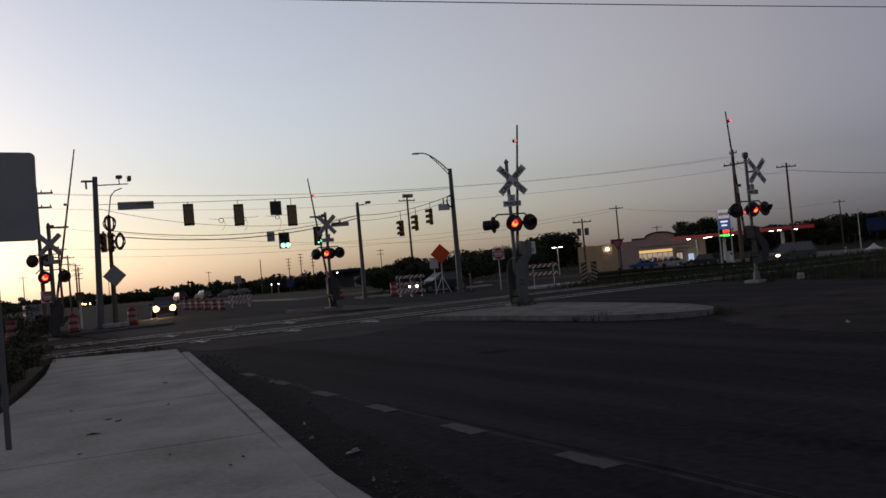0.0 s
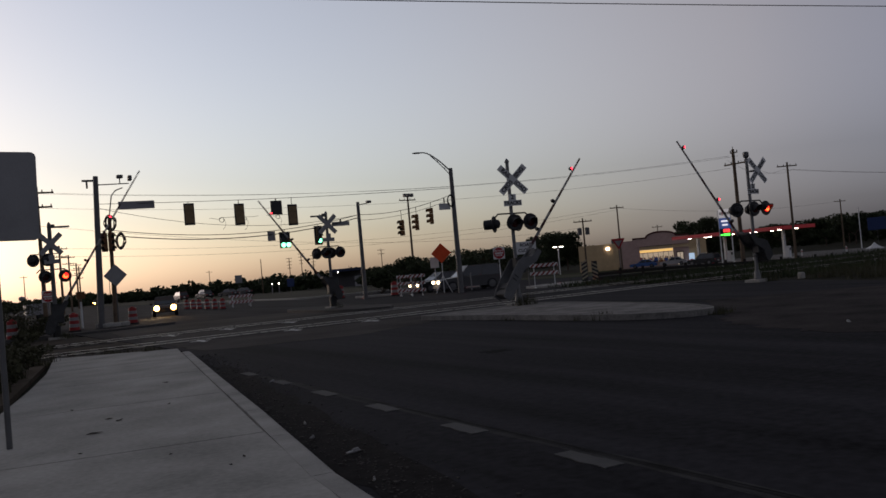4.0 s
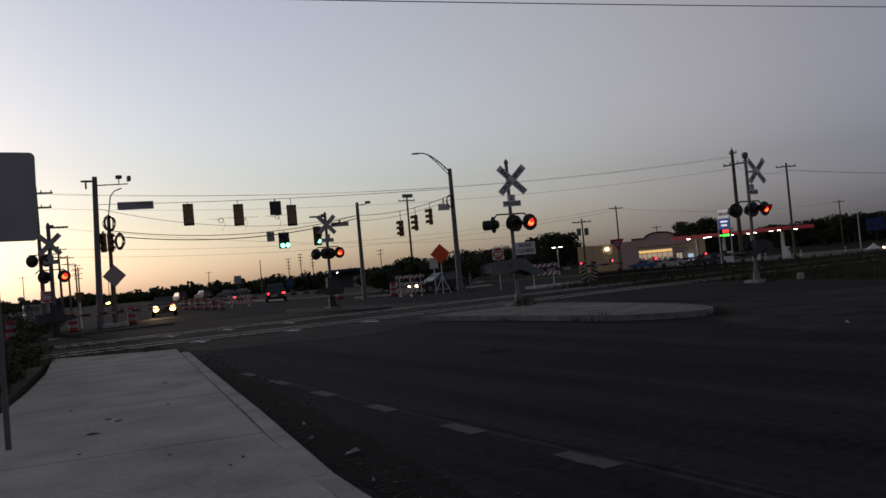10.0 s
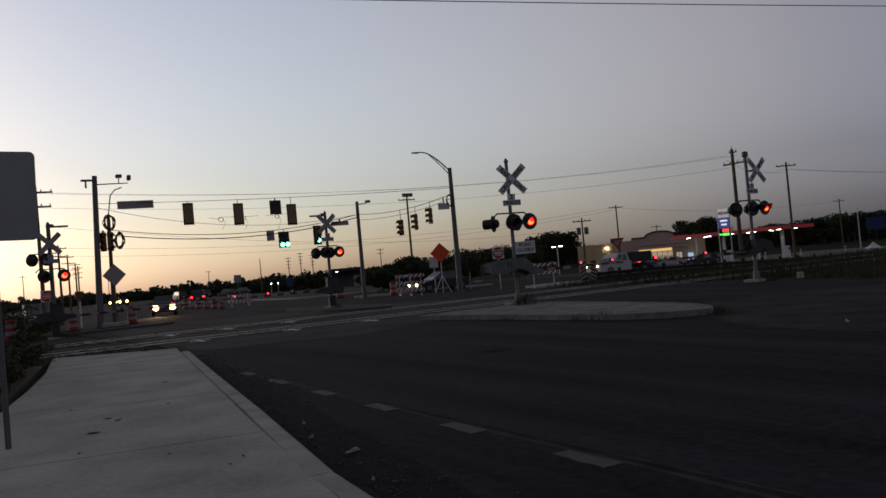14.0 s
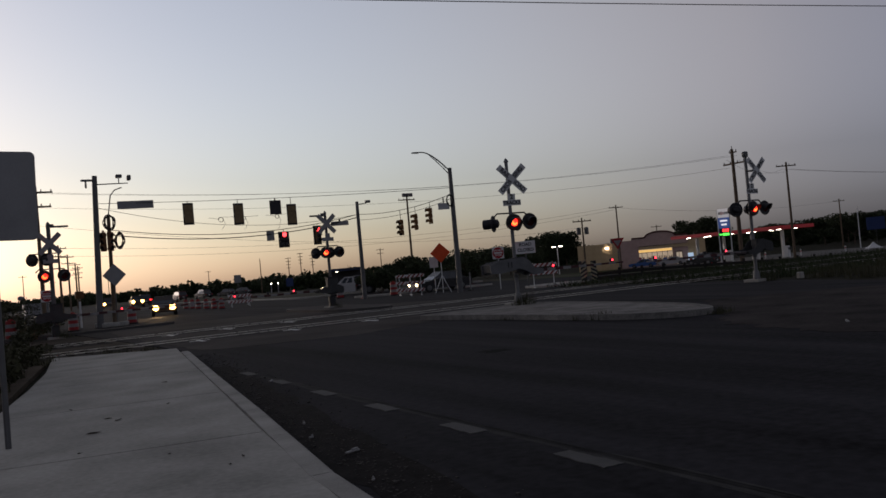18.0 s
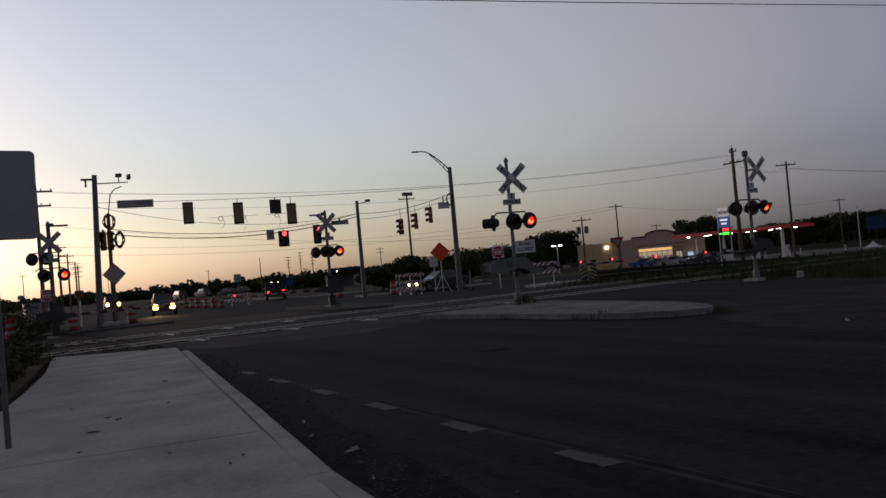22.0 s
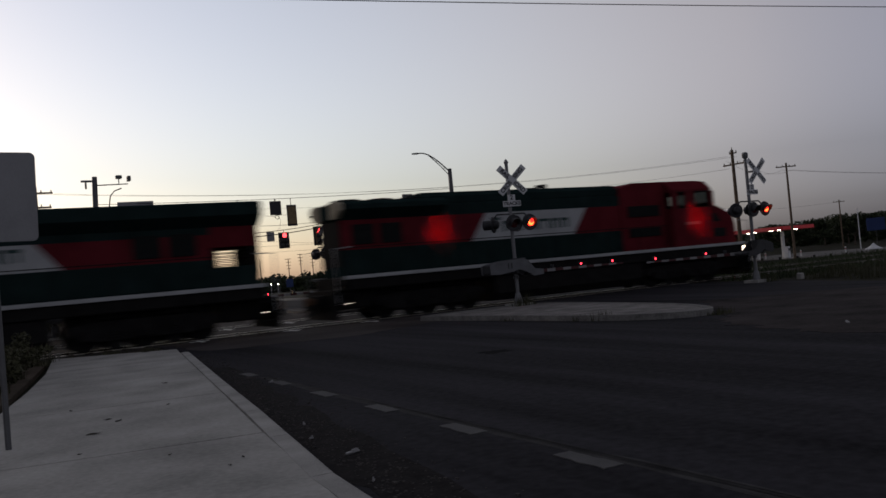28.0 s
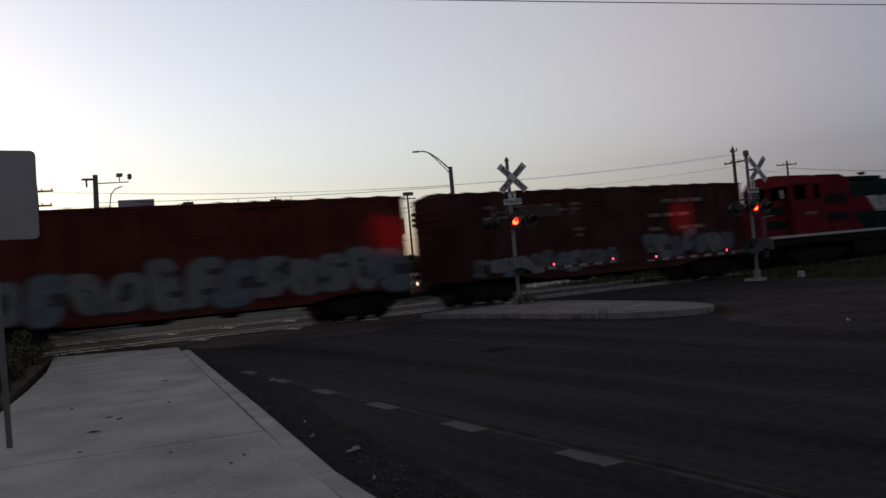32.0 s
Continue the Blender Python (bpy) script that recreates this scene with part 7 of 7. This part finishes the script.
def tree(X, Y, h, w, seed, label="dark leafy tree against the evening sky", leaf=0.22, n=1500, z=None):
    rng = random.Random(seed)
    t = thing("tree", pose(X, Y, lie(X, Y) - 0.05 if z is None else z), label, "tree", "trees")
    g = Geo().tube((0, 0, 0), (0.1, 0.05, h * 0.35), 0.05 * h * 0.5, 0.03 * h * 0.5, 9)
    for i in range(6):
        a = i * 1.05 + rng.uniform(-0.3, 0.3)
        g.tube((0.1, 0.05, h * rng.uniform(0.25, 0.36)), (w * 0.33 * math.cos(a), w * 0.33 * math.sin(a), h * rng.uniform(0.55, 0.8)), 0.012 * h, 0.004 * h, 6)
    part("trunk", g, BARK, t)
    c = Geo()
    c.v, c.f = leaves(0, 0, h * 0.6, w / 2, w / 2, h * 0.42, n, leaf, rng, 14)
    part("crown", c, LEAF, t)


for X, Y, h, w, sd in ((121, 160, 9.5, 11, 1), (112, 166, 6.3, 11, 2), (117, 158, 8.4, 9, 3), (104, 160, 6.0, 9, 4), (144.5, 138, 9.0, 12, 5), (150, 141, 8.6, 12, 6), (166, 132, 6.6, 12, 7), (124, 160, 8.6, 10, 8),
                       (205, 150, 7.4, 13, 9), (196, 162, 7, 12, 10), (218, 152, 8.4, 14, 11), (232, 148, 9, 13, 12), (186, 128, 7.6, 11, 13), (212, 132, 9, 12, 14), (226, 128, 11, 12, 15), (178, 142, 6.4, 11, 16)):
    tree(X, Y, h, w, sd, leaf=0.3, n=4600)
wood = Geo()
rw = random.Random(21)
v, f = [], []
for i in range(430):
    # the far tree line, from the left of the view to the right, in three loose rows
    b = radians(-3 + 64 * i / 429 + rw.uniform(-0.2, 0.2))
    deg = math.degrees(b)
    D = (300, 335, 370)[i % 3] + rw.uniform(-15, 15)
    h = float(np.interp(deg, [-2, 8, 12, 16, 22, 30, 36, 60], [3.6, 4.0, 5.2, 6.4, 6.0, 6.6, 6.4, 7.4])) * rw.uniform(0.6, 1.12)
    lz = lie(D * math.sin(b), D * math.cos(b))
    a, q = leaves(D * math.sin(b), D * math.cos(b), h * 0.45 + lz, 4.5, 4.5, h * 0.5, 170, 0.8, rw, 6)
    k = len(v)
    v += a
    f += [tuple(j + k for j in t) for t in q]
    a, q = leaves(D * math.sin(b), D * math.cos(b), 1.2 + lz, 3.5, 3.5, 1.6, 60, 0.9, rw, 5)
    k = len(v)
    v += a
    f += [tuple(j + k for j in t) for t in q]
for i in range(90):
    b = radians(-4 - 56 * i / 89 + rw.uniform(-0.5, 0.5))
    D, h = rw.uniform(66, 84), rw.uniform(7.5, 10.5)
    a, q = leaves(D * math.sin(b), max(48, D * math.cos(b)), h * 0.5, 3.4, 3.4, h * 0.55, 260, 0.55, rw, 8)
    k = len(v)
    v += a
    f += [tuple(j + k for j in t) for t in q]
wood.v, wood.f = v, f
tagged(part("far_woods", wood, LEAF), "dark line of far trees along the horizon", "woods", kind="stuff")


def bush(X, Y, h, w, seed, m, label, n=500, leaf=0.05):
    rng = random.Random(seed)
    t = thing("bush", pose(X, Y, 0), label, "bush", "bushes")
    g = Geo()
    for i in range(14):
        a = rng.uniform(0, 6.28)
        g.tube((0, 0, 0), (w * 0.4 * math.cos(a), w * 0.4 * math.sin(a), h * rng.uniform(0.5, 0.9)), 0.012, 0.004, 5)
    tagged(part("branchwork", g, BARK, t), kind="stuff")
    c = Geo()
    c.v, c.f = leaves(0, 0, h * 0.5, w / 2, w / 2, h * 0.5, n, leaf, rng, 8)
    part("foliage", c, m, t)


for X, Y, h, w, sd in ((0.35, 19.3, 0.9, 1.3, 31), (-0.1, 16.6, 1.0, 1.2, 32), (0.9, 22.5, 0.7, 1.3, 33), (-0.6, 14.0, 0.8, 1.0, 34), (0.75, 20.6, 1.1, 1.5, 61), (0.2, 17.8, 1.2, 1.5, 62), (-0.35, 15.2, 1.1, 1.3, 63), (1.1, 23.6, 0.8, 1.4, 64)):
    bush(X, Y, h, w, sd, LEAF_DRY, "straggly dry bush beside the pavement", 900, 0.05)
for X, Y, h, w, sd in ((3.0, 46.8, 1.1, 2.4, 35), (1.5, 49, 1.3, 3, 36), (4.5, 57.5, 1.0, 3, 37), (2.2, 43.0, 0.6, 1.5, 38), (3.4, 76, 2.3, 5, 65), (1.6, 62, 1.8, 4, 66)):
    bush(X, Y, h, w, sd, LEAF_DRY, "low dry scrub on the verge", 700, 0.09)
for X, Y, h, w, sd in ((31, 66, 1.8, 4, 41), (34, 63, 2.2, 4.5, 42), (38, 70, 2.6, 5, 43), (45, 76, 3.0, 6, 44), (34, 72, 2.0, 3.6, 45), (52, 82, 3.2, 7, 46), (60, 96, 3.8, 8, 47), (46, 88, 3.4, 7, 48), (40, 82, 3, 6, 49), (56, 92, 3.4, 7, 50), (66, 104, 4.2, 9, 51), (74, 112, 4.4, 9, 52), (52, 104, 3.8, 9, 53), (83, 118, 4.8, 9, 54)):
    bush(X, Y, h, w, sd, LEAF, "dark dense shrub beyond the side road", 3000, 0.17)


def weeds(X, Y, z, w, h, n, seed, m=None):
    """A tuft of dry blades."""
    rng = random.Random(seed)
    g = Geo()
    for i in range(n):
        a, r = rng.uniform(0, 6.28), rng.uniform(0, w)
        x, y = r * math.cos(a), r * math.sin(a)
        b = rng.uniform(0, 6.28)
        k, hh = rng.uniform(0.05, 0.3) * h, h * rng.uniform(0.4, 1.0)
        d = Vector((math.cos(b), math.sin(b), 0)) * 0.012
        g.add([Vector((x, y, 0)) - d, Vector((x, y, 0)) + d, Vector((x + k * math.cos(b + 1.5), y + k * math.sin(b + 1.5), hh))], [(0, 1, 2)])
    t = thing("weed_tuft", pose(X, Y, z), "tuft of dry weeds in a crack", "weeds", "weed tufts")
    tagged(part("foliage", g, m or LEAF_DRY, t), kind="stuff")


for i, (X, Y, z, w, h, n) in enumerate(((17.25, 24.8, 0.14, 0.4, 0.55, 90), (16.9, 24.7, 0.14, 0.3, 0.35, 60), (14.05, 16.9, 0, 0.3, 0.3, 80), (13.9, 17.6, 0, 0.25, 0.2, 60), (15.9, 14.6, 0, 0.35, 0.2, 70), (15.5, 14.4, 0, 0.25, 0.18, 50), (13.65, 20.5, 0, 0.3, 0.12, 40),
                                        (28.2, 23.4, 0, 0.4, 0.5, 90), (29.3, 21.5, 0, 0.8, 0.5, 160), (30.3, 20.4, 0, 0.9, 0.6, 200), (31.0, 22.0, 0, 1.0, 0.6, 200), (28.2, 19.0, 0, 0.8, 0.5, 160), (33, 21, 0, 1.4, 0.8, 260), (0.6, 21.0, 0.02, 0.5, 0.6, 160), (1.6, 24.9, 0.02, 0.5, 0.4, 120), (0.2, 18.2, 0.02, 0.5, 0.7, 160), (2.6, 26.2, 0, 0.5, 0.16, 120), (3.6, 26.3, 0, 0.6, 0.2, 160), (4.5, 25.6, 0, 0.45, 0.22, 140), (1.2, 26.4, 0, 0.6, 0.3, 160), (0.2, 25.6, 0, 0.8, 0.5, 220), (-0.9, 22.0, 0.03, 0.9, 0.7, 260), (-0.4, 19.8, 0.03, 0.8, 0.6, 240), (3.9, 43.5, 0, 0.5, 0.5, 100), (17.1, 42.0, 0.1, 0.3, 0.4, 60))):
    weeds(X, Y, z, w, h, n, 100 + i)
rough = Geo()
rr_ = random.Random(77)
for i in range(12000):
    x, y = rr_.uniform(29.8, 74), rr_.choice((rr_.uniform(24.2, 27.6), rr_.uniform(24.2, 27.6), rr_.uniform(31.9, 33.5), rr_.uniform(37.8, 41.0)))
    a, h = rr_.uniform(0, 6.28), rr_.uniform(0.15, 0.5) * (0.6 + 0.4 * math.sin(x * 1.3 + y) ** 2)
    d = Vector((math.cos(a), math.sin(a), 0)) * 0.03
    rough.add([Vector((x, y, -0.02)) - d, Vector((x, y, -0.02)) + d, Vector((x + rr_.uniform(-0.2, 0.2), y + rr_.uniform(-0.2, 0.2), h))], [(0, 1, 2)])
tagged(part("rough_grass", rough, LEAF), "dark rough grass along the railway", "grass", kind="stuff")
wb = thing("marker_block", pose(29.4, 22.8, 0), "small white concrete marker block in the grass", "marker")
part("block", Geo().box((0, 0, 0.1), (0.26, 0.22, 0.28), 0.04), KERBSTONE, wb)
post_sign("blue_sign", 152, 100, 5.4, -50, "large dark blue roadside sign", lambda t: part("panel", Geo().box((0, -0.05, 4.2), (3.2, 0.05, 2.4), 0.02), mat("sign_blue", (0.015, 0.03, 0.09), 0.5), t), z=-1.2)
wp = pole("flag_pole", 138, 94, 7.2, 0.09, 0.07, SIGNWHITE, "slim white pole at the roadside", "pole", z=-1.2)
tent = thing("white_tent", pose(119.5, 79.3, -1.24), "small low white peaked tent", "tent")
part("tent_roof", Geo().lathe([(1.5, 0.25), (0.6, 0.68), (0.05, 1.15)], None, 4), SIGNWHITE, tent)
for a in range(4):
    part("leg", Geo().tube((1.4 * math.cos(a * 1.571), 1.4 * math.sin(a * 1.571), 0), (1.4 * math.cos(a * 1.571), 1.4 * math.sin(a * 1.571), 0.36), 0.04), SIGNWHITE, tent)
# a small yellow cabinet and site clutter at the corner
cab = thing("signal_cabinet", pose(6.1, 56, 0), "brown signal control box on a white post", "cabinet")
part("post", Geo().tube((0, 0, 0), (0, 0, 1.6), 0.06), SIGNWHITE, cab)
part("box", Geo().box((0, 0, 2.0), (0.5, 0.4, 0.45), 0.04), mat("brown_housing", (0.1, 0.045, 0.02), 0.6), cab)
for X, Y, a, L in ((7.3, 51.2, 20, 1.4), (7.9, 51.5, 70, 1.0), (7.0, 52.5, -30, 1.2)):
    d = thing("concrete_rubble", pose(X, Y, 0.0, 0, 0, a), "broken piece of pale concrete kerb", "rubble", "rubble at the corner")
    part("piece", Geo().box((0, 0, 0.14), (L, 0.3, 0.26), 0.05), KERBSTONE, d)


# ---- litter ----
DEAD = mat("dead_leaf", (0.02, 0.014, 0.01), 0.9, var=0.4, scale=20, bump=0.2)
for i, (X, Y, w) in enumerate(((1.19, 10.56, 0.10), (1.57, 11.33, 0.07), (2.09, 7.65, 0.03), (4.08, 14.06, 0.11), (1.48, 11.6, 0.06), (4.2, 24.25, 0.22), (1.9, 7.4, 0.03), (0.9, 9.3, 0.03), (1.6, 8.4, 0.025), (2.35, 12.2, 0.05), (1.2, 13.1, 0.04), (2.9, 15.2, 0.06))):
    lf = thing("dead_leaf", pose(X, Y, 0.122, 0, 0, 47 * i), "curled dry leaf on the pavement", "leaf", "leaves on the pavement")
    part("leaf_blade", Geo().add([(-w, 0, 0.004), (-w * 0.3, w * 0.45, 0.012), (w * 0.5, w * 0.35, 0.006), (w, 0, 0.016), (w * 0.4, -w * 0.4, 0.01), (-w * 0.4, -w * 0.35, 0.014), (0, 0, 0.002)], [(0, 6, 1), (1, 6, 2), (2, 6, 3), (3, 6, 4), (4, 6, 5), (5, 6, 0)]), DEAD, lf)
for X, Y, z, a, w, h in ((3.07, 7.46, 0.0, 20, 0.22, 0.05), (14.19, 10.08, 0.0, 40, 0.34, 0.08), (3.3, 9.4, 0.0, 70, 0.1, 0.04), (3.05, 8.5, 0.0, 10, 0.08, 0.03), (4.4, 14.0, 0.0, 30, 0.14, 0.05), (2.75, 6.3, 0.0, 55, 0.07, 0.03)):
    sc = thing("paper_scrap", pose(X, Y, z, 0, 0, a), "crumpled pale scrap of paper in the gutter", "litter", "scraps of litter")
    part("scrap", Geo().box((0, 0, 0.018), (w * 0.75, h * 0.75, 0.02), 0.008).box((w * 0.15, h * 0.1, 0.034), (w * 0.38, h * 0.5, 0.02), 0.008), WHITE_STRIPE, sc)

tr = thing("trailer", pose(7.1, 108, 0, 0, 0, 8), "small white box trailer on the far lot", "trailer")
part("trailer_body", Geo().box((0, 0, 1.15), (2.6, 1.6, 1.3), 0.05), SIGNBACK, tr)
for s in (-1, 1):
    part("wheel", Geo().lathe([(0.2, -0.1), (0.3, -0.08), (0.3, 0.08), (0.2, 0.1)], pose(0.2, s * 0.75, 0.3, 90), 16), RUBBER, tr)
part("hitch", Geo().box((-1.7, 0, 0.55), (1.0, 0.1, 0.1), 0.02), BLACK, tr)


# ---- movement ----
def motions():
    # every gate arm comes down
    for (top, pivot, pz), key in GATES:
        walk(pivot, [(t, pose(0, 0, pz, 0, -a, 0)) for t, a in ARM_ANGLES[key]])
    # the paired lamps flash in turn: each slides out of its housing while it is lit
    for ph in (0, 1):
        for lamp, m, lead in FLASHERS[ph]:
            duty = 0.5 if lead else 0.44
            rows = [(0.0, m @ pose(0, -0.047 if lit(lead, ph, duty) else 0.05, 0))]
            for k in range(1, 321):
                a, b = lit((k - 1) / 10 + lead, ph, duty), lit(k / 10 + lead, ph, duty)
                if a != b:
                    rows.append((k / 10 - 0.0667, m @ pose(0, -0.047 if a else 0.05, 0)))
                    rows.append((k / 10 - 0.0333, m @ pose(0, -0.047 if b else 0.05, 0)))
            rows.append((32.0, rows[-1][1]))
            walk(lamp, rows)
    # the road signal goes from green over yellow to red
    spans = {"green": (-1, 14.2), "yellow": (14.2, 17.6), "red": (17.6, 40)}
    for col, (t0, t1) in spans.items():
        for bulb, zc, dx in LIGHTS[col]:
            on, off = pose(dx, -0.135, zc), pose(dx, -0.04, zc)
            rows = [(0.0, on if t0 < 0 else off)]
            for t, a, b in ((t0, off, on), (t1, on, off)):
                if 0 < t < 32:
                    rows += [(t - 0.04, a), (t + 0.04, b)]
            rows.append((32.0, rows[-1][1]))
            walk(bulb, rows)
    for ob, rows in MOVES:
        walk(ob, rows)


def lit(t, ph, duty):
    """Whether a lamp of the pair's first or second half is lit: each for that share of the turn."""
    return ((t - FLASH_T0) / FLASH_P - 0.5 * ph) % 1.0 < duty


FLASH_P, FLASH_T0 = 1.189, -0.14
ARM_ANGLES = {
    "mid": [(0.0, 84), (1.6, 84), (2.0, 82), (2.5, 75), (3.0, 66), (3.5, 58), (4.5, 43), (5.5, 29), (6.0, 22), (7.0, 12), (8.0, 5), (9.0, 1.5), (10.0, 0), (32.0, 0)],
    "right": [(0.0, 85), (1.6, 85), (2.0, 82), (2.5, 75), (3.0, 67), (3.5, 59.5), (4.5, 46), (5.5, 31), (6.0, 23), (7.0, 12), (8.0, 5), (9.0, 1.5), (10.0, 0), (32.0, 0)],
    "left": [(0.0, 80), (1.8, 80), (2.5, 77.5), (3.0, 72), (3.5, 65.5), (4.5, 50), (5.5, 35.5), (6.0, 29), (7.0, 17.5), (8.0, 6), (9.0, 1), (10.0, 0), (32.0, 0)],
    "far": [(0.0, 83), (2.1, 83.5), (2.6, 77), (3.0, 70.5), (3.5, 62), (4.5, 47), (5.5, 34), (6.0, 27), (7.0, 14.5), (8.0, 4.5), (9.0, 0), (32.0, 0)]}
motions()
